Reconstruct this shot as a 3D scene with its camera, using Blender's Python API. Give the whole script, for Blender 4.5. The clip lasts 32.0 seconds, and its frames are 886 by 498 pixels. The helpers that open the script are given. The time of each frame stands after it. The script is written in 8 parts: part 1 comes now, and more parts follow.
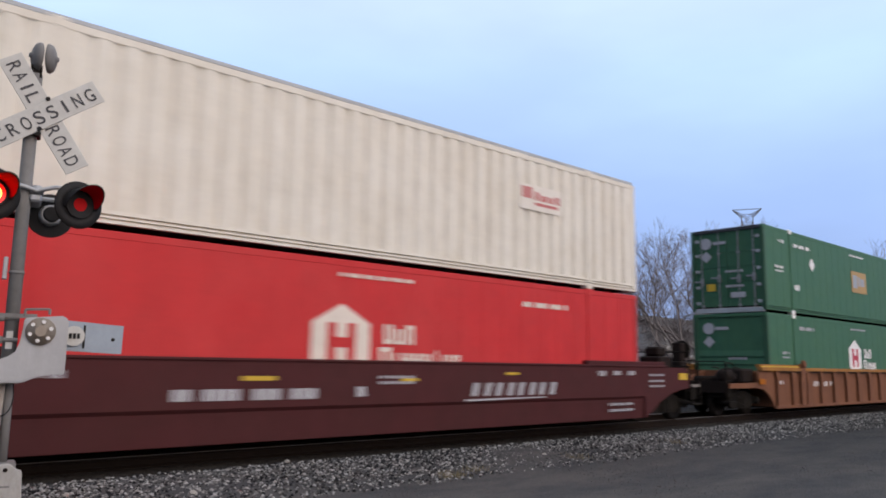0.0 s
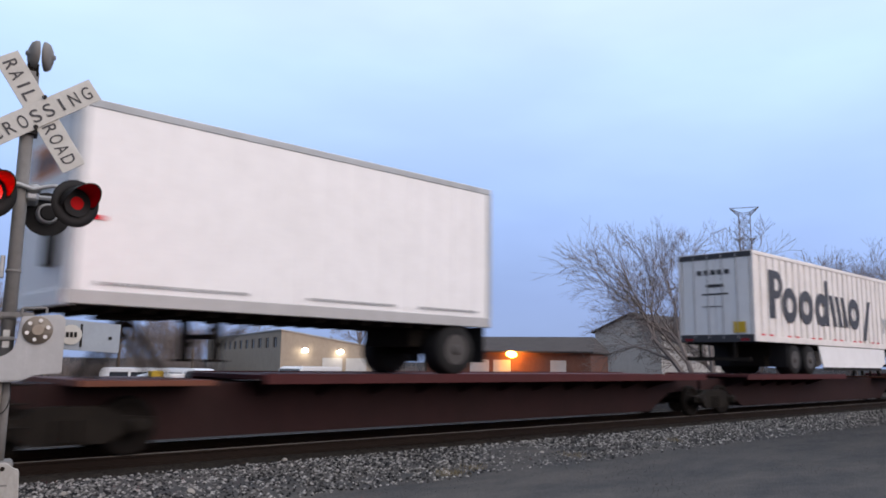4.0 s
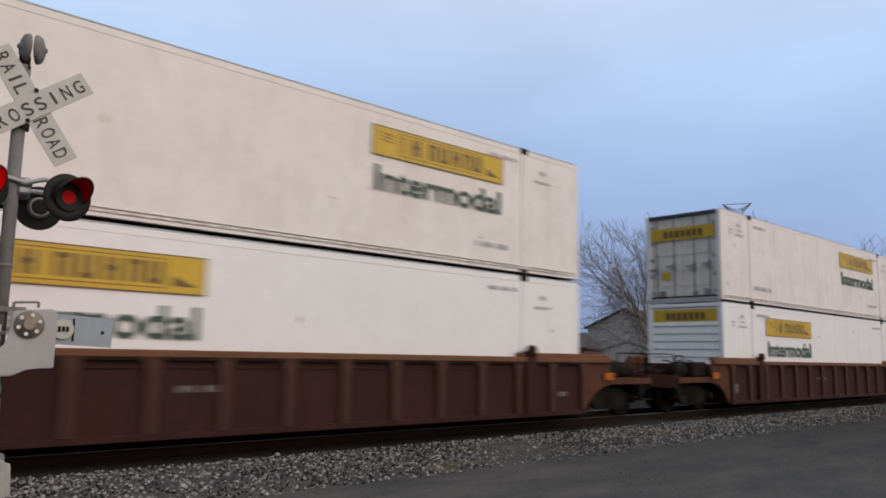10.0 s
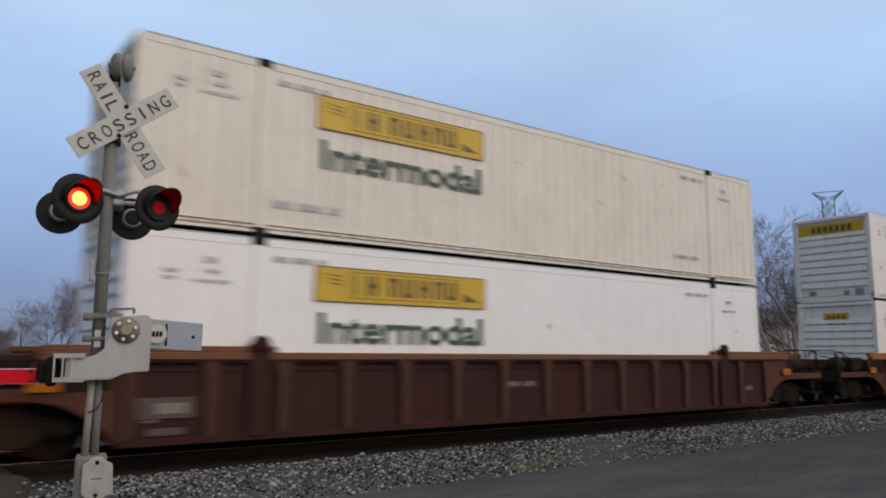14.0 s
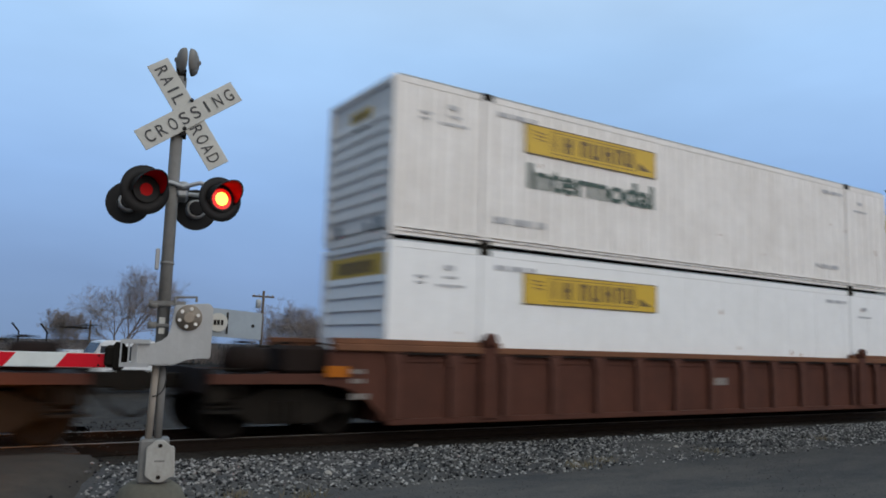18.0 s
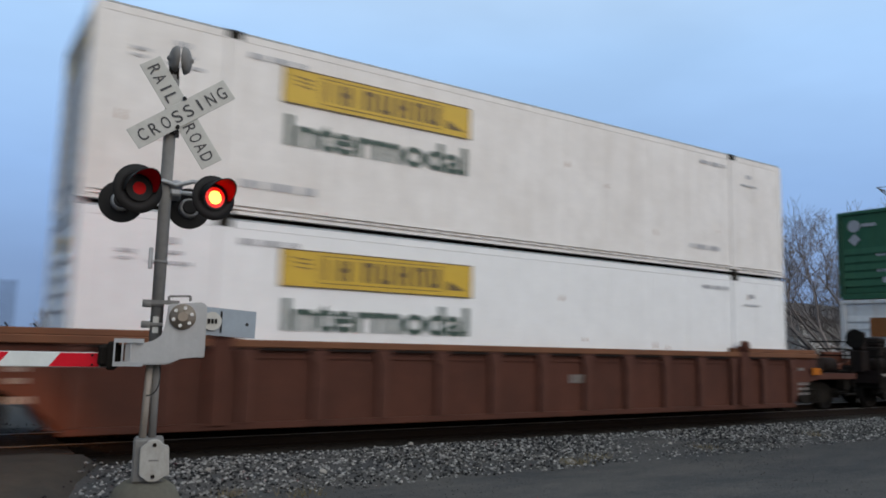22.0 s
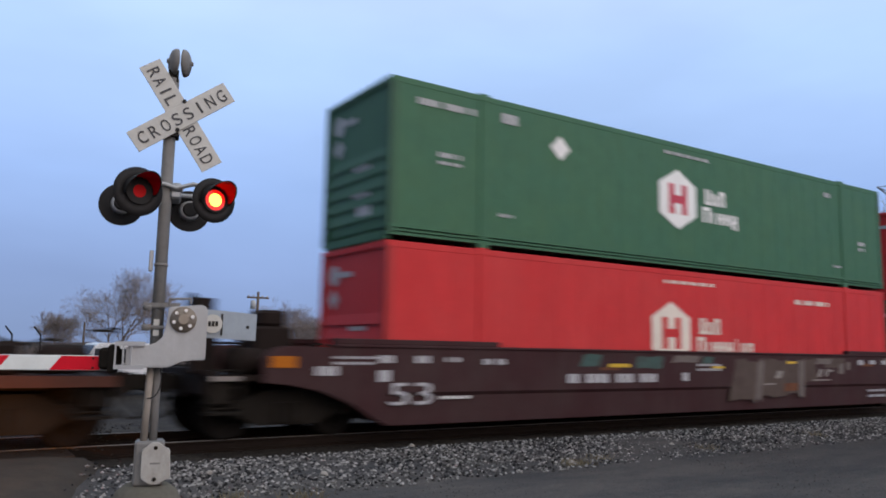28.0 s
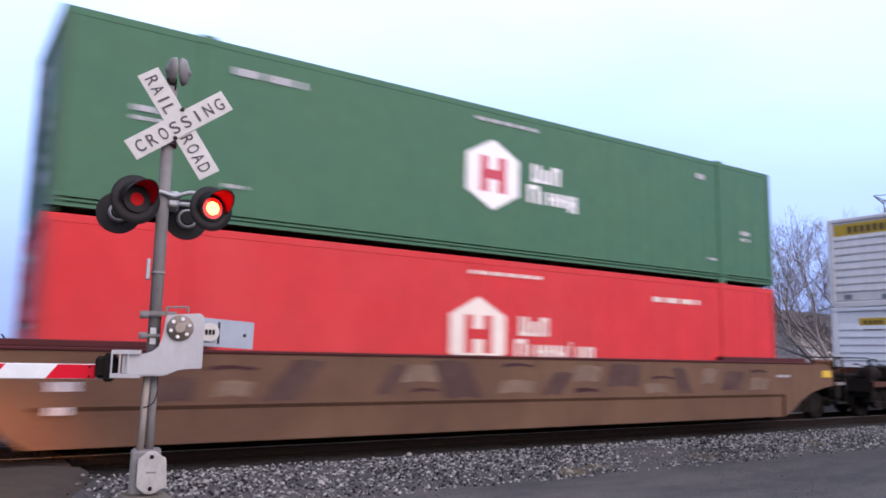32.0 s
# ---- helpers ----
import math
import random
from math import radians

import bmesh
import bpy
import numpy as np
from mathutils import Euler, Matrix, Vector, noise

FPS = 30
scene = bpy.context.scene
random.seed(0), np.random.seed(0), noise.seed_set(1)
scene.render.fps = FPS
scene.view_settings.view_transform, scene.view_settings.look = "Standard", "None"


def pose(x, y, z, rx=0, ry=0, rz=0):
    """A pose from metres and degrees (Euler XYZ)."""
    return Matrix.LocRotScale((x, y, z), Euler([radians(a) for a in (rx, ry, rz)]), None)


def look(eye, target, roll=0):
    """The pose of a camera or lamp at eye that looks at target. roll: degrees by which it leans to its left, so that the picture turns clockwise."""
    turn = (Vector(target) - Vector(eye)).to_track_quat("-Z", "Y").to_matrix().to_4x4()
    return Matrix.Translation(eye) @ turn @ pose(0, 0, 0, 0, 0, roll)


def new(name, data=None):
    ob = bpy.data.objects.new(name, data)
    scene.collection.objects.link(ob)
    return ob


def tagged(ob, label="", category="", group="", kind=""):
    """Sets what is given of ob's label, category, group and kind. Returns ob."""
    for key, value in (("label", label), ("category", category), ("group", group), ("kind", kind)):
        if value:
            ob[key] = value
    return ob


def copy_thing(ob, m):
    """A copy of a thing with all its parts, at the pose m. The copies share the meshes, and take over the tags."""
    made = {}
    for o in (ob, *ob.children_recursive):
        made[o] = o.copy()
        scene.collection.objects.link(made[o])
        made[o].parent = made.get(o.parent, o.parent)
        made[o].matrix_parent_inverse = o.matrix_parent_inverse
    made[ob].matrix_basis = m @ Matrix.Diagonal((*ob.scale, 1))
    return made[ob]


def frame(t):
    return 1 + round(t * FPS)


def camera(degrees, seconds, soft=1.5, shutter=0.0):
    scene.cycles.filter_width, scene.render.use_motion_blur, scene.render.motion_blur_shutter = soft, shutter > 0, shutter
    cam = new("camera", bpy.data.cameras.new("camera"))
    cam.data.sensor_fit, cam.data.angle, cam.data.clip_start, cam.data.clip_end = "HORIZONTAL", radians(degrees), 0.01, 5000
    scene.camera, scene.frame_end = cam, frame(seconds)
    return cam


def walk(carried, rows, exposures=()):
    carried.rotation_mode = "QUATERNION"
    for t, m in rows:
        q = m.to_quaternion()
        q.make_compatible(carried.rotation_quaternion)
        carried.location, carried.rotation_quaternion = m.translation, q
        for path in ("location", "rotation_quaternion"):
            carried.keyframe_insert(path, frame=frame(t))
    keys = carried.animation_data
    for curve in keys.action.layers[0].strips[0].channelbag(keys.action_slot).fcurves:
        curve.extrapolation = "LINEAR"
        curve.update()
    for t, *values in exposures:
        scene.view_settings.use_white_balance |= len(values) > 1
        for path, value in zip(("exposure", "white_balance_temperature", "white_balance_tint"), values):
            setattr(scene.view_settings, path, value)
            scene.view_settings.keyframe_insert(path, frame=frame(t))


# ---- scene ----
# ---------------------------------------------------------------- camera
# held in the hand at one spot beside a level crossing: time, yaw, pitch, roll
PATH = [
    (0, -42.61, 8.48, -0.9), (0.5, -42.66, 8.5, -0.94), (1, -42.74, 8.47, -1.01), (1.5, -42.7, 8.44, -1.04),
    (2, -42.74, 8.43, -1), (2.5, -42.73, 8.38, -0.8), (3, -42.79, 8.4, -0.81), (3.5, -42.79, 8.39, -0.83),
    (5.5, -42.85, 8.15, -0.99), (6, -42.85, 8.09, -1.1), (6.5, -42.86, 8.08, -1.06), (7, -42.92, 8.04, -1.02),
    (7.5, -43.03, 8.04, -1.16), (8, -43.07, 8.06, -1.03), (8.5, -43.13, 8.05, -1.01), (9, -43.18, 8.06, -0.91),
    (9.5, -43.21, 8.04, -0.93), (10, -43.29, 8.02, -0.95), (10.5, -43.34, 7.99, -0.96), (11, -43.43, 7.99, -1.03),
    (11.5, -43.42, 7.98, -0.98), (12, -43.39, 7.99, -0.75), (12.5, -42.87, 8.1, -0.23), (13, -40.5, 8.1, 0.15),
    (13.5, -38.71, 8.04, 0.03), (15.5, -34.45, 7.53, -1.09), (16, -33.9, 7.51, -1.36), (16.5, -33.65, 7.45, -1.51),
    (17, -33.47, 7.44, -1.66), (17.5, -33.39, 7.41, -1.75), (18, -33.35, 7.4, -1.56), (18.5, -33.48, 7.38, -1.62),
    (19, -33.62, 7.45, -1.75), (19.5, -33.59, 7.37, -1.63), (20, -33.62, 7.35, -1.73), (20.5, -33.65, 7.33, -1.54),
    (21, -33.73, 7.36, -1.52), (21.5, -33.76, 7.28, -1.53), (22, -33.76, 7.26, -1.32), (22.5, -33.81, 7.2, -1.16),
    (23, -33.76, 7.13, -1.24), (23.5, -33.75, 7.09, -1.22), (24, -33.67, 7, -0.94), (24.5, -33.64, 6.96, -1.03),
    (25, -33.65, 6.85, -1), (25.5, -33.66, 6.8, -0.91), (27.5, -33.75, 7.3, -1.02), (28, -33.7, 7.37, -1.06),
    (28.5, -33.75, 7.46, -1.01), (29, -33.73, 7.45, -1.02), (29.5, -33.74, 7.65, -0.83), (30, -33.74, 7.73, -0.84),
    (30.5, -33.77, 7.82, -0.85), (31, -33.81, 7.87, -1.01), (31.5, -33.85, 7.93, -1.1), (32, -33.89, 8, -1.08),
]
EYE = (0.0, 0.0, 1.43)
cam = camera(59.94, 32.0, soft=1.75, shutter=0.6)
walk(cam, [(t, pose(*EYE, 90 + p, r, y)) for t, y, p, r in PATH],
     exposures=[(0.0, 0.25, 7000, 12), (2.0, 0.4, 7000, 14), (3.0, 0.55, 6950, 23), (3.5, 0.46, 6950, 19), (6.0, -0.05, 6850, 0), (8.0, -0.05, 6900, 2), (10.0, -0.05, 7600, 9), (11.0, -0.12, 7400, 6), (12.0, -0.05, 7600, 9), (13.0, -0.15, 7350, 8),
                (16.0, -0.15, 7250, 4), (17.0, -0.15, 7300, 7), (18.0, -0.15, 6600, 0), (19.0, -0.15, 6600, 0), (20.0, -0.12, 6550, 2), (21.0, -0.07, 6650, 2), (23.0, -0.15, 6600, 0), (24.0, 0.18, 6600, 3), (25.0, 0.22, 6950, 5), (25.5, 0.2, 6950, 9),
                (27.5, 0.0, 6750, 8), (28.0, 0.05, 6800, 10), (29.0, 0.7, 6600, 20), (30.0, 0.73, 6700, 30), (31.0, 0.74, 6750, 29), (32.0, 0.82, 6450, 22)])

TRACK = 12.485          # y of the track's middle line
RUN = (334.179, 87.663, -374.852, 745.169, -669.873, 223.834)


# small surges of the couplings on top of the steady run: time, metres
SURGE = ((0, 0.0), (3, 0.02), (6, 0.05), (8, 0.02), (9, -0.02), (10, 0.11), (11, 0.01), (12, 0.18), (13, 0.04), (16, 0.07), (17, 0.04), (18, 0.12), (19, 0.03),
         (20, 0.09), (21, 0.07), (22, 0.18), (23, 0.07), (25, 0.06), (28, 0.02), (30, 0.03), (31, 0.07), (32, 0.02))


def run(t):
    """Metres that the train has moved by t seconds."""
    u = t / 32.0
    return sum(c * u ** (k + 1) for k, c in enumerate(RUN)) + float(np.interp(t, [a for a, b in SURGE], [b for a, b in SURGE]))


# ---------------------------------------------------------------- sky and light: dusk, overcast, glow behind the camera
world = bpy.data.worlds.new("sky")
scene.world = world
world.use_nodes = True
wn = world.node_tree
wn.nodes.clear()
sky = wn.nodes.new("ShaderNodeTexSky")
sky.sky_type = "NISHITA"
sky.sun_disc = False
sky.sun_elevation = radians(12.0)
sky.sun_rotation = radians(200.0)
sky.altitude = 200.0
sky.air_density = 1.0
sky.dust_density = 0.3
sky.ozone_density = 3.0
# thin overcast veil over the clear sky, a little deeper towards the horizon
wtc = wn.nodes.new("ShaderNodeTexCoord")
wsep = wn.nodes.new("ShaderNodeSeparateXYZ")
wn.links.new(wtc.outputs["Generated"], wsep.inputs[0])
veil = wn.nodes.new("ShaderNodeValToRGB")
for pos, colour in ((0.0, (2.3, 3.3, 5.9)), (0.08, (2.6, 3.8, 7.0)), (0.2, (3.4, 5.2, 9.4)), (0.36, (4.7, 6.9, 11.2)), (0.6, (7.2, 8.7, 11.2)), (1.0, (8.8, 9.9, 11.6))):
    e = veil.color_ramp.elements.new(pos) if pos not in (0.0, 1.0) else veil.color_ramp.elements[-int(pos)]
    e.color = (*[c / 12.0 for c in colour], 1)
wn.links.new(wsep.outputs[2], veil.inputs[0])
cloud = wn.nodes.new("ShaderNodeTexNoise")
cloud.inputs["Scale"].default_value = 2.2
cloud.inputs["Detail"].default_value = 4.0
wmap = wn.nodes.new("ShaderNodeMapping")
wmap.inputs["Scale"].default_value = (1, 1, 3.0)
wn.links.new(wtc.outputs["Generated"], wmap.inputs[0])
wn.links.new(wmap.outputs[0], cloud.inputs["Vector"])
cr = wn.nodes.new("ShaderNodeMapRange")
cr.inputs["From Min"].default_value, cr.inputs["From Max"].default_value = 0.3, 0.7
cr.inputs["To Min"].default_value, cr.inputs["To Max"].default_value = 11.0, 13.2
wn.links.new(cloud.outputs["Fac"], cr.inputs["Value"])
wmul = wn.nodes.new("ShaderNodeVectorMath")
wmul.operation = "SCALE"
wn.links.new(veil.outputs[0], wmul.inputs[0])
# the sky is dimmed out of view, down the line behind the signal, to darken the container ends
thick = wn.nodes.new("ShaderNodeMapRange")
thick.interpolation_type = "SMOOTHSTEP"
for key, value in (("From Min", -1.0), ("From Max", 0.04), ("To Min", 0.42), ("To Max", 1.0)):
    thick.inputs[key].default_value = value
wn.links.new(wsep.outputs[0], thick.inputs["Value"])
dull = wn.nodes.new("ShaderNodeMath")
dull.operation = "MULTIPLY"
wn.links.new(cr.outputs[0], dull.inputs[0])
wn.links.new(thick.outputs[0], dull.inputs[1])
wn.links.new(dull.outputs[0], wmul.inputs["Scale"])
wmix = wn.nodes.new("ShaderNodeMix")
wmix.data_type = "RGBA"
wmix.inputs[0].default_value = 0.985
wn.links.new(sky.outputs[0], wmix.inputs[6])
wn.links.new(wmul.outputs[0], wmix.inputs[7])
bg = wn.nodes.new("ShaderNodeBackground")
bg.inputs["Strength"].default_value = 0.10
wout = wn.nodes.new("ShaderNodeOutputWorld")
wn.links.new(wmix.outputs[2], bg.inputs[0])
wn.links.new(bg.outputs[0], wout.inputs[0])

sun_data = bpy.data.lights.new("sun", "SUN")
sun_data.energy = 2.15
sun_data.angle = radians(70.0)
sun_data.color = (1.0, 0.82, 0.68)
sun = new("sun", sun_data)
sun.matrix_world = look((24, -60, 21), (10, 12, 2))

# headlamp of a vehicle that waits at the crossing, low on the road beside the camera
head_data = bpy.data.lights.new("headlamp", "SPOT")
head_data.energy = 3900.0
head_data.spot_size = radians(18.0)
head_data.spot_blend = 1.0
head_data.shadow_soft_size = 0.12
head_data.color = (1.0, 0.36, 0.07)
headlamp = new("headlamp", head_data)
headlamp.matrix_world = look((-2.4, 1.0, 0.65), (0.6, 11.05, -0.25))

# ---------------------------------------------------------------- materials


def nodes_of(m):
    m.use_nodes = True
    nt = m.node_tree
    return nt, nt.nodes["Principled BSDF"]


def tex_noise(nt, scale, detail=4.0, rough=0.6, stretch=(1, 1, 1), coord="Object"):
    tc = nt.nodes.new("ShaderNodeTexCoord")
    mp = nt.nodes.new("ShaderNodeMapping")
    mp.inputs["Scale"].default_value = stretch
    n = nt.nodes.new("ShaderNodeTexNoise")
    n.inputs["Scale"].default_value = scale
    n.inputs["Detail"].default_value = detail
    n.inputs["Roughness"].default_value = rough
    nt.links.new(tc.outputs[coord], mp.inputs["Vector"])
    nt.links.new(mp.outputs[0], n.inputs["Vector"])
    return n.outputs["Fac"]


def ramp(nt, fac, lo, hi, a=(0, 0, 0, 1), b=(1, 1, 1, 1)):
    r = nt.nodes.new("ShaderNodeValToRGB")
    r.color_ramp.elements[0].position = lo
    r.color_ramp.elements[1].position = hi
    r.color_ramp.elements[0].color = a
    r.color_ramp.elements[1].color = b
    nt.links.new(fac, r.inputs[0])
    return r.outputs[0]


def mix(nt, fac, a, b, kind="MIX"):
    x = nt.nodes.new("ShaderNodeMix")
    x.data_type = "RGBA"
    x.blend_type = kind
    for sock, v in ((x.inputs[0], fac), (x.inputs[6], a), (x.inputs[7], b)):
        if isinstance(v, (int, float)):
            sock.default_value = v
        elif isinstance(v, tuple):
            sock.default_value = (*v[:3], 1)
        else:
            nt.links.new(v, sock)
    return x.outputs[2]


def bump(nt, bsdf, fac, strength, dist=0.02):
    b = nt.nodes.new("ShaderNodeBump")
    b.inputs["Strength"].default_value = strength
    b.inputs["Distance"].default_value = dist
    nt.links.new(fac, b.inputs["Height"])
    nt.links.new(b.outputs[0], bsdf.inputs["Normal"])


def surface(name, base, dark, rough=0.6, metal=0.0, fine=18.0, coarse=0.9, streak=0.0, amount=0.5, relief=0.08, jitter=0.0, spec=0.5):
    """A worn surface: base colour, a second colour for stains, grain at two scales, optional runs down the face."""
    m = bpy.data.materials.new(name)
    nt, b = nodes_of(m)
    big = ramp(nt, tex_noise(nt, coarse, 5, 0.65), 0.42, 0.72)
    col = mix(nt, mix(nt, amount, (0, 0, 0), big, "MIX"), base, dark)
    fin = tex_noise(nt, fine, 3, 0.6)
    mid = ramp(nt, tex_noise(nt, coarse * 4.3, 6, 0.7, (1, 1, 0.6)), 0.3, 0.7, (1 - 0.28 * amount,) * 3 + (1,), (1 + 0.16 * amount,) * 3 + (1,))
    col = mix(nt, 1.0, col, mid, "MULTIPLY")
    col = mix(nt, 0.35 * amount, col, ramp(nt, fin, 0.3, 0.7, (*[c * 0.72 for c in base], 1), (*[min(1, c * 1.15) for c in base], 1)))
    if streak:
        run_down = ramp(nt, tex_noise(nt, 2.2, 4, 0.6, (2.6, 2.6, 0.12)), 0.5, 0.78)
        col = mix(nt, mix(nt, streak, (0, 0, 0), run_down), col, dark)
    if jitter:
        oi = nt.nodes.new("ShaderNodeObjectInfo")
        hs = nt.nodes.new("ShaderNodeHueSaturation")
        mr = nt.nodes.new("ShaderNodeMapRange")
        mr.inputs["To Min"].default_value, mr.inputs["To Max"].default_value = 1 - jitter, 1 + jitter
        nt.links.new(oi.outputs["Random"], mr.inputs["Value"])
        nt.links.new(mr.outputs[0], hs.inputs["Value"])
        nt.links.new(col, hs.inputs["Color"])
        col = hs.outputs[0]
    nt.links.new(col, b.inputs["Base Color"])
    b.inputs["Metallic"].default_value = metal
    b.inputs["Specular IOR Level"].default_value = spec
    rr = nt.nodes.new("ShaderNodeMapRange")
    rr.inputs["To Min"].default_value, rr.inputs["To Max"].default_value = max(0.05, rough - 0.12), min(1, rough + 0.15)
    nt.links.new(fin, rr.inputs["Value"])
    nt.links.new(rr.outputs[0], b.inputs["Roughness"])
    if relief:
        bump(nt, b, fin, relief)
    return m


def glow(name, colour, strength):
    m = bpy.data.materials.new(name)
    nt, b = nodes_of(m)
    b.inputs["Base Color"].default_value = (*[min(1, c * 0.5) for c in colour], 1)
    b.inputs["Emission Color"].default_value = (*colour, 1)
    b.inputs["Emission Strength"].default_value = strength
    b.inputs["Roughness"].default_value = 0.25
    return m


WHITE_A = surface("white_container_paint", (0.80, 0.765, 0.735), (0.50, 0.44, 0.38), 0.5, streak=0.3, amount=0.33, relief=0.03)
WHITE_B = surface("clean_white_paint", (0.82, 0.82, 0.82), (0.66, 0.65, 0.63), 0.45, streak=0.12, amount=0.22, relief=0.02)
CREAM = surface("cream_container_paint", (0.73, 0.69, 0.60), (0.57, 0.49, 0.37), 0.55, streak=0.35, amount=0.4)
STAINED = surface("stained_white_paint", (0.80, 0.78, 0.76), (0.50, 0.36, 0.24), 0.55, streak=0.45, amount=0.3)


def add_stain(m, x0, x1, tint):
    """A soaked-in brown stain across part of a panel, running down in streaks."""
    nt = m.node_tree
    b = nt.nodes["Principled BSDF"]
    base = b.inputs["Base Color"].links[0].from_socket
    tc = nt.nodes.new("ShaderNodeTexCoord")
    sep = nt.nodes.new("ShaderNodeSeparateXYZ")
    nt.links.new(tc.outputs["Object"], sep.inputs[0])
    rise = nt.nodes.new("ShaderNodeMapRange")
    fall = nt.nodes.new("ShaderNodeMapRange")
    for n, a, c in ((rise, x0 - 0.5, x0 + 0.3), (fall, x1 + 0.5, x1 - 0.3)):
        n.inputs["From Min"].default_value, n.inputs["From Max"].default_value = a, c
        nt.links.new(sep.outputs[0], n.inputs["Value"])
    both = nt.nodes.new("ShaderNodeMath")
    both.operation = "MULTIPLY"
    nt.links.new(rise.outputs[0], both.inputs[0])
    nt.links.new(fall.outputs[0], both.inputs[1])
    runs = ramp(nt, tex_noise(nt, 1.6, 5, 0.7, (2.4, 2.4, 0.16)), 0.3, 0.62)
    amount = mix(nt, 1.0, runs, both.outputs[0], "MULTIPLY")
    nt.links.new(mix(nt, amount, base, tint), b.inputs["Base Color"])


add_stain(STAINED, 9.0, 12.4, (0.50, 0.38, 0.28))
GREEN = surface("green_container_paint", (0.044, 0.136, 0.077), (0.064, 0.152, 0.068), 0.5, streak=0.25, amount=0.55, relief=0.03, spec=0.2)
RED = surface("red_container_paint", (0.56, 0.034, 0.036), (0.52, 0.066, 0.062), 0.5, coarse=0.35, streak=0.1, amount=0.55, relief=0.03, spec=0.16)
SILVER = surface("silver_trailer_skin", (0.425, 0.42, 0.445), (0.34, 0.33, 0.34), 0.42, 0.2, streak=0.2, amount=0.4, relief=0.02)
ALU = surface("bare_aluminium", (0.62, 0.63, 0.65), (0.42, 0.42, 0.43), 0.4, 0.7, amount=0.4)
DOORGREY = surface("grey_door_paint", (0.42, 0.45, 0.47), (0.20, 0.20, 0.20), 0.55, streak=0.4, amount=0.5)
YELLOW = surface("yellow_sign_film", (0.60, 0.385, 0.022), (0.44, 0.28, 0.02), 0.45, amount=0.4, relief=0.0)
SIGNINK = surface("olive_brown_sign_ink", (0.135, 0.082, 0.018), (0.10, 0.06, 0.016), 0.5, amount=0.3, relief=0.0)
IVORYINK = surface("ivory_sign_film", (0.74, 0.66, 0.57), (0.6, 0.5, 0.42), 0.5, amount=0.4, relief=0.0)
# darker copies of the green and red paint, to shade the corner posts
DARKGREEN = surface("shaded_green_frame_paint", (0.034, 0.10, 0.056), (0.05, 0.10, 0.05), 0.5, amount=0.5, relief=0.03, spec=0.25)
DARKRED = surface("dull_red_frame_paint", (0.42, 0.032, 0.032), (0.38, 0.05, 0.045), 0.5, amount=0.5, relief=0.03, spec=0.2)
RODGREY = surface("grey_lock_rod", (0.27, 0.28, 0.29), (0.16, 0.15, 0.14), 0.5, 0.3, amount=0.5)
RUSTMARK = surface("rust_run", (0.34, 0.20, 0.12), (0.5, 0.4, 0.32), 0.7, coarse=5.0, amount=0.9, relief=0.0)
ORANGE = surface("orange_sign_film", (0.60, 0.20, 0.04), (0.40, 0.12, 0.03), 0.5, amount=0.3, relief=0.0)
REFLECT = surface("deep_orange_reflector", (0.42, 0.13, 0.012), (0.30, 0.09, 0.012), 0.5, coarse=4.0, amount=0.6, relief=0.0, spec=0.1)
INK = surface("black_sign_ink", (0.035, 0.035, 0.04), (0.05, 0.05, 0.05), 0.5, amount=0.3, relief=0.0)
INKGREEN = surface("dark_green_ink", (0.03, 0.065, 0.05), (0.05, 0.08, 0.06), 0.5, amount=0.3, relief=0.0)
PALEINK = surface("pale_grey_ink", (0.42, 0.42, 0.44), (0.5, 0.5, 0.5), 0.5, amount=0.3, relief=0.0)
WHITEINK = surface("white_sign_film", (0.80, 0.80, 0.78), (0.62, 0.6, 0.57), 0.5, amount=0.3, relief=0.0)
REDINK = surface("red_sign_film", (0.50, 0.03, 0.06), (0.4, 0.04, 0.06), 0.5, amount=0.3, relief=0.0)
BROWNINK = surface("brown_shield_film", (0.13, 0.06, 0.03), (0.1, 0.05, 0.03), 0.5, amount=0.3, relief=0.0)
CARBROWN = surface("brown_car_paint", (0.092, 0.036, 0.024), (0.045, 0.022, 0.017), 0.65, coarse=0.7, streak=0.5, amount=0.75, relief=0.1, spec=0.12)
CARRUST = surface("orange_rust_paint", (0.215, 0.092, 0.05), (0.10, 0.048, 0.033), 0.7, coarse=0.6, streak=0.45, amount=0.6, relief=0.12, spec=0.12)
CARTAN = surface("faded_orange_chord", (0.29, 0.115, 0.042), (0.15, 0.065, 0.038), 0.7, amount=0.55, relief=0.1, spec=0.12)
CARCHORD = surface("worn_brown_chord", (0.18, 0.082, 0.045), (0.10, 0.052, 0.036), 0.7, amount=0.6, relief=0.1, spec=0.12)
GOLDCHORD = surface("ochre_chord_paint", (0.35, 0.165, 0.045), (0.19, 0.08, 0.04), 0.7, coarse=1.5, amount=0.7, relief=0.1, spec=0.12)
LOTSTONE = surface("dull_lot_stone", (0.11, 0.108, 0.105), (0.05, 0.05, 0.052), 0.9, amount=0.6, relief=0.2, spec=0.1)
MAROON = surface("maroon_car_paint", (0.074, 0.0205, 0.021), (0.056, 0.022, 0.020), 0.65, streak=0.3, amount=0.6, relief=0.06, spec=0.12)
CARDUSK = surface("dusky_brown_car_paint", (0.048, 0.0172, 0.015), (0.026, 0.0135, 0.012), 0.65, coarse=0.7, streak=0.55, amount=0.8, relief=0.1, spec=0.12)
WORNSTAKE = surface("worn_rusty_stake", (0.090, 0.043, 0.032), (0.05, 0.024, 0.019), 0.7, coarse=1.6, streak=0.4, amount=0.8, relief=0.12, spec=0.12)
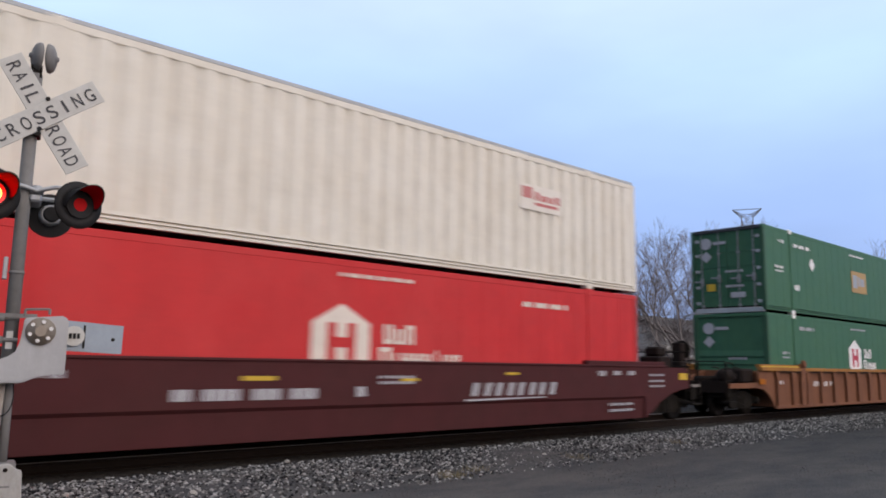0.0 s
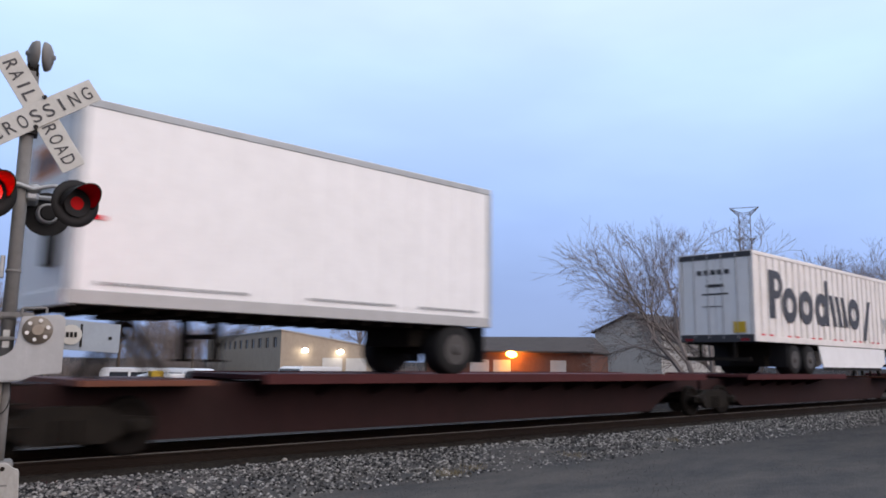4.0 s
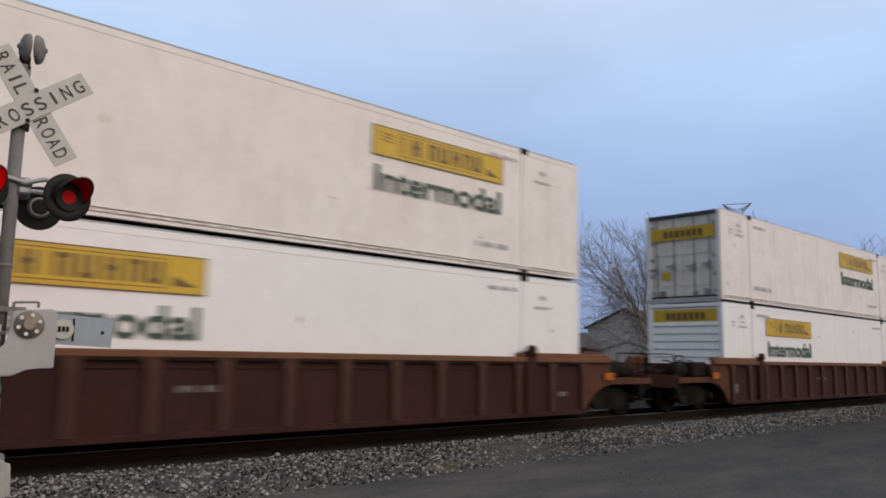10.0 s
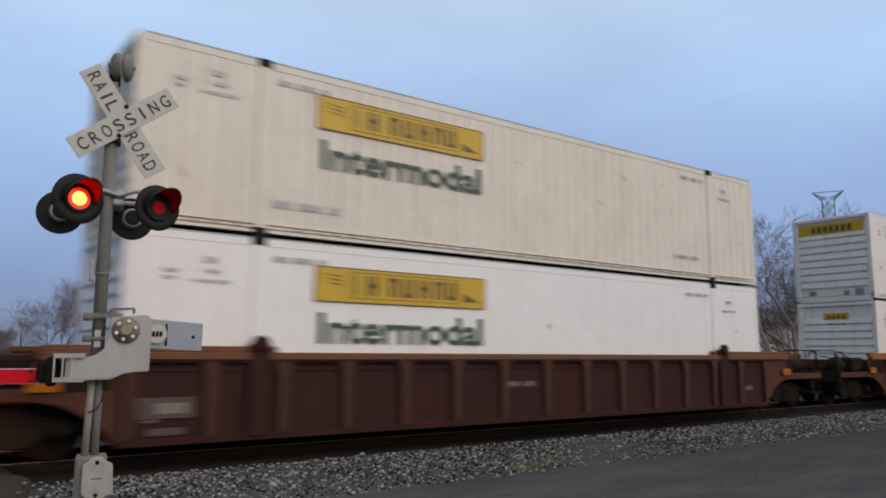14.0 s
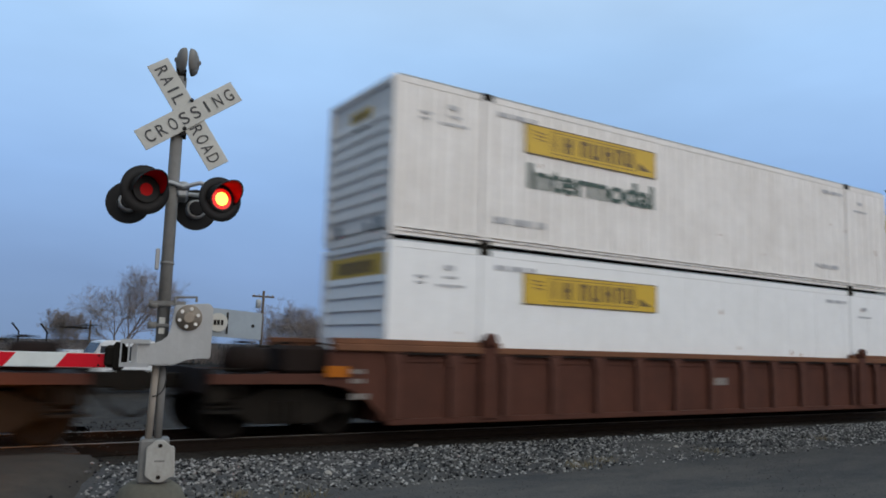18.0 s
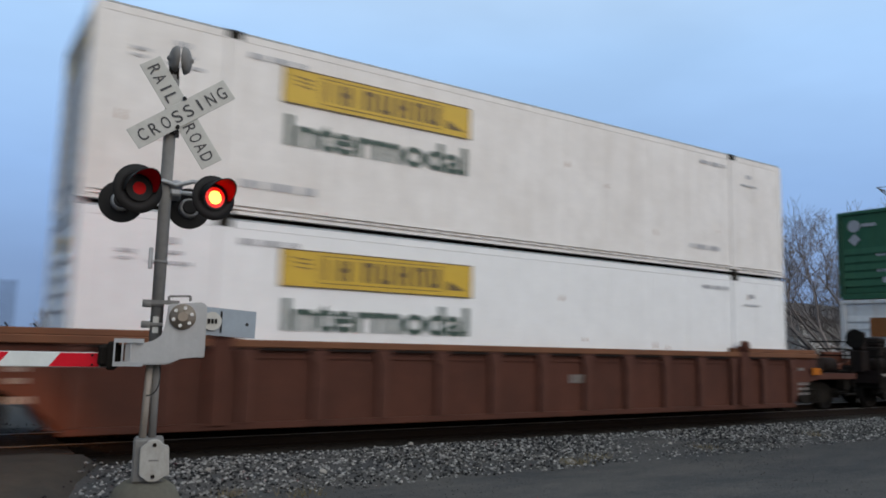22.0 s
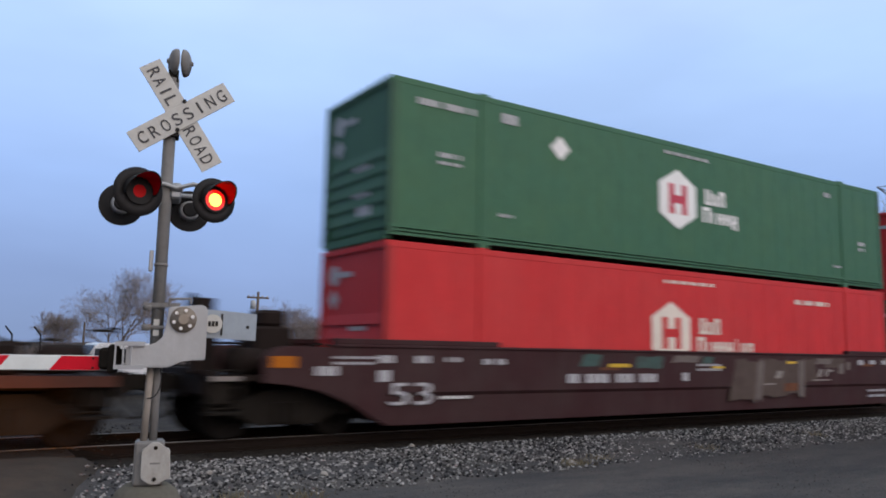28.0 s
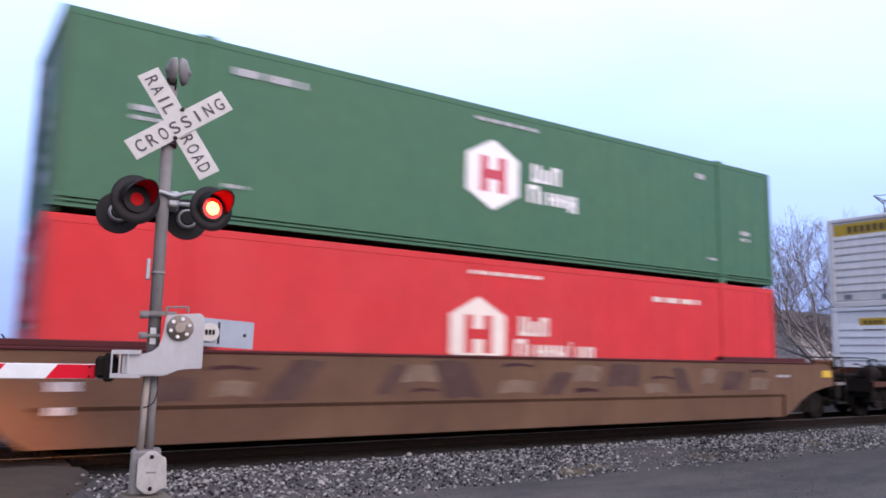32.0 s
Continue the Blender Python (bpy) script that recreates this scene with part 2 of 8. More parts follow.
BROWNSTAKE = surface("scuffed_brown_stake", (0.105, 0.046, 0.033), (0.07, 0.032, 0.025), 0.7, coarse=1.6, streak=0.4, amount=0.8, relief=0.12, spec=0.12)
DULLEND = surface("sooty_orange_end_paint", (0.105, 0.043, 0.026), (0.042, 0.021, 0.016), 0.7, coarse=1.1, streak=0.5, amount=0.8, relief=0.12, spec=0.12)
GRIMY = surface("grimy_maroon_paint", (0.046, 0.0185, 0.020), (0.062, 0.042, 0.04), 0.65, coarse=0.8, streak=0.45, amount=0.7, relief=0.08, spec=0.12)
BOARD = surface("dusty_data_board", (0.115, 0.085, 0.078), (0.07, 0.045, 0.04), 0.7, coarse=3.0, amount=0.8, relief=0.0, spec=0.12)
DUSKTAN = surface("dusky_overspray_brown", (0.092, 0.056, 0.043), (0.050, 0.030, 0.027), 0.6, coarse=0.5, streak=0.4, amount=0.85, spec=0.12)
OXIDE = surface("red_oxide_car_paint", (0.155, 0.053, 0.030), (0.088, 0.037, 0.025), 0.62, streak=0.35, amount=0.5, relief=0.07, spec=0.25)
DIRTYTAN = surface("overspray_brown_paint", (0.145, 0.083, 0.049), (0.070, 0.038, 0.029), 0.6, coarse=0.45, streak=0.4, amount=0.85, spec=0.12)
PALEBROWN = surface("pale_overspray", (0.195, 0.135, 0.095), (0.11, 0.07, 0.052), 0.6, coarse=1.6, amount=0.9, spec=0.12)
UMBER = surface("umber_overspray", (0.075, 0.042, 0.036), (0.13, 0.08, 0.055), 0.6, coarse=1.6, amount=0.9, spec=0.12)
STEEL = surface("grimy_truck_steel", (0.0135, 0.0115, 0.0095), (0.027, 0.022, 0.017), 0.85, 0.0, coarse=2.2, amount=0.7, relief=0.2, spec=0.12)
WHEEL = surface("worn_wheel_steel", (0.010, 0.0085, 0.0075), (0.016, 0.013, 0.011), 0.8, 0.0, amount=0.6, spec=0.08)
RIM = surface("dusty_road_wheel_rim", (0.085, 0.08, 0.077), (0.05, 0.047, 0.045), 0.6, 0.2, amount=0.5, spec=0.2)
RUBBER = surface("tyre_rubber", (0.02, 0.02, 0.021), (0.035, 0.033, 0.03), 0.85, amount=0.5, relief=0.15, spec=0.12)
RAILTOP = surface("polished_rail", (0.20, 0.185, 0.17), (0.12, 0.11, 0.10), 0.7, 0.3, amount=0.4)
RAILSIDE = surface("rusty_rail_side", (0.018, 0.012, 0.009), (0.012, 0.009, 0.008), 0.8, 0.2, amount=0.6, spec=0.12)
TIE = surface("creosoted_tie", (0.028, 0.021, 0.017), (0.016, 0.013, 0.011), 0.9, streak=0.0, amount=0.6, relief=0.3, jitter=0.25, spec=0.12)
GALV = surface("galvanised_mast", (0.40, 0.41, 0.42), (0.27, 0.27, 0.27), 0.5, 0.45, amount=0.5, streak=0.3)
MASTGREY = surface("dull_grey_mast_paint", (0.205, 0.198, 0.188), (0.12, 0.11, 0.10), 0.6, coarse=2.5, amount=0.65, streak=0.45, spec=0.25)
PIPEGREY = surface("beige_grey_pipe", (0.33, 0.29, 0.25), (0.20, 0.17, 0.14), 0.65, amount=0.6, streak=0.5, spec=0.2)
EMPTAN = surface("faded_tan_sign_film", (0.42, 0.26, 0.08), (0.32, 0.24, 0.12), 0.5, amount=0.5, relief=0.0)
SOOT = surface("sooty_brown_steel", (0.019, 0.013, 0.011), (0.012, 0.01, 0.009), 0.8, amount=0.6, relief=0.15, spec=0.1)
GREYPAINT = surface("light_grey_enamel", (0.42, 0.42, 0.42), (0.29, 0.28, 0.27), 0.45, 0.1, streak=0.3, amount=0.4)
BLUEGREY = surface("blue_grey_counterweight", (0.31, 0.36, 0.41), (0.24, 0.26, 0.28), 0.5, 0.2, streak=0.25, amount=0.45)
BLACK = surface("matt_black_enamel", (0.012, 0.011, 0.011), (0.022, 0.02, 0.019), 0.6, amount=0.4, spec=0.25)
COVERGREY = surface("stained_pale_casting", (0.40, 0.385, 0.355), (0.27, 0.24, 0.20), 0.6, fine=40, coarse=4.0, streak=0.35, amount=0.6)
SIGNWHITE = surface("weathered_white_sign", (0.54, 0.53, 0.49), (0.38, 0.37, 0.33), 0.5, streak=0.3, amount=0.45)
ARMRED = surface("red_reflective_film", (0.62, 0.006, 0.022), (0.48, 0.012, 0.02), 0.45, amount=0.3, spec=0.15)
ARMWHITE = surface("white_reflective_film", (0.72, 0.76, 0.74), (0.6, 0.62, 0.6), 0.4, amount=0.3)
BRASS = surface("bronze_hub", (0.30, 0.25, 0.20), (0.2, 0.17, 0.14), 0.5, 0.4, amount=0.5)
CONCRETE = surface("weathered_concrete", (0.33, 0.31, 0.28), (0.20, 0.19, 0.17), 0.9, amount=0.6, relief=0.3, spec=0.12)
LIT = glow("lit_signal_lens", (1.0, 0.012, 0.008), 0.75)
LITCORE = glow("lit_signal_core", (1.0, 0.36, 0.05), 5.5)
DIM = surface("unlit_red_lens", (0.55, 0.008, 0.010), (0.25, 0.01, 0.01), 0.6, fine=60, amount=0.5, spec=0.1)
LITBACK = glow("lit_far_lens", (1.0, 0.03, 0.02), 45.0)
# maroon darkened for the shade under the flat car's deck
SILL = surface("sooty_maroon_sill", (0.032, 0.015, 0.015), (0.02, 0.014, 0.013), 0.75, amount=0.6, relief=0.1, spec=0.12)
HOODRED = surface("red_lens_glass", (0.30, 0.01, 0.012), (0.22, 0.01, 0.012), 0.25, amount=0.3)
# red put into the visor's inside for the lamp's glow on it
VISORRED = surface("bright_red_lining", (0.60, 0.004, 0.012), (0.45, 0.004, 0.010), 0.8, amount=0.3, spec=0.03)
GREYSPRAY = surface("grey_brown_overspray", (0.094, 0.070, 0.060), (0.060, 0.038, 0.034), 0.65, coarse=2.2, amount=0.8, relief=0.0, spec=0.12)
TEALSPRAY = surface("faded_teal_overspray", (0.060, 0.105, 0.095), (0.060, 0.050, 0.048), 0.65, coarse=3.0, amount=0.8, relief=0.0, spec=0.12)
PALESPRAY = surface("pale_grey_overspray", (0.165, 0.140, 0.128), (0.090, 0.070, 0.064), 0.65, coarse=2.5, amount=0.8, relief=0.0, spec=0.12)
RUSTSPRAY = surface("dull_orange_overspray", (0.15, 0.060, 0.030), (0.080, 0.038, 0.028), 0.65, coarse=3.0, amount=0.8, relief=0.0, spec=0.12)
STENCILGREY = surface("dusty_stencil_paint", (0.23, 0.205, 0.185), (0.12, 0.10, 0.09), 0.6, coarse=3.0, amount=0.7, relief=0.0)
FADEDRED = surface("faded_red_film", (0.50, 0.13, 0.12), (0.55, 0.3, 0.27), 0.5, coarse=2.0, amount=0.6, relief=0.0)
WHITE_C = surface("ivory_container_paint", (0.75, 0.70, 0.62), (0.52, 0.46, 0.38), 0.5, streak=0.35, amount=0.35, relief=0.03)
FLOOD = glow("floodlight_lens", (1.0, 0.93, 0.78), 25.0)
SODIUM = glow("sodium_lamp_lens", (1.0, 0.36, 0.04), 70.0)
GLASS = surface("dark_window_glass", (0.035, 0.04, 0.05), (0.06, 0.065, 0.07), 0.12, amount=0.3, relief=0.0)
BARK = surface("grey_brown_bark", (0.235, 0.20, 0.185), (0.14, 0.115, 0.105), 0.9, fine=30, amount=0.6, relief=0.4, spec=0.12)
BACKDROPDARK = surface("dark_evergreen_row", (0.035, 0.038, 0.030), (0.06, 0.05, 0.042), 0.95, coarse=0.25, amount=0.8, relief=0.3, spec=0.05)
BEIGE = surface("beige_block_wall", (0.43, 0.36, 0.285), (0.33, 0.27, 0.215), 0.85, streak=0.25, amount=0.45, relief=0.12, spec=0.12)
PALEWALL = surface("pale_metal_cladding", (0.48, 0.46, 0.43), (0.36, 0.34, 0.31), 0.6, streak=0.3, amount=0.35)
BRICKWALL = surface("reddish_brick_wall", (0.22, 0.105, 0.075), (0.14, 0.075, 0.06), 0.85, amount=0.5, relief=0.15, spec=0.12)
ROOFGREY = surface("dark_shingle_roof", (0.085, 0.075, 0.072), (0.055, 0.05, 0.05), 0.85, amount=0.5, relief=0.15, spec=0.12)
DOORWHITE = surface("white_garage_door", (0.62, 0.62, 0.60), (0.5, 0.49, 0.46), 0.5, amount=0.3)
VANWHITE = surface("white_van_paint", (0.70, 0.71, 0.72), (0.58, 0.58, 0.58), 0.25, amount=0.25, relief=0.0)
CARDARK = surface("dark_car_paint", (0.05, 0.055, 0.065), (0.04, 0.04, 0.045), 0.25, amount=0.3, relief=0.0)
CARRED = surface("red_car_paint", (0.30, 0.03, 0.03), (0.22, 0.03, 0.03), 0.25, amount=0.3, relief=0.0)
WOODPOLE = surface("weathered_pole_wood", (0.11, 0.085, 0.065), (0.07, 0.055, 0.045), 0.9, amount=0.6, relief=0.2)
CHROME = surface("dull_chrome", (0.6, 0.6, 0.6), (0.45, 0.45, 0.45), 0.3, 0.9, amount=0.3)

# ---------------------------------------------------------------- helpers for building


def box(bm, x0, x1, y0, y1, z0, z1, bev=0.0):
    vs = [bm.verts.new((x, y, z)) for z in (z0, z1) for x, y in ((x0, y0), (x1, y0), (x1, y1), (x0, y1))]
    fs = [bm.faces.new([vs[i] for i in q]) for q in ((3, 2, 1, 0), (4, 5, 6, 7), (0, 1, 5, 4), (1, 2, 6, 5), (2, 3, 7, 6), (3, 0, 4, 7))]
    if bev:
        bmesh.ops.bevel(bm, geom=list({e for f in fs for e in f.edges}), offset=bev, segments=1, affect="EDGES")
    return bm


def rod(bm, a, b, r, n=10, r2=None, caps=True):
    a, b = Vector(a), Vector(b)
    q = (b - a).to_track_quat("Z", "Y")
    r2 = r if r2 is None else r2
    rings = []
    for p, rr in ((a, r), (b, r2)):
        rings.append([bm.verts.new(p + q @ Vector((rr * math.cos(k * math.tau / n), rr * math.sin(k * math.tau / n), 0))) for k in range(n)])
    for k in range(n):
        f = bm.faces.new((rings[0][k], rings[0][(k + 1) % n], rings[1][(k + 1) % n], rings[1][k]))
        f.smooth = n > 8
    if caps:
        bm.faces.new(rings[0][::-1])
        bm.faces.new(rings[1])
    return bm


def tube(bm, pts, r, n=7):
    """A bent round bar through the points."""
    pts = [Vector(p) for p in pts]
    rings = []
    for i, p in enumerate(pts):
        d = pts[min(i + 1, len(pts) - 1)] - pts[max(i - 1, 0)]
        q = d.to_track_quat("Z", "Y")
        rings.append([bm.verts.new(p + q @ Vector((r * math.cos(k * math.tau / n), r * math.sin(k * math.tau / n), 0))) for k in range(n)])
    for a, b in zip(rings, rings[1:]):
        for k in range(n):
            bm.faces.new((a[k], a[(k + 1) % n], b[(k + 1) % n], b[k])).smooth = True
    bm.faces.new(rings[0][::-1])
    bm.faces.new(rings[-1])
    return bm


def lathe(bm, profile, centre, axis, n=20):
    """profile: (distance along the axis, radius) pairs."""
    q = Vector(axis).to_track_quat("Z", "Y")
    rings = []
    for h, r in profile:
        rings.append([bm.verts.new(Vector(centre) + q @ Vector((r * math.cos(k * math.tau / n), r * math.sin(k * math.tau / n), h))) for k in range(n)])
    for i in range(len(rings) - 1):
        for k in range(n):
            f = bm.faces.new((rings[i][k], rings[i][(k + 1) % n], rings[i + 1][(k + 1) % n], rings[i + 1][k]))
            f.smooth = True
    bm.faces.new(rings[0][::-1])
    bm.faces.new(rings[-1])
    return bm


def slab(bm, outline, a, b, axis="y"):
    """An outline in two axes, given depth from a to b along the third."""
    put = {"y": lambda u, v, d: (u, d, v), "x": lambda u, v, d: (d, u, v), "z": lambda u, v, d: (u, v, d)}[axis]
    r0 = [bm.verts.new(put(u, v, a)) for u, v in outline]
    r1 = [bm.verts.new(put(u, v, b)) for u, v in outline]
    n = len(outline)
    bm.faces.new(r0)
    bm.faces.new(r1[::-1])
    for k in range(n):
        bm.faces.new((r0[(k + 1) % n], r0[k], r1[k], r1[(k + 1) % n]))
    return bm


def mesh_from(name, bm, material):
    bmesh.ops.recalc_face_normals(bm, faces=bm.faces)
    me = bpy.data.meshes.new(name)
    bm.to_mesh(me)
    bm.free()
    me.materials.append(material)
    return me


def part(name, bm, material, parent, label=""):
    ob = new(name, mesh_from(name, bm, material))
    ob.parent = parent
    return tagged(ob, label=label)


def again(ob, parent, m):
    """Another part on the same mesh."""
    o = new(ob.name.split(".")[0], ob.data)
    o.parent = parent
    o.matrix_basis = m
    return o


def thing(name, m, label, category, group=""):
    ob = new(name)
    ob.empty_display_size = 0.3
    ob.matrix_basis = m
    return tagged(ob, label, category, group)


def raw(name, verts, faces, material, parent=None, smooth=False):
    me = bpy.data.meshes.new(name)
    me.from_pydata(verts, [], faces)
    me.materials.append(material)
    if smooth:
        me.polygons.foreach_set("use_smooth", [True] * len(me.polygons))
    me.update()
    ob = new(name, me)
    ob.parent = parent
    return ob


def words(name, text, height, material, parent, m, width=None, depth=0.004, bold=0.0):
    """Lettering in the built-in font, as a mesh; height is that of a capital."""
    cu = bpy.data.curves.new(name, "FONT")
    cu.body, cu.size, cu.extrude, cu.offset = text, height / 0.69, depth, bold * height
    tmp = bpy.data.objects.new(name, cu)
    me = bpy.data.meshes.new_from_object(tmp)
    bpy.data.objects.remove(tmp)
    me.materials.clear()
    me.materials.append(material)
    xs = [v.co.x for v in me.vertices]
    lo, hi = min(xs), max(xs)
    k = (width / (hi - lo)) if width else 1.0
    for v in me.vertices:
        v.co.x = (v.co.x - lo) * k
    ob = new(name, me)
    ob.parent = parent
    ob.matrix_basis = m
    return ob


SIDE = pose(0, 0, 0, 90, 0, 0)      # lettering that stands upright and faces the near side

# ---------------------------------------------------------------- ground, track, road


OLDCONCRETE = surface("mossy_old_concrete", (0.15, 0.14, 0.115), (0.075, 0.07, 0.058), 0.95, amount=0.7, relief=0.4, spec=0.1)


def ground_height(x, y):
    prof = ((-400, -0.35), (-8, -0.27), (7.9, -0.26), (8.8, -0.25), (9.6, -0.19), (11.0, -0.175), (13.9, -0.175), (14.8, -0.2), (16.8, -0.6),
            (24.0, -1.0), (38.0, -1.25), (2500, -1.3))
    for (a, za), (b, zb) in zip(prof, prof[1:]):
        if y <= b:
            return za + (zb - za) * max(0.0, (y - a) / (b - a))
    return prof[-1][1]


def road_edge(y):
    return 0.95 + (y - 8.5) * 0.36


def build_ground():
    xs = [-2500, -800, -300, -120, -60, -30, -15, -8, -4] + [k * 1.0 for k in range(-2, 41)] + [48, 60, 80, 110, 160, 300, 800, 2500]
    ys = [-400, -100, -30, -8, -2, 1, 3, 4.5, 6, 7, 7.9, 8.4, 8.8, 9.2, 9.6, 10, 10.4, 11, 12.5, 13.9, 14.6, 15.5, 16.6, 20, 24, 30, 38, 60, 90, 140, 300, 900, 2500]
    verts, faces = [], []
    for y in ys:
        for x in xs:
            z = ground_height(x, y)
            near = max(0.0, 1 - abs(y - 7) / 12) * max(0.0, 1 - abs(x - 10) / 40)
            z += near * 0.05 * (noise.noise((x * 0.4, y * 0.5, 0.3)))
            if x < road_edge(y) + 0.6 and -60 < y < 60:
                z = min(z, -0.08 if y < 15 else z - 0.1)
            verts.append((x, y, z))
    n = len(xs)
    for j in range(len(ys) - 1):
        for i in range(n - 1):
            faces.append((j * n + i, j * n + i + 1, (j + 1) * n + i + 1, (j + 1) * n + i))
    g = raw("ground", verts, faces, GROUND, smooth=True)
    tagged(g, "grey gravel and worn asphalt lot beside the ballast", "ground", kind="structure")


def ground_material():
    m = bpy.data.materials.new("gravel_and_asphalt")
    nt, b = nodes_of(m)
    tc = nt.nodes.new("ShaderNodeTexCoord")
    vor = nt.nodes.new("ShaderNodeTexVoronoi")
    vor.inputs["Scale"].default_value = 26.0
    nt.links.new(tc.outputs["Object"], vor.inputs["Vector"])
    hsv = nt.nodes.new("ShaderNodeSeparateColor")
    nt.links.new(vor.outputs["Color"], hsv.inputs[0])
    stones = ramp(nt, hsv.outputs[0], 0.0, 1.0, (0.024, 0.025, 0.028, 1), (0.19, 0.19, 0.195, 1))
    wear = ramp(nt, tex_noise(nt, 0.35, 5, 0.6, (0.5, 1.3, 1)), 0.44, 0.6)
    tar = mix(nt, ramp(nt, tex_noise(nt, 60, 2), 0.35, 0.7), (0.052, 0.055, 0.063), (0.108, 0.110, 0.118))
    damp = ramp(nt, tex_noise(nt, 0.8, 5, 0.7, (0.6, 1.6, 1)), 0.38, 0.66, (0.58, 0.62, 0.70, 1), (1.0, 0.97, 0.93, 1))
    col = mix(nt, wear, stones, tar)
    # smoother tan patch with a ragged edge
    mp = nt.nodes.new("ShaderNodeMapping")
    mp.inputs["Location"].default_value = (-2.35, -1.5, 0)
    mp.inputs["Scale"].default_value = (0.118, 0.34, 0.0)
    nt.links.new(tc.outputs["Object"], mp.inputs["Vector"])
    ln = nt.nodes.new("ShaderNodeVectorMath")
    ln.operation = "LENGTH"
    nt.links.new(mp.outputs[0], ln.inputs[0])
    rag = nt.nodes.new("ShaderNodeMath")
    rag.operation = "MULTIPLY_ADD"
    nt.links.new(tex_noise(nt, 1.3, 6, 0.7), rag.inputs[0])
    rag.inputs[1].default_value = 0.9
    nt.links.new(ln.outputs["Value"], rag.inputs[2])
    edge = ramp(nt, rag.outputs[0], 1.22, 1.42, (1, 1, 1, 1), (0, 0, 0, 1))
    smooth_tar = mix(nt, ramp(nt, tex_noise(nt, 45, 3), 0.3, 0.7), (0.080, 0.078, 0.077), (0.138, 0.134, 0.13))
    col = mix(nt, 1.0, col, damp, "MULTIPLY")
    # bare brown dirt in the yard past the rails
    sx = nt.nodes.new("ShaderNodeSeparateXYZ")
    nt.links.new(tc.outputs["Object"], sx.inputs[0])
    yard = nt.nodes.new("ShaderNodeMapRange")
    yard.inputs["From Min"].default_value, yard.inputs["From Max"].default_value = 14.0, 16.5
    nt.links.new(sx.outputs[1], yard.inputs["Value"])
    dirt = mix(nt, ramp(nt, tex_noise(nt, 2.2, 6, 0.7), 0.35, 0.65), (0.034, 0.029, 0.025), (0.066, 0.056, 0.047))
    # oily ground round the rails, the train's shade in its colour too, with an uneven edge
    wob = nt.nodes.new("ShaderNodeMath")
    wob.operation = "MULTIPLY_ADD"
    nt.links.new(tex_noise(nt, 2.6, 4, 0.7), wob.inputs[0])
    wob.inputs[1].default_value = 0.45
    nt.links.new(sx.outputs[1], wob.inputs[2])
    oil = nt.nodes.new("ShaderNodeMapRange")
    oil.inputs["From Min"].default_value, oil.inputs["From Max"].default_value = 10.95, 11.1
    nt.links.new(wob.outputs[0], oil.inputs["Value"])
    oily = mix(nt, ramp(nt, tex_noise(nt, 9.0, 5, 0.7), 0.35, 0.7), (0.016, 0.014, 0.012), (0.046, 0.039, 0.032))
    # the lot's colour darkens further along the line
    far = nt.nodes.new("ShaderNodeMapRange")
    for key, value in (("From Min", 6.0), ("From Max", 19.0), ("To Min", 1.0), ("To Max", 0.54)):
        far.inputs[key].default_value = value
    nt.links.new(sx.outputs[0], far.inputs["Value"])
    far_tone = nt.nodes.new("ShaderNodeCombineColor")
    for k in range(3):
        nt.links.new(far.outputs[0], far_tone.inputs[k])
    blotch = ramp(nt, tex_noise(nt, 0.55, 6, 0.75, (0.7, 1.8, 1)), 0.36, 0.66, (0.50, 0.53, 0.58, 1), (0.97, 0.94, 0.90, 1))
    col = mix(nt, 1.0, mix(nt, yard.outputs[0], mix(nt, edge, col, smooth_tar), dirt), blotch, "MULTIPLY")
    col = mix(nt, 1.0, col, far_tone.outputs[0], "MULTIPLY")
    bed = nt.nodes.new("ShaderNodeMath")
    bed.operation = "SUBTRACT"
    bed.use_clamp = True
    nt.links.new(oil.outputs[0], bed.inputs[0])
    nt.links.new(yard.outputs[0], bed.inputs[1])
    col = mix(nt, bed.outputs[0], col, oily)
    nt.links.new(col, b.inputs["Base Color"])
    b.inputs["Roughness"].default_value = 0.9
    b.inputs["Specular IOR Level"].default_value = 0.1
    bump(nt, b, vor.outputs["Distance"], 0.6, 0.02)
    return m


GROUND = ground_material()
ASPHALT = surface("worn_road_asphalt", (0.056, 0.050, 0.044), (0.085, 0.066, 0.048), 0.9, fine=40, coarse=0.9, amount=0.8, relief=0.25, spec=0.1)
BALLAST = surface("ballast_stone", (0.24, 0.225, 0.205), (0.10, 0.095, 0.095), 0.9, amount=0.5, relief=0.2, spec=0.15)


def island_variation(m):
    """Each loose stone its own grey."""
    nt = m.node_tree
    b = nt.nodes["Principled BSDF"]
    geo = nt.nodes.new("ShaderNodeNewGeometry")
    tone = ramp(nt, geo.outputs["Random Per Island"], 0.3, 1.0, (0.018, 0.018, 0.019, 1), (0.355, 0.345, 0.33, 1))
    nt.links.new(tone, b.inputs["Base Color"])


island_variation(BALLAST)
# ballast dark with oil, and with the shade under the train
OILYSHADED = surface("oily_ballast", (0.028, 0.024, 0.021), (0.016, 0.015, 0.014), 0.9, amount=0.6, relief=0.2, spec=0.1)


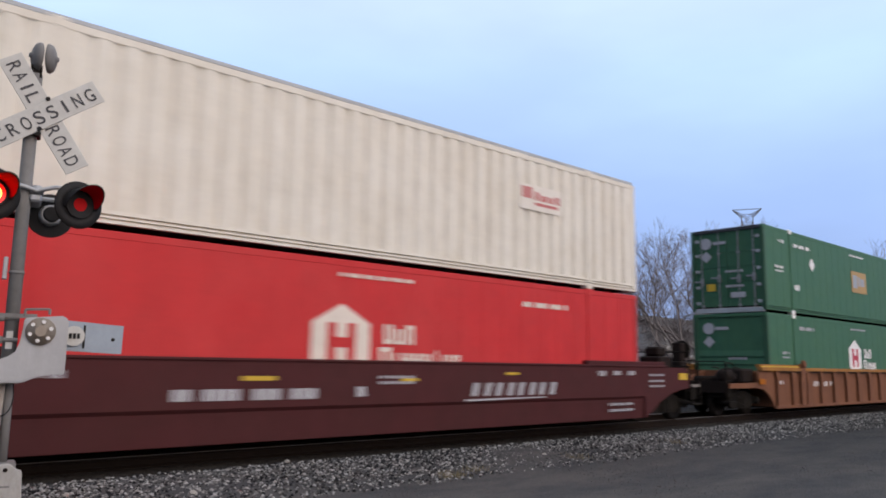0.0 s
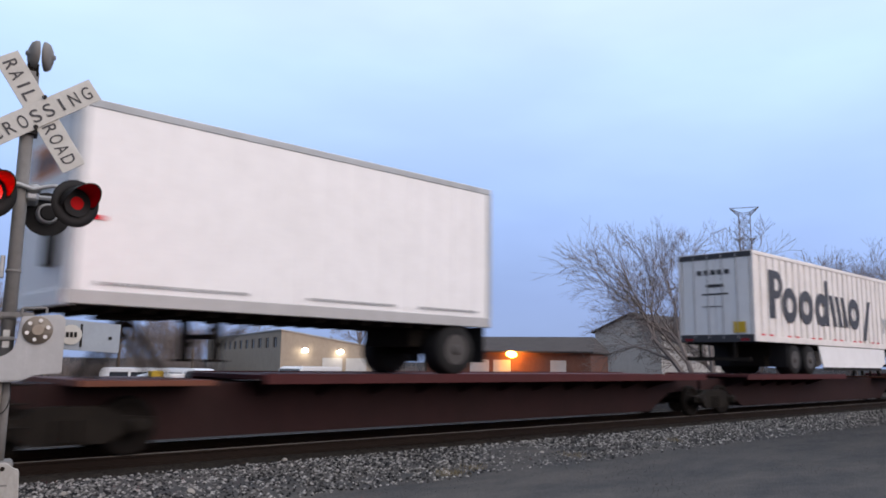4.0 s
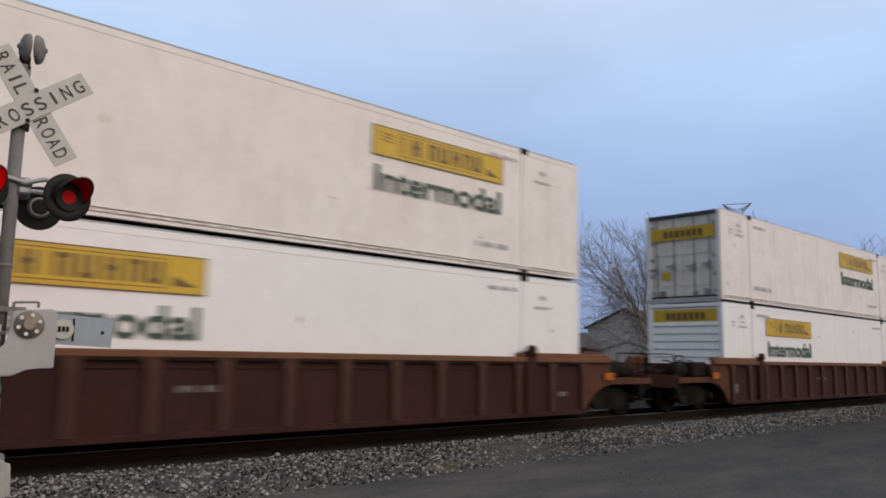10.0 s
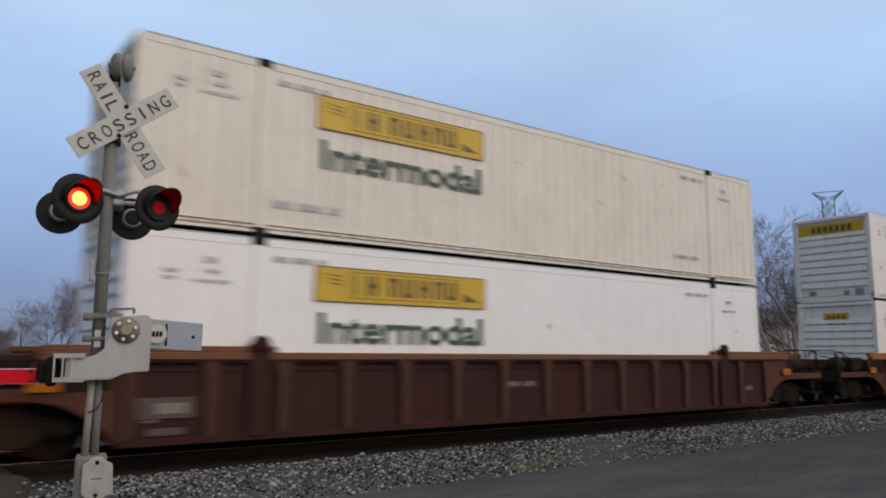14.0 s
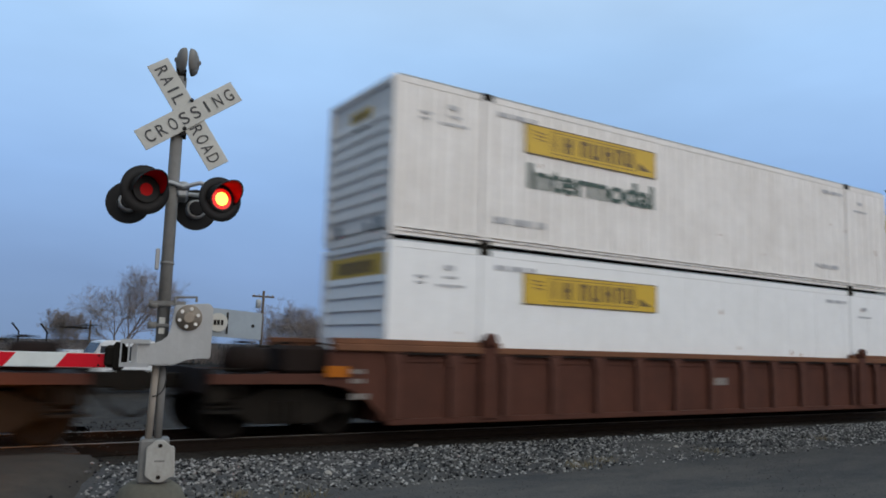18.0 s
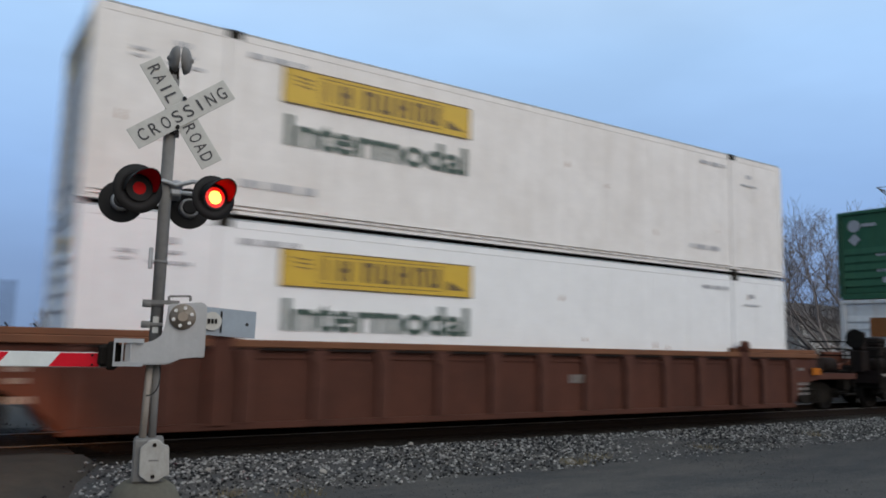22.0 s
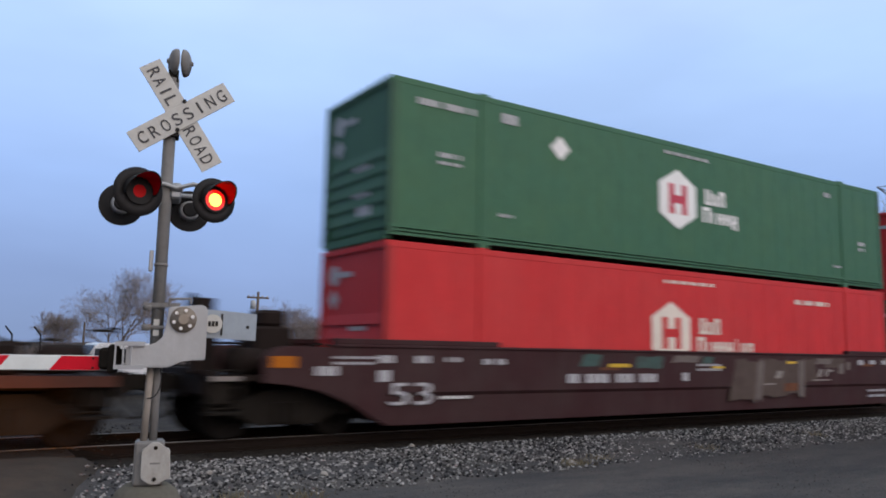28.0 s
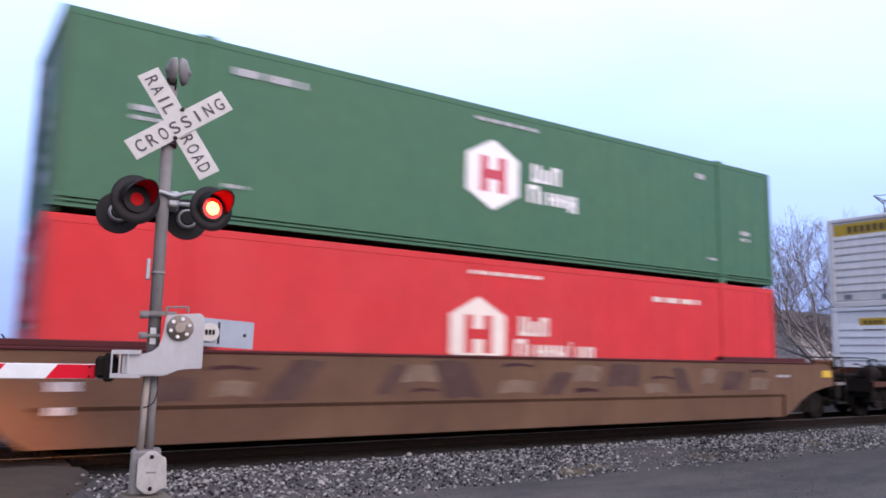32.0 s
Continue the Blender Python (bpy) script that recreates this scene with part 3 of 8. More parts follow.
def stones(name, count, area, size, label, rng, material=None):
    verts, faces = [], []
    for _ in range(count):
        x, y = area(rng)
        s = size(rng)
        z = ground_height(x, y) + s * 0.15
        if x < road_edge(y) + 0.3:
            z = max(z, road_height(y) - 0.17 * max(0.0, min(1.0, (x - road_edge(y)) / 0.3)))
        base = len(verts)
        turn = rng.random() * math.tau
        ring = []
        for k in range(5):
            a = turn + k * math.tau / 5
            r = s * (0.75 + 0.5 * rng.random())
            ring.append((x + r * math.cos(a), y + r * math.sin(a), z + s * (rng.random() - 0.5) * 0.5))
        verts += ring
        verts.append((x + s * 0.3 * (rng.random() - 0.5), y + s * 0.3 * (rng.random() - 0.5), z + s * (0.5 + 0.5 * rng.random())))
        verts.append((x, y, z - s * 0.6))
        for k in range(5):
            faces.append((base + k, base + (k + 1) % 5, base + 5))
            faces.append((base + (k + 1) % 5, base + k, base + 6))
    ob = raw(name, verts, faces, material or BALLAST)
    tagged(ob, label, "gravel", kind="stuff")
    return ob


def build_track():
    rng = random.Random(5)
    for side in (-1, 1):
        bm = bmesh.new()
        prof = [(-0.07, -0.17), (0.07, -0.17), (0.07, -0.155), (0.012, -0.13), (0.012, -0.045), (0.036, -0.035), (0.036, -0.006), (-0.036, -0.006), (-0.036, -0.035), (-0.012, -0.045), (-0.012, -0.13), (-0.07, -0.155)]
        slab(bm, [(TRACK + side * 0.755 + u, v) for u, v in prof], -60, 240, "x")
        r = new("rail", mesh_from("rail", bm, RAILSIDE))
        tagged(r, "rusty steel rail with a polished running surface", "rail", "rails", "structure")
        bm = bmesh.new()
        box(bm, -60, 240, TRACK + side * 0.755 - 0.03, TRACK + side * 0.755 + 0.03, -0.005, 0.0)
        part("rail_head", bm, RAILTOP, r, "worn shiny running surface")
    bm = bmesh.new()
    box(bm, -0.11, 0.11, -1.3, 1.3, -0.34, -0.172, 0.012)
    me = mesh_from("railroad_tie", bm, TIE)
    ties = tagged(new("railroad_ties"), "dark creosoted timber ties set in ballast", "ties", kind="structure")
    for k in range(110):
        o = new("tie", me)
        o.parent = ties
        o.matrix_basis = pose(-6 + k * 0.5 + rng.uniform(-0.03, 0.03), TRACK + rng.uniform(-0.04, 0.04), -0.01 + rng.uniform(-0.01, 0.01), 0, 0, rng.uniform(-1, 1))
    # loose stones, largest and most on the shoulder
    def shoulder(r):
        x = 0.8 + 43 * r.random() ** 1.35
        y = 8.35 + 2.6 * r.random() ** 0.72
        lim = road_edge(y) + 0.05 + 0.9 * r.random()
        return (x if x > lim else lim + 30 * r.random()), y

    def lot(r):
        y = 4.6 + 4.4 * r.random() ** 0.7
        x = 1.5 + 26 * r.random() ** 1.2
        lim = road_edge(y) + r.random()
        return (x if x > lim else lim + 20 * r.random()), y

    def under(r):
        return -2 + 50 * r.random() ** 1.4, 11.3 + 3.6 * r.random()
    stones("shoulder_ballast", 24000, shoulder, lambda r: 0.012 + 0.022 * r.random() ** 2, "pale crushed stone on the ballast shoulder", rng)
    stones("lot_gravel", 7000, lot, lambda r: 0.006 + 0.011 * r.random() ** 2, "small loose gravel on the lot", rng, LOTSTONE)
    stones("track_ballast", 5000, under, lambda r: 0.012 + 0.014 * r.random(), "dark oily ballast between the ties, the train's shade in its colour", rng, OILYSHADED)
    # a few larger pale stones that stand out
    bm = bmesh.new()
    bmesh.ops.create_icosphere(bm, subdivisions=2, radius=0.05)
    for v in bm.verts:
        v.co *= 1 + 0.35 * noise.noise(v.co * 22)
        v.co.z *= 0.7
    me = mesh_from("stone", bm, CONCRETE)
    for x, y, s in ((6.75, 11.0, 1.0), (8.2, 8.75, 1.2), (11.2, 9.4, 0.9), (27.5, 9.9, 1.3), (4.4, 9.3, 1.1), (3.1, 9.9, 0.8)):
        o = new("stone", me)
        o.matrix_basis = pose(x, y, ground_height(x, y) + 0.015, 0, 0, x * 77) @ Matrix.Scale(s, 4)
        tagged(o, "pale lump of rock among the ballast", "stone", "stones by the track")


def road_height(y):
    return -0.2 + 0.19 * max(0, min(1, (y - 3) / 7.5))


def dry_weeds():
    rng = random.Random(17)
    straw = surface("dry_straw", (0.20, 0.165, 0.10), (0.11, 0.095, 0.06), 0.9, amount=0.6, relief=0.0, spec=0.1)
    for cx, cy, spread, count in ((8.25, 8.7, 0.28, 150), (8.9, 8.9, 0.2, 60), (2.95, 8.55, 0.2, 50), (3.7, 8.3, 0.25, 70), (11.6, 9.0, 0.3, 70), (15.5, 9.3, 0.3, 60)):
        verts, faces = [], []
        for _ in range(count):
            x, y = rng.gauss(0, spread * 0.5), rng.gauss(0, spread * 0.4)
            z = ground_height(cx, cy)
            h = rng.uniform(0.02, 0.11)
            a = rng.random() * math.tau
            w = 0.006
            dx, dy = rng.gauss(0, 0.05), rng.gauss(0, 0.05)
            b = len(verts)
            verts += [(cx + x - w * math.cos(a), cy + y - w * math.sin(a), z - 0.01), (cx + x + w * math.cos(a), cy + y + w * math.sin(a), z - 0.01), (cx + x, cy + y + w, z - 0.01), (cx + x + dx, cy + y + dy, z + h)]
            faces += [(b, b + 1, b + 3), (b + 1, b + 2, b + 3), (b + 2, b, b + 3)]
        o = raw("dry_weeds", verts, faces, straw)
        tagged(o, "flattened tuft of dry straw-coloured weeds in the gravel", "weeds", "weeds by the track", "stuff")


def build_road():
    dry_weeds()
    verts, faces = [], []
    ys = [-60, -20, 0, 5, 7, 8.5, 9.7, 10.9]
    for y in ys:
        z = road_height(y)
        verts += [(-8.5, y, z), (road_edge(y) - 0.5, y, z + 0.01), (road_edge(y) + 0.03 * math.sin(y * 9), y, z - 0.03), (road_edge(y) + 0.25, y, z - 0.2)]
    for j in range(len(ys) - 1):
        for k in range(3):
            faces.append((4 * j + k, 4 * j + k + 1, 4 * j + 5 + k, 4 * j + 4 + k))
    o = raw("road", verts, faces, ASPHALT, smooth=True)
    tagged(o, "worn asphalt road that climbs to the level crossing", "road", kind="structure")
    verts, faces = [], []
    ys = [14.1, 16, 20, 30, 60]
    for y in ys:
        z = 0.0 - 1.1 * max(0, min(1, (y - 15) / 22))
        verts += [(-8.5, y, z), (road_edge(12) , y, z), (road_edge(12) + 0.3, y, z - 0.3)]
    for j in range(len(ys) - 1):
        for k in range(2):
            faces.append((3 * j + k, 3 * j + k + 1, 3 * j + 4 + k, 3 * j + 3 + k))
    o = raw("road", verts, faces, ASPHALT, smooth=True)
    tagged(o, "asphalt road beyond the tracks", "road", kind="structure")
    # timber crossing panels beside the rails
    cross = tagged(new("crossing_surface"), "dark timber crossing planks between and beside the rails", "crossing", kind="structure")
    bm = bmesh.new()
    box(bm, -4.9, 4.9, -0.115, 0.115, -0.16, -0.012, 0.01)
    me = mesh_from("plank", bm, TIE)
    for y in (TRACK - 1.45, TRACK - 1.2, TRACK - 0.95, TRACK - 0.5, TRACK - 0.25, TRACK, TRACK + 0.25, TRACK + 0.5, TRACK + 0.95, TRACK + 1.2, TRACK + 1.45):
        o = new("plank", me)
        o.parent = cross
        o.matrix_basis = pose(-3.2, y, 0)


# ---------------------------------------------------------------- the train
MOVERS = []       # (thing, place along the train, height)
WHEELSETS = []    # (wheelset, place in the truck, place along the train)
L53, CW, CH = 16.15, 2.59, 2.89
HALF = CW / 2


def panel_profile(length, pitch, groove, depth, slope):
    """Steps along a wall that is proud between grooves."""
    pts, x = [(0.0, 0.0)], 0.0
    while x + pitch < length:
        a = x + pitch - groove
        pts += [(a - slope, 0.0), (a, depth), (a + groove - 2 * slope, depth), (a + groove - slope, 0.0)]
        x += pitch
    pts.append((length, 0.0))
    return pts


def wall(x0, x1, y, sign, z0, z1, pitch=0, groove=0.1, depth=0.02, slope=0.03):
    bm = bmesh.new()
    pts = panel_profile(x1 - x0, pitch, groove, depth, slope) if pitch else [(0, 0), (x1 - x0, 0)]
    cols = [[bm.verts.new((x0 + u, y - sign * d, z)) for z in (z0, z1)] for u, d in pts]
    for a, b in zip(cols, cols[1:]):
        bm.faces.new((a[0], b[0], b[1], a[1]))
    # back face gives the wall its thickness
    back = [[bm.verts.new((x, y - sign * (depth + 0.03), z)) for z in (z0, z1)] for x in (x0, x1)]
    bm.faces.new((back[1][0], back[0][0], back[0][1], back[1][1]))
    for s in (0, 1):
        bm.faces.new([c[s] for c in cols] + [back[1][s], back[0][s]])
    bm.faces.new((cols[0][0], cols[0][1], back[0][1], back[0][0]))
    bm.faces.new((cols[-1][0], cols[-1][1], back[1][1], back[1][0]))
    return bm


def plate(name, x0, x1, z0, z1, material, parent, y=-HALF - 0.012, thick=0.006, label=""):
    bm = bmesh.new()
    box(bm, x0, x1, y - thick, y, z0, z1)
    return part(name, bm, material, parent, label)


def stencil(name, spots, material, parent, y=-HALF - 0.012):
    """Unreadable small lettering: bars (x, z, width, height)."""
    bm = bmesh.new()
    for x, z, w, h in spots:
        n = max(1, int(w / (h * 0.9)))
        for k in range(n):
            if n > 3 and (k * 7 + int(x * 10)) % 5 == 3:
                continue
            box(bm, x + k * w / n, x + (k + 0.8) * w / n, y - 0.005, y, z, z + h)
    return tagged(part(name, bm, material, parent), kind="stuff")


def container_template(style, paint, endkind, rails=None, posts=True, casting=None, endpaint=None, corner=None):
    rails, casting, endpaint = rails or paint, casting or STEEL, endpaint or paint
    corner = corner or rails
    c = thing("shipping_container", Matrix(), "x", "container")
    pitch, groove, depth, slope = {"flat": (1.24, 0.02, 0.004, 0.004), "fine": (0.305, 0.10, 0.014, 0.02), "corr": (0.41, 0.17, 0.05, 0.05),
                                   "panel": (0.60, 0.17, 0.06, 0.02), "hub": (0.61, 0.018, 0.004, 0.004)}[style]
    for sign in (1, -1):
        part("side_panel", wall(0.12, L53 - 0.12, -sign * (HALF - 0.004), -sign, 0.24, CH - 0.1, pitch, groove, depth, slope), paint, c)
    # darker strip down each groove
    if style == "panel":
        bm = bmesh.new()
        for k in range(1, 27):
            box(bm, 0.12 + k * pitch - groove, 0.12 + k * pitch - 0.04, -HALF + 0.045, -HALF + 0.06, 0.26, CH - 0.12)
        tagged(part("recessed_rib", bm, PALEWALL, c), kind="stuff")
    bm = bmesh.new()
    box(bm, 0.05, L53 - 0.05, -HALF + 0.05, HALF - 0.05, CH - 0.05, CH - 0.02)
    for k in range(1, 20):
        box(bm, k * 0.8, k * 0.8 + 0.25, -HALF + 0.12, HALF - 0.12, CH - 0.02, CH - 0.005)
    part("roof", bm, paint, c)
    bm = bmesh.new()
    box(bm, 0.05, L53 - 0.05, -HALF + 0.06, HALF - 0.06, 0.12, 0.22)
    for k in range(24):
        box(bm, 0.4 + k * 0.66, 0.5 + k * 0.66, -HALF + 0.1, HALF - 0.1, 0.04, 0.12)
    part("floor_frame", bm, STEEL, c)
    bm = bmesh.new()
    box(bm, -0.0, 0.15, -0.075, 0.075, 0.1, CH - 0.1, 0.012)
    post = part("corner_post", bm, corner, c)
    post.matrix_basis = pose(0, -HALF + 0.07, 0)
    for x, y in ((0, HALF - 0.07), (L53 - 0.15, HALF - 0.07), (L53 - 0.15, -HALF + 0.07)):
        again(post, c, pose(x, y, 0))
    bm = bmesh.new()
    box(bm, 0.0, L53, -0.05, 0.05, -0.06, 0.06, 0.01)
    rail = part("top_rail", bm, rails, c)
    rail.matrix_basis = pose(0, -HALF + 0.048, CH - 0.075)
    again(rail, c, pose(0, HALF - 0.048, CH - 0.075))
    bm = bmesh.new()
    slab(bm, [(-0.05, 0.045), (-0.05, 0.09), (0.0, 0.09), (0.0, 0.118), (-0.05, 0.118), (-0.05, 0.15), (0.0, 0.15), (0.0, 0.178), (-0.058, 0.178), (-0.058, 0.232), (0.04, 0.232), (0.04, 0.045)], 0.0, L53, "x")
    rail = part("bottom_rail", bm, rails, c)
    rail.matrix_basis = pose(0, -HALF + 0.05, 0.03)
    again(rail, c, pose(0, HALF - 0.05, 0.03, 0, 0, 0) @ pose(L53, 0, 0, 0, 0, 180))
    if style in ("flat", "fine"):
        bm = bmesh.new()
        for k in range(44):
            x = 0.5 + k * 0.35
            if abs(x - 2.0) > 0.25 and abs(x - 14.15) > 0.25:
                box(bm, x, x + 0.13, -HALF - 0.003, -HALF + 0.002, 0.153, 0.173)
        tagged(part("lashing_slot", bm, RODGREY, c), kind="stuff")
    if posts:
        bm = bmesh.new()
        box(bm, -0.09, 0.09, -0.034, 0.03, 0.15, CH - 0.12, 0.006)
        ip = part("side_post", bm, rails, c)
        ip.matrix_basis = pose(2.0, -HALF + 0.012, 0)
        for x, y in ((14.15, -HALF + 0.012), (2.0, HALF - 0.012), (14.15, HALF - 0.012)):
            again(ip, c, pose(x, y, 0) @ (Matrix() if y < 0 else pose(0, 0, 0, 0, 0, 180)))
        bm = bmesh.new()
        box(bm, -0.12, 0.12, -0.075, 0.075, -0.07, 0.075, 0.012)
        cs = part("corner_casting", bm, casting, c)
        cs.matrix_basis = pose(2.0, -HALF + 0.055, CH - 0.055)
        for x in (2.0, 14.15):
            for y in (-1, 1):
                for z in (0.06, CH - 0.055):
                    if (x, y, z) != (2.0, -1, CH - 0.055):
                        again(cs, c, pose(x, y * (HALF - 0.055), z))
    if style in ("corr", "flat", "fine", "panel"):
        bm = bmesh.new()
        box(bm, 0.1, L53 - 0.1, -HALF + 0.0, -HALF + 0.05, CH - 0.012, CH + (0.05 if style == "corr" else 0.012))
        part("roof_edge", bm, DOORGREY, c)
    # leading end
    bm = bmesh.new()
    if endkind == "louvre":
        box(bm, 0.05, 0.09, -HALF + 0.13, HALF - 0.13, 0.15, CH - 0.1)
        part("end_wall", bm, endpaint, c)
        bm = bmesh.new()
        for k in range(5 if style == "hub" else 8):
            z = 0.42 + k * 0.26 if style == "hub" else 0.5 + k * 0.24
            slab(bm, [(0.012, z), (0.055, z + 0.012), (0.055, z + 0.19), (0.04, z + 0.19)], -HALF + 0.16, HALF - 0.16, "y")
        part("end_ribs", bm, endpaint, c)
    else:
        box(bm, 0.06, 0.1, -HALF + 0.14, -0.01, 0.15, CH - 0.12, 0.008)
        d = part("door", bm, endpaint, c)
        again(d, c, pose(0, HALF - 0.13, 0))
        bm = bmesh.new()
        rod(bm, (0.03, 0, 0.1), (0.03, 0, CH - 0.08), 0.018, 6)
        for z in (0.22, 2.0):
            box(bm, 0.02, 0.06, -0.05, 0.05, z, z + 0.06)
        r = part("lock_rod", bm, RODGREY, c)
        r.matrix_basis = pose(0, -0.92, 0)
        for y in (-0.4, 0.3, 0.92):
            again(r, c, pose(0, y, 0))
        bm = bmesh.new()
        box(bm, 0.005, 0.05, -0.05, 0.06, -0.16, 0.1, 0.01)
        box(bm, -0.01, 0.02, -0.02, 0.26, -0.03, 0.02)
        h = part("lock_handle", bm, RODGREY, c, "dark door lock with its lever")
        h.matrix_basis = pose(0, -0.92, 1.2)
        for y, z in ((-0.4, 1.15), (0.3, 1.2), (0.92, 1.1)):
            again(h, c, pose(0, y, z))
        bm = bmesh.new()
        box(bm, 0.02, 0.05, -0.13, 0.13, -0.05, 0.05, 0.008)
        hinge = part("door_hinge", bm, DOORGREY, c)
        hinge.matrix_basis = pose(0, -HALF + 0.16, 0.35)
        for y in (-HALF + 0.16, HALF - 0.16):
            for z in (0.35, 0.9, 1.45, 2.0, 2.5):
                if (y, z) != (-HALF + 0.16, 0.35):
                    again(hinge, c, pose(0, y, z))
        bm = bmesh.new()
        box(bm, 0.03, 0.05, 0.45, 0.75, 0.75, 1.0)
        part("door_placard", bm, YELLOW, c)
        bm = bmesh.new()
        for z in (0.55, 1.05, 1.55, 2.05):
            box(bm, 0.045, 0.07, -HALF + 0.15, HALF - 0.15, z, z + 0.05)
        part("door_ribs", bm, endpaint, c)
    for z0, z1 in ((0.0, 0.16), (CH - 0.13, CH - 0.015)):
        bm = bmesh.new()
        box(bm, 0.0, 0.12, -HALF + 0.1, HALF - 0.1, z0, z1, 0.01)
        part("end_sill", bm, rails if endkind == "louvre" else INK if z0 else DOORGREY, c)
    bm = bmesh.new()
    box(bm, L53 - 0.1, L53 - 0.05, -HALF + 0.13, HALF - 0.13, 0.05, CH - 0.05)
    part("end_wall", bm, endpaint, c)
    return c


def remove_template(c):
    for o in (*c.children_recursive, c):
        bpy.data.objects.remove(o)


def glyph(bm, x, w, z, h, y, k):
    """Plain bars: one or two uprights and a tie between them."""
    t = min(0.36 * w, 0.085)
    box(bm, x, x + t, y - 0.004, y, z, z + h)
    if w > 0.15:
        box(bm, x + w - t, x + w, y - 0.004, y, z, z + h)
        v = z + (0.0, 0.42, 0.78)[k % 3] * h
        box(bm, x + t, x + w - t, y - 0.004, y, v, v + 0.22 * h)


def white_marks(c, upper, sign_x, text=True, wear=0):
    z0 = CH - 0.95
    s = plate("sign_panel", sign_x, sign_x + 3.64, z0, z0 + 0.59, YELLOW, c, label="yellow sign panel with dark marks")
    bm = bmesh.new()
    y = -HALF - 0.0185
    slab(bm, [(sign_x + 3.1, z0 + 0.12), (sign_x + 3.5, z0 + 0.12), (sign_x + 3.12, z0 + 0.28)], y - 0.004, y)
    for k, (u, w) in enumerate(((0.75, 0.12), (0.98, 0.24), (1.42, 0.24), (1.74, 0.24), (2.08, 0.24), (2.42, 0.22), (2.7, 0.24))):
        glyph(bm, sign_x + u, w, z0 + 0.14, 0.33, y, k)
    for u in (0.0, 3.62):
        box(bm, sign_x + u, sign_x + u + 0.02, y - 0.004, y, z0, z0 + 0.59)
    for u in (0.0, 0.57):
        box(bm, sign_x + 0.02, sign_x + 3.62, y - 0.004, y, z0 + u, z0 + u + 0.02)
    for u, w in ((0.66, 0.015), (2.98, 0.015)):
        box(bm, sign_x + u, sign_x + u + w, y - 0.004, y, z0 + 0.09, z0 + 0.51)
    for v in (0.08, 0.51):
        box(bm, sign_x + 0.66, sign_x + 2.995, y - 0.004, y, z0 + v, z0 + v + 0.012)
    for k in range(3):
        slab(bm, [(sign_x + 0.1 + 0.04 * k, z0 + 0.47 - 0.07 * k), (sign_x + 0.5, z0 + 0.45 - 0.07 * k), (sign_x + 0.48, z0 + 0.42 - 0.07 * k)], y - 0.004, y)
    tagged(part("sign_stencil", bm, SIGNINK, c), kind="stuff")
    # short rust runs below old scrapes
    rng = random.Random(int(sign_x * 1000) + 7 * upper)
    bm = bmesh.new()
    for _ in range(7):
        x, z, h = rng.uniform(0.3, L53 - 0.4), rng.uniform(0.45, CH - 0.5), rng.uniform(0.03, 0.16)
        slab(bm, [(x, z), (x + 0.05, z + 0.01), (x + 0.035, z + h), (x + 0.012, z + h)], -HALF - 0.0025, -HALF + 0.002)
    tagged(part("rust_run", bm, RUSTMARK, c), kind="stuff")
    if text:
        words("lettering", "Intermodal", 0.47, INKGREEN, c, pose(sign_x + 0.08, -HALF - 0.013, z0 - 0.66) @ SIDE, 3.5, bold=0.035)
    stencil("stencil", [(0.55, CH - 0.62, 0.22, 0.05), (0.55, CH - 0.72, 0.18, 0.04), (1.15, CH - 0.45, 0.2, 0.09), (1.12, CH - 0.6, 0.28, 0.05), (0.98, CH - 0.75, 0.62, 0.05),
                              (2.25, CH - 0.36, 0.95, 0.09), (14.7, CH - 0.5, 0.2, 0.09), (14.5, CH - 0.7, 0.6, 0.05), (13.0, CH - 0.36, 0.9, 0.08)] +
            ([(2.2, 0.5, 1.25, 0.12), (12.6, 0.52, 1.1, 0.1)] if upper else []), PALEINK, c)


def end_sign(c, small, material=YELLOW, drop=0.0):
    bm = bmesh.new()
    box(bm, 0.03, 0.046, -0.95, -0.7, 0.22, 0.42)
    box(bm, 0.03, 0.046, -0.5, -0.32, 0.22, 0.36)
    box(bm, 0.03, 0.046, 0.62, 0.85, 0.24, 0.4)
    tagged(part("end_placard", bm, RODGREY, c), kind="stuff")
    bm = bmesh.new()
    if small:
        box(bm, 0.03, 0.046, -0.42, 0.42, CH - 0.62, CH - 0.36)
    else:
        box(bm, 0.012 if drop else 0.03, 0.046, -HALF + 0.2, HALF - 0.2, CH - 0.6 - drop, CH - 0.2 - drop)
    part("end_sign", bm, material, c)
    bm = bmesh.new()
    if small:
        for k in range(4):
            box(bm, 0.02, 0.03, -0.3 + k * 0.16, -0.2 + k * 0.16, CH - 0.55, CH - 0.43)
        box(bm, 0.03, 0.045, -0.3, 0.3, CH - 0.74, CH - 0.68)
    else:
        for k in range(7):
            box(bm, 0.002 if drop else 0.02, 0.012 if drop else 0.03, -0.7 + k * 0.2, -0.56 + k * 0.2, CH - 0.52 - drop, CH - 0.3 - drop)
    tagged(part("end_sign_stencil", bm, SIGNINK, c), kind="stuff")


def hexagon(cx, cz, w, h):
    return [(cx, cz + h / 2), (cx - w / 2, cz + h / 4), (cx - w / 2, cz - h / 4), (cx, cz - h / 2), (cx + w / 2, cz - h / 4), (cx + w / 2, cz + h / 4)]


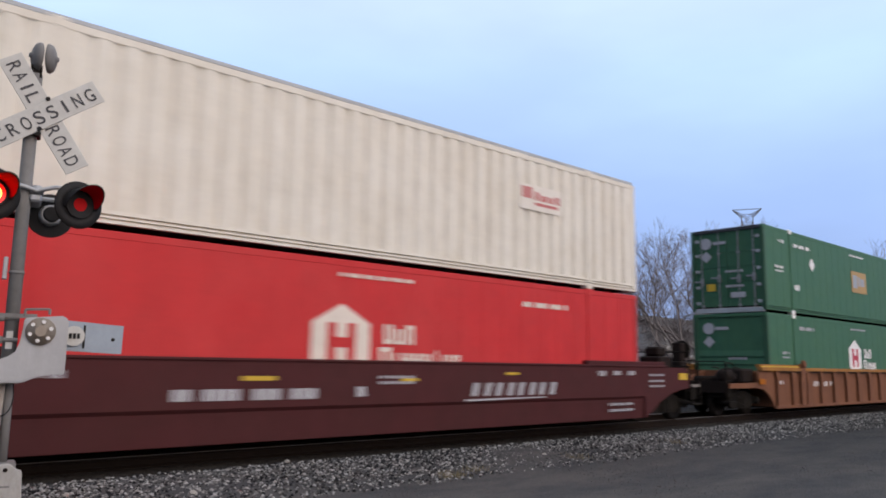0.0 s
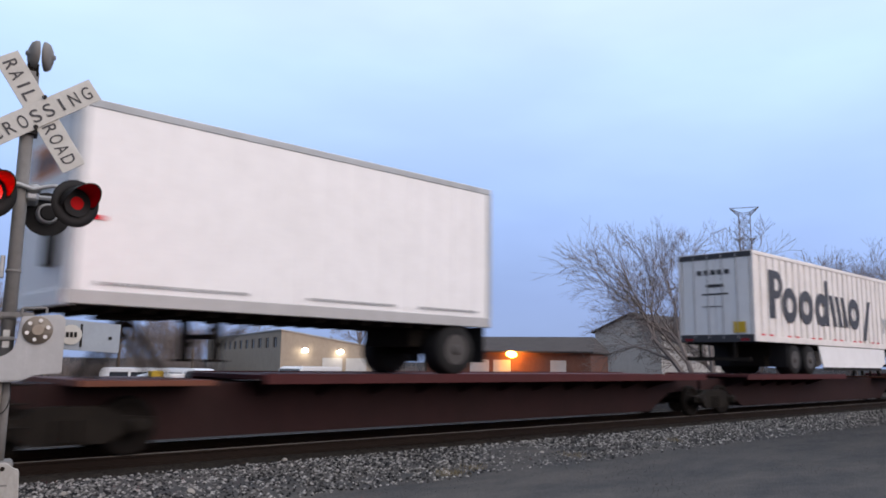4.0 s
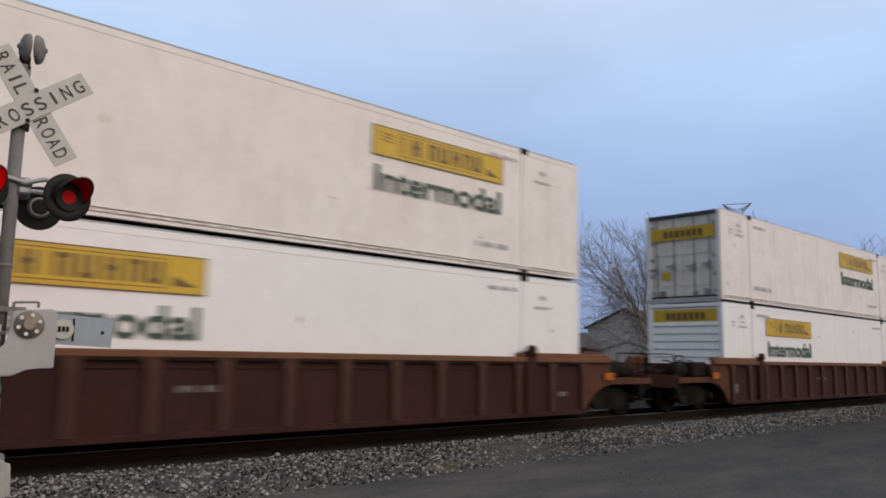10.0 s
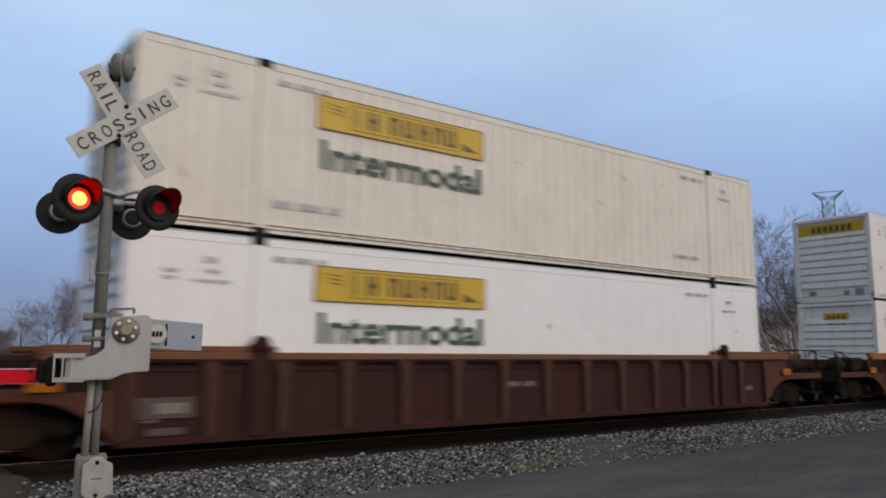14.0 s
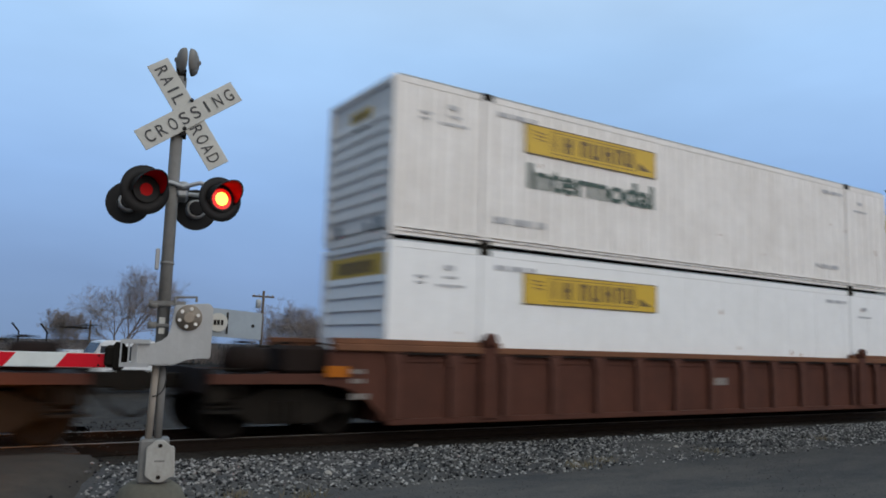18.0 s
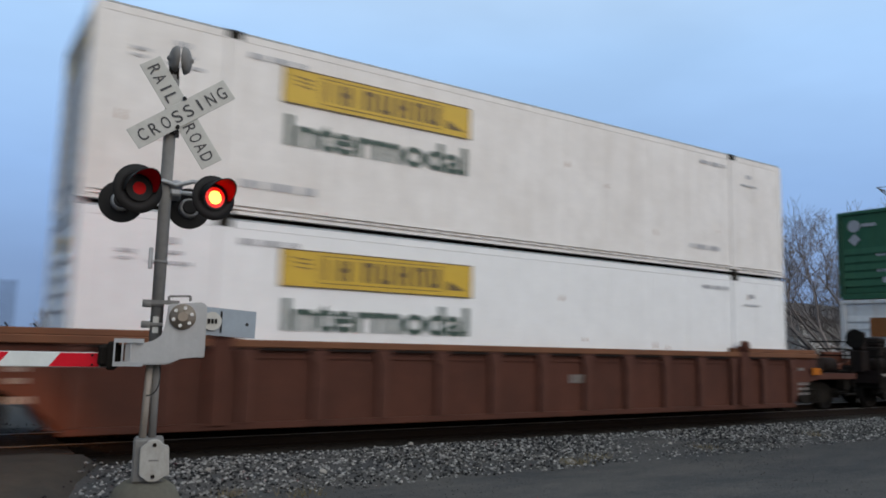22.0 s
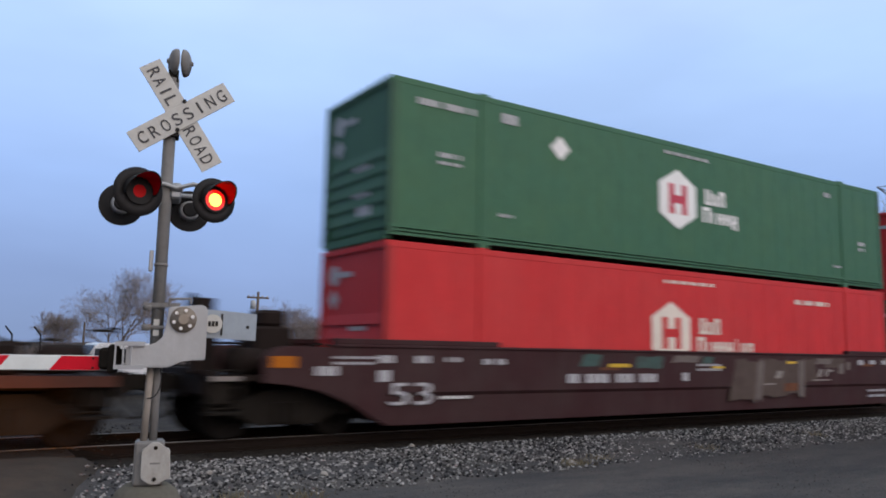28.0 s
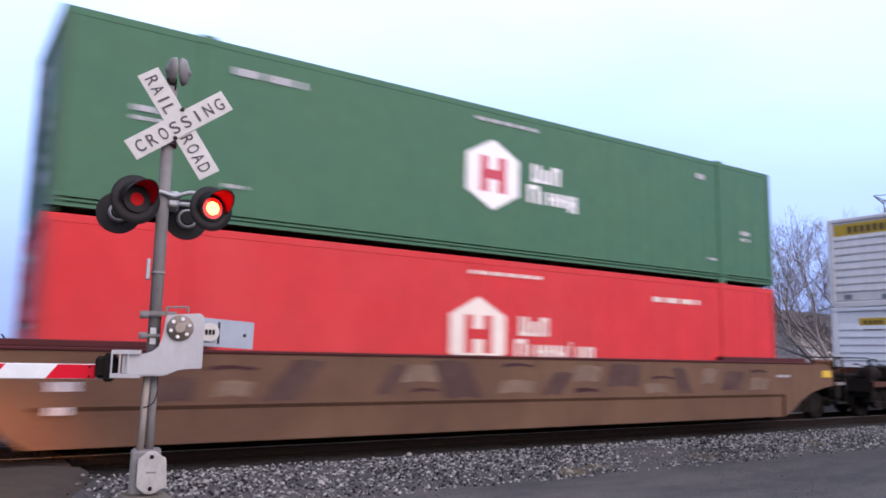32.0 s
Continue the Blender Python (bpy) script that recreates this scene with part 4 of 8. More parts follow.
def hex_marks(c, cx, cz, ink, tail=False, dots=True, upper=False):
    y = -HALF - 0.012
    bm = bmesh.new()
    slab(bm, hexagon(cx, cz, 1.24, 1.36), y - 0.006, y)
    pale = IVORYINK if ink is RED else WHITEINK
    part("hexagon_emblem", bm, pale, c, "white hexagon emblem")
    bm = bmesh.new()
    for u in (-0.3, 0.12):
        box(bm, cx + u, cx + u + 0.18, y - 0.011, y - 0.006, cz - 0.34, cz + 0.34)
    box(bm, cx - 0.12, cx + 0.12, y - 0.011, y - 0.006, cz - 0.09, cz + 0.09)
    part("emblem_field", bm, ink, c)
    bm = bmesh.new()
    for u, w, v, h in ((0.95, 0.22, 0.0, 0.36), (1.22, 0.2, 0.0, 0.28), (1.47, 0.2, 0.0, 0.36), (0.85, 0.28, -0.42, 0.36), (1.18, 0.14, -0.42, 0.26), (1.36, 0.24, -0.42, 0.26), (1.64, 0.22, -0.42, 0.26), (1.9, 0.22, -0.5, 0.34)) + \
            (((2.24, 0.1, -0.42, 0.34), (2.42, 0.2, -0.42, 0.25), (2.68, 0.2, -0.42, 0.25)) if tail else ()):
        glyph(bm, cx + u, w, cz + v, h, y, int(u * 10))
    tagged(part("emblem_stencil", bm, pale, c), kind="stuff")
    marks = [(2.3, CH - 0.5, 1.3, 0.12), (7.0, CH - 0.32, 1.5, 0.07), (13.3, CH - 0.52, 0.3, 0.12), (14.9, 1.2, 0.35, 0.1), (14.9, 1.05, 0.35, 0.08), (1.0, 1.55, 0.5, 0.09), (1.0, 1.42, 0.5, 0.06),
             (2.3, 0.62, 0.4, 0.06), (13.6, 0.5, 0.35, 0.06)]
    if not dots:
        marks = [(6.9, CH - 0.32, 1.7, 0.07), (11.75, CH - 0.56, 1.55, 0.11), (13.05, 0.55, 0.25, 0.12), (14.5, 0.6, 0.22, 0.12)]
    elif upper and c.location.x < 340:
        marks[0] = (0.55, CH - 0.45, 1.25, 0.12)
        stencil("square_stencil", [(2.42, CH - 0.46, 0.4, 0.19)], PALEINK, c)
    stencil("stencil", marks, IVORYINK if not dots else PALEINK, c)
    if dots and upper and c.location.x < 340:
        bm = bmesh.new()
        slab(bm, [(3.89, CH - 0.47), (3.64, CH - 0.72), (3.89, CH - 0.97), (4.14, CH - 0.72)], y - 0.006, y)
        part("diamond_placard", bm, WHITEINK, c)


def end_marks(c):
    bm = bmesh.new()
    lathe(bm, [(0, 0.2), (0.008, 0.2)], (0.028, 0.75, CH - 0.5), (1, 0, 0), 16)
    box(bm, 0.028, 0.04, 0.05, 0.5, CH - 0.55, CH - 0.45)
    slab(bm, [(0.75, CH - 0.75), (0.55, CH - 0.95), (0.75, CH - 1.15), (0.95, CH - 0.95)], 0.028, 0.036, "x")
    for z in (1.35, 0.85):
        for k in range(5):
            box(bm, 0.02, 0.03, -0.55 + k * 0.13, -0.46 + k * 0.13, z, z + 0.08)
    box(bm, 0.02, 0.03, -0.6, -0.1, 0.5, 0.68)
    tagged(part("end_stencil", bm, PALEINK, c), kind="stuff")


def truck(parent, x, along, lead=""):
    """A two-axle truck with its wheelsets."""
    bm = bmesh.new()
    for s in (-1, 1):
        y0, y1 = s * 1.0 - 0.07, s * 1.0 + 0.07
        slab(bm, [(-1.15, 0.40), (-1.15, 0.56), (-0.72, 0.60), (-0.42, 0.74), (0.42, 0.74), (0.72, 0.60), (1.15, 0.56), (1.15, 0.40), (0.78, 0.36), (0.5, 0.22), (-0.5, 0.22), (-0.78, 0.36)], y0, y1)
        for u in (-0.89, 0.89):
            box(bm, u - 0.15, u + 0.15, s * 1.05 - 0.08, s * 1.05 + 0.08, 0.36, 0.54, 0.02)
            lathe(bm, [(0, 0.11), (0.06, 0.11), (0.08, 0.05)], (u, s * 1.12, 0.45), (0, s, 0), 12)
        for u in (-0.16, 0.0, 0.16):
            rod(bm, (u, s * 1.06, 0.26), (u, s * 1.06, 0.56), 0.075, 8)
    box(bm, -0.2, 0.2, -1.05, 1.05, 0.55, 0.72, 0.02)
    rod(bm, (0, 0, 0.72), (0, 0, 0.88), 0.25, 12)
    t = part("truck", bm, STEEL, parent)
    t.matrix_basis = pose(x, 0, 0)
    for u in (-0.89, 0.89):
        w = new("wheelset", WHEEL_MESH)
        w.parent = t
        w.matrix_basis = pose(u, 0, 0.42)
        WHEELSETS.append((w, u, along + x + u))
    return t


def wheelset_mesh():
    bm = bmesh.new()
    for s in (-1, 1):
        lathe(bm, [(-0.07, 0.45), (-0.045, 0.425), (0.06, 0.42), (0.065, 0.36), (0.02, 0.33), (0.01, 0.14), (0.07, 0.13), (0.09, 0.09)], (0, s * 0.755, 0), (0, s, 0), 24)
    rod(bm, (0, -1.12, 0), (0, 1.12, 0), 0.075, 10)
    for k in range(3):     # lightening holes' rims, so that the turning shows
        a = k * math.tau / 3
        for s in (-1, 1):
            lathe(bm, [(0, 0.045), (0.02, 0.04)], (0.24 * math.cos(a), s * 0.775, 0.24 * math.sin(a)), (0, s, 0), 8)
    return mesh_from("wheelset", bm, WHEEL)


WHEEL_MESH = wheelset_mesh()


def end_gear(car, x, way, coupled):
    """Coupler, brake gear, hoses and grab irons at a car's end; way is -1 at the leading end."""
    if coupled:
        bm = bmesh.new()
        box(bm, min(x, x + way * 0.75), max(x, x + way * 0.75), -0.1, 0.1, 0.72, 0.95, 0.02)
        slab(bm, [(x + way * 0.7, -0.13), (x + way * 0.98, -0.15), (x + way * 1.0, 0.02), (x + way * 0.86, 0.05), (x + way * 0.86, 0.16), (x + way * 0.7, 0.14)], 0.68, 0.98, "z")
        part("coupler", bm, STEEL, car)
        bm = bmesh.new()
        tube(bm, [(x + way * (0.2 + 0.75 * k / 8), -0.32, 0.74 - 0.42 * math.sin(k / 8 * math.pi * 0.75)) for k in range(9)], 0.022)
        part("air_hose", bm, RUBBER, car)
    for y in (-1.25, 1.25):
        bm = bmesh.new()
        for z in (0.5, 0.8, 1.05):
            rod(bm, (x - way * 0.15, y, z), (x - way * 0.6, y, z), 0.016, 6)
        rod(bm, (x - way * 0.15, y, 0.45), (x - way * 0.15, y, 1.1), 0.018, 6)
        rod(bm, (x - way * 0.6, y, 0.45), (x - way * 0.6, y, 1.1), 0.018, 6)
        part("ladder", bm, STEEL, car)


def clutter(car, x, way):
    """Brake cylinder, reservoir and levers under an end platform."""
    bm = bmesh.new()
    rod(bm, (x - way * 0.5, -0.95, 1.12), (x - way * 0.95, -0.95, 1.12), 0.13, 12)
    part("air_reservoir", bm, STEEL, car)
    bm = bmesh.new()
    box(bm, min(x - way * 0.1, x - way * 0.42), max(x - way * 0.1, x - way * 0.42), -1.3, -0.7, 0.55, 0.9, 0.03)
    part("brake_valve", bm, STEEL, car)
    bm = bmesh.new()
    rod(bm, (x - way * 0.05, -1.3, 1.0), (x - way * 0.05, -1.3, 1.62), 0.018, 6)
    rod(bm, (x - way * 0.05, -1.3, 1.62), (x - way * 0.05, -0.4, 1.62), 0.018, 6)
    rod(bm, (x - way * 0.05, -0.4, 1.0), (x - way * 0.05, -0.4, 1.62), 0.018, 6)
    part("end_handrail", bm, STEEL, car)


def platform_load(car, a, way, re):
    """Brake rigging, a valve box and bent grab rails on an end platform."""
    def span(u, v):
        return sorted((a + way * u, a + way * v))
    for name, u, v, y0, y1, z0, z1 in (("rigging_box", 0.95, 1.75, -1.25, -0.5, 0.98, 1.42), ("slack_adjuster", 1.2, 2.3, -0.25, 0.1, 0.98, 1.18)):
        bm = bmesh.new()
        x0, x1 = span(u, v)
        box(bm, x0, x1, y0, y1, z0, z1, 0.06)
        part(name, bm, SOOT, car)
    bm = bmesh.new()
    lathe(bm, [(-0.36, 0.08), (-0.32, 0.17), (-0.24, 0.2), (0.24, 0.2), (0.32, 0.17), (0.36, 0.08)], (a + way * 2.25, -0.98, 1.19), (1, 0, 0), 14)
    part("brake_cylinder", bm, SOOT, car)
    bm = bmesh.new()
    tube(bm, [(a + way * (0.6 + 0.21 * k), -0.62 + 0.05 * math.sin(k), 1.42 + 0.05 * math.sin(k * 1.9)) for k in range(9)], 0.02)
    part("brake_pipe", bm, STEEL, car)
    bm = bmesh.new()
    tube(bm, [(a + way * (re - 0.5), -1.33, 0.98), (a + way * (re - 0.5), -1.33, 1.5), (a + way * (re - 0.42), -1.33, 1.58), (a + way * (re - 0.12), -1.33, 1.58), (a + way * (re - 0.05), -1.33, 1.5), (a + way * (re - 0.05), -1.33, 0.6)], 0.018)
    part("grab_rail", bm, STEEL, car)
    bm = bmesh.new()
    x0, x1 = span(re - 0.55, re - 0.05)
    box(bm, x0, x1, -1.42, -1.2, 0.42, 0.46)
    for x in (x0, x1 - 0.03):
        box(bm, x, x + 0.03, -1.4, -1.36, 0.46, 0.95)
    part("step", bm, STEEL, car)
    bm = bmesh.new()
    box(bm, x0 + 0.02, x1 - 0.02, -1.385, -1.375, 0.9, 0.97)
    part("step_plate", bm, STENCILGREY, car, "worn pale step edge")


def stand(car, x, way, full=True):
    """Hand-brake stand with its wheel at the edge of an end platform, and a cabinet behind it; way is -1 at the leading end."""
    bm = bmesh.new()
    box(bm, x - 0.2, x + 0.2, -0.95, -0.6, 0.98, 1.6, 0.03)
    box(bm, x - 0.13, x + 0.13, -0.92, -0.62, 1.6, 2.12, 0.02)
    part("hand_brake", bm, SOOT, car)
    bm = bmesh.new()
    lathe(bm, [(0, 0.27), (0.04, 0.28), (0.05, 0.25)], (x + way * 0.15, -0.77, 1.92), (way, 0, 0), 18)
    part("brake_wheel", bm, STEEL, car)
    if not full:
        return
    u = x - way * 1.05
    bm = bmesh.new()
    box(bm, u - 0.32, u + 0.32, -1.0, -0.35, 0.98, 1.72, 0.04)
    box(bm, u - 0.22, u + 0.24, -0.9, -0.45, 1.72, 1.98, 0.05)
    part("brake_cabinet", bm, SOOT, car)
    bm = bmesh.new()
    for y in (-1.3, -0.2, 0.9):
        rod(bm, (x - way * 0.35, y, 0.98), (x - way * 0.35, y, 1.85), 0.022, 6)
    for z in (1.45, 1.85):
        rod(bm, (x - way * 0.35, -1.3, z), (x - way * 0.35, 0.9, z), 0.022, 6)
    part("walkway_rail", bm, STEEL, car)


def well_car(along, kind, front, rear, rear_truck=True, warm=False, label="", brake=None, marks=None, group="", group_dirty=False, endpaint=None):
    """A well car whose container well runs from 0 to L53 in its own x."""
    car = thing("well_car", pose(along, TRACK, 0), label, "railcar", group)
    MOVERS.append((car, along, 0.0))
    body, chord = {"ribbed": (CARBROWN, CARTAN if along < 190 else CARCHORD), "rust": (CARRUST, GOLDCHORD), "maroon": (MAROON, MAROON), "oxide": (OXIDE, OXIDE), "tan": (DIRTYTAN, MAROON), "dusky": (DUSKTAN, MAROON)}[kind]
    if warm:
        body, chord = CARDUSK, CARCHORD
    if group_dirty:
        body = chord = GRIMY
    ribbed = kind in ("ribbed", "rust")
    reach = {"coupler": 2.95, "artic": 1.45}
    fr, rr = reach[front], reach[rear]
    L = L53
    for s in (-1, 1):
        bm = bmesh.new()
        y0 = s * 1.40
        if ribbed:
            box(bm, 0.0, L, min(y0, y0 + s * 0.03), max(y0, y0 + s * 0.03), 0.24, 1.36)
            box(bm, 0.0, L, min(y0, y0 + s * 0.1), max(y0, y0 + s * 0.1), 0.18, 0.28, 0.01)
            box(bm, 0.0, L, min(y0, y0 + s * 0.055), max(y0, y0 + s * 0.055), 1.20, 1.235)
        else:
            slab(bm, [(y0 - s * 0.04, 0.17), (y0 + s * 0.03, 0.17), (y0 + s * 0.045, 0.64), (y0 + s * 0.1, 0.70), (y0 + s * 0.1, 1.42), (y0 - s * 0.04, 1.42)], 0.0, L, "x")
        part("side_sill", bm, body, car)
        for a, way, re in ((0.0, -1, fr), (L, 1, rr)):
            bm = bmesh.new()
            if ribbed:
                u = 1.34 if re < 2 else 1.0
                out = [(0.0, 0.20), (0.0, 1.36), (u, 1.36), (u + 0.06, 1.28), (u + 0.07, 1.0), (re * 0.98, 0.98), (re * 0.98, 0.84), (1.15, 0.84), (0.75, 0.78), (0.4, 0.62), (0.16, 0.40)]
            else:
                q = min(re * 0.98, 2.12)
                out = [(0.0, 0.17), (0.0, 1.42), (q * 0.86, 1.42), (q * 0.95, 1.36), (q, 1.24), (q, 0.88), (q * 0.8, 0.84), (q * 0.56, 0.74), (q * 0.32, 0.54), (q * 0.15, 0.32)]
            slab(bm, [(a + way * u, v) for u, v in out], y0 - s * 0.02 if ribbed else y0 - s * 0.03, y0 + s * (0.035 if ribbed else 0.095))
            part("end_side_plate", bm, (endpaint[way > 0] if endpaint else None) or (CARBROWN if kind == "ribbed" else CARRUST if kind == "rust" else body), car)
        # top chord and the raised plates over the well's ends
        bm = bmesh.new()
        box(bm, -1.0, L + 1.0, min(y0 - s * 0.04, y0 + s * 0.13), max(y0 - s * 0.04, y0 + s * 0.13), 1.36 if ribbed else 1.42, 1.47, 0.012)
        part("top_chord", bm, chord, car)
        # dark strip put in for the shadow line below the chord
        if ribbed:
            bm = bmesh.new()
            box(bm, 0.0, L, min(y0 + s * 0.03, y0 + s * 0.12), max(y0 + s * 0.03, y0 + s * 0.12), 1.318, 1.356)
            part("chord_lip", bm, SOOT, car)
        for a, b in ((-1.0, 2.3), (L - 2.3, L + 1.0)):
            bm = bmesh.new()
            box(bm, a, b, min(y0 - s * 0.08, y0 + s * 0.06), max(y0 - s * 0.08, y0 + s * 0.06), 1.47, 1.56, 0.01)
            part("chord_plate", bm, chord, car)
        if ribbed:
            bm = bmesh.new()
            slab(bm, [(-0.065, 0.28), (0.065, 0.28), (0.065, 1.1), (0.15, 1.36), (-0.15, 1.36), (-0.065, 1.1)], -0.05, 0.05)
            me = mesh_from("side_stake", bm, WORNSTAKE if warm else body if kind == "rust" else BROWNSTAKE)
            for k in range(15):
                x = 0.12 + k * (L - 0.24) / 14
                o = new("side_stake", me)
                o.parent = car
                o.matrix_basis = pose(x, y0 + s * 0.07, 0)
            bm = bmesh.new()
            box(bm, -0.17, 0.17, -0.08, 0.05, 0.24, 1.60, 0.015)
            lathe(bm, [(0, 0.13), (0.1, 0.12), (0.12, 0.08)], (0, -0.03, 1.6), (0, -1, 0), 12)
            me = mesh_from("lift_guide", bm, body)
            for x in (2.0, 14.15):
                o = new("lift_guide", me)
                o.parent = car
                o.matrix_basis = pose(x, y0 + s * 0.06, 0) @ (Matrix() if s < 0 else pose(0, 0, 0, 0, 0, 180))
    bm = bmesh.new()
    box(bm, 0.0, L, -1.38, 1.38, 0.2, 0.27)
    for k in range(7):
        box(bm, 0.4 + k * 2.5, 0.7 + k * 2.5, -1.38, 1.38, 0.27, 0.345)
    part("well_floor", bm, STEEL, car)
    for a, way, re, kind2 in ((0.0, -1, fr, front), (L, 1, rr, rear)):
        bm = bmesh.new()
        x0, x1 = sorted((a, a + way * 0.12))
        box(bm, x0, x1, -1.38, 1.38, 0.25, 1.36)
        part("bulkhead", bm, body, car)
        bm = bmesh.new()
        x0, x1 = sorted((a + way * 0.13, a + way * re))
        box(bm, x0, x1, -1.36, 1.36, 0.9, 0.98)
        box(bm, x0, x1, -0.35, 0.35, 0.62, 0.9)
        x0, x1 = sorted((a + way * re * 0.97, a + way * re))
        box(bm, x0, x1, -1.36, 1.36, 0.7, 1.05)
        part("end_platform", bm, (endpaint[way > 0] if endpaint else None) or SOOT, car)
        for y in (-0.9, 0.9):
            bm = bmesh.new()
            slab(bm, [(a + way * 0.13, 0.98), (a + way * 0.13, 1.34), (a + way * min(re, 1.9), 0.98)], y - 0.04, y + 0.04)
            part("end_brace", bm, body, car)
        end_gear(car, a + way * re, way, kind2 == "coupler")
        if kind2 == "artic" and ribbed:
            bm = bmesh.new()
            for y in (-1.25, -0.7):
                rod(bm, (a + way * 0.7, y, 0.98), (a + way * 0.7, y, 2.15), 0.02, 6)
            for z in (1.62, 1.88, 2.15):
                rod(bm, (a + way * 0.7, -1.25, z), (a + way * 0.7, -0.7, z), 0.018, 6)
            part("crossover_rail", bm, STEEL, car)
            bm = bmesh.new()
            x0, x1 = sorted((a + way * 0.75, a + way * 1.4))
            box(bm, x0, x1, -0.9, -0.3, 0.98, 1.5, 0.04)
            part("rigging_box", bm, SOOT, car)
        if kind2 == "coupler":
            platform_load(car, a, way, re)
            if not (kind == "rust" and way > 0):
                bm = bmesh.new()
                x0, x1 = sorted((a + way * 0.75, a + way * 1.12)) if ribbed else sorted((a + way * 1.62, a + way * 2.02))
                box(bm, x0, x1, -1.51, -1.49, 0.95 if ribbed else 1.1, 1.12 if ribbed else 1.27)
                part("reflector", bm, REFLECT if ribbed or way < 0 else YELLOW, car, "orange reflector patch")
    if front == "coupler":
        truck(car, -1.55, along)
    if rear == "coupler":
        truck(car, L + 1.55, along)
    elif rear_truck:
        truck(car, L + 1.62, along)
    if brake == "front":
        stand(car, -2.85, -1)
    if brake == "rear":
        stand(car, L + 2.85, 1)
    if kind == "rust":
        for a, b in ((-0.95, 2.3), (L - 2.3, L + 0.95)):
            bm = bmesh.new()
            box(bm, a, b, -1.478, -1.464, 1.48, 1.515)
            part("reflector", bm, YELLOW, car)
    clutter(car, -fr, -1)
    clutter(car, L + rr, 1)
    if marks:
        marks(car, -1.40 - (0.075 if ribbed else 0.103))
    return car


def key_train():
    times = [k * 1.0 for k in range(33)]
    for ob, along, z in MOVERS:
        walk(ob, [(t, pose(along - run(t), TRACK, z)) for t in times])
    r = 0.425
    for w, u, along in WHEELSETS:
        rows, k0 = [], None
        for k in range(961):
            t = k / 30.0
            if k in (0, 960) or -6 < along - run(t) < 40:
                rows.append((t, pose(u, 0, 0.42, 0, 0, 0) @ pose(0, 0, 0, 0, -math.degrees(min(max(run(t), along - 40), along + 6) / r) % 360.0, 0)))
        walk(w, rows)


# ---------------------------------------------------------------- trailers and their flat cars


def road_wheel(parent, x, y, r=0.5):
    bm = bmesh.new()
    lathe(bm, [(-0.26, r * 0.7), (-0.25, r * 0.95), (-0.2, r), (0.2, r), (0.25, r * 0.95), (0.26, r * 0.62)], (0, 0, 0), (0, -1, 0), 24)
    w = part("wheel", bm, RUBBER, parent)
    w.matrix_basis = pose(x, y, 0)
    bm = bmesh.new()
    s = -1 if y < 0 else 1
    lathe(bm, [(0.262, r * 0.6), (0.25, r * 0.56), (0.2, r * 0.5), (0.19, r * 0.25), (0.28, r * 0.22), (0.30, r * 0.1)], (0, 0, 0), (0, s, 0), 20)
    part("rim", bm, RIM, w, "dull grey steel rim")
    return w


def trailer(along, length, base, top, skin, style, label, doors_lead=True):
    """A highway trailer: body from base to top, in its own x from 0 to length; lead end at 0."""
    tr = thing("semi_trailer", pose(along, TRACK, 0), label, "trailer", "trailers on the flat cars")
    MOVERS.append((tr, along, 0.0))
    pitch, groove, depth, slope = style
    for s in (1, -1):
        part("side_panel", wall(0.1, length - 0.1, -s * (HALF - 0.004), -s, base + 0.2, top - 0.12, pitch, groove, depth, slope), skin, tr)
        bm = bmesh.new()
        y0, y1 = sorted((-s * HALF - s * 0.012, -s * HALF + s * 0.1))
        box(bm, 0, length, y0, y1, base, base + 0.2, 0.012)
        part("bottom_rail", bm, GREYPAINT if length < 10 else skin, tr)
        bm = bmesh.new()
        box(bm, 0, length, y0, y1, top - 0.13, top - 0.01, 0.012)
        part("top_rail", bm, WHITE_B if skin is SILVER else DOORGREY if length < 10 else skin, tr)
        for x in (0.0, length - 0.12):
            bm = bmesh.new()
            box(bm, x, x + 0.12, y0, y1, base + 0.2, top - 0.13)
            part("corner_post", bm, ALU if skin is SILVER else DOORGREY if length < 10 else skin, tr)
    bm = bmesh.new()
    box(bm, 0.02, length - 0.02, -HALF + 0.02, HALF - 0.02, top - 0.03, top)
    part("roof", bm, skin, tr)
    bm = bmesh.new()
    box(bm, 0.05, length - 0.05, -HALF + 0.08, HALF - 0.08, base + 0.02, base + 0.12)
    for k in range(int(length / 0.5)):
        box(bm, 0.2 + k * 0.5, 0.27 + k * 0.5, -HALF + 0.1, HALF - 0.1, base - 0.08, base + 0.02)
    part("floor_frame", bm, STEEL, tr)
    bm = bmesh.new()
    box(bm, length - 0.08, length - 0.02, -HALF + 0.1, HALF - 0.1, base + 0.05, top - 0.05)
    part("end_wall", bm, skin, tr)
    for nm, z0, z1 in (("end_sill", base - 0.02, base + 0.22), ("end_header", top - 0.2, top - 0.02)):
        bm = bmesh.new()
        box(bm, -0.02, 0.1, -HALF + 0.02, HALF - 0.02, z0, z1, 0.01)
        part(nm, bm, (INK if skin is WHITE_A else DOORGREY) if doors_lead else skin, tr)
    return tr


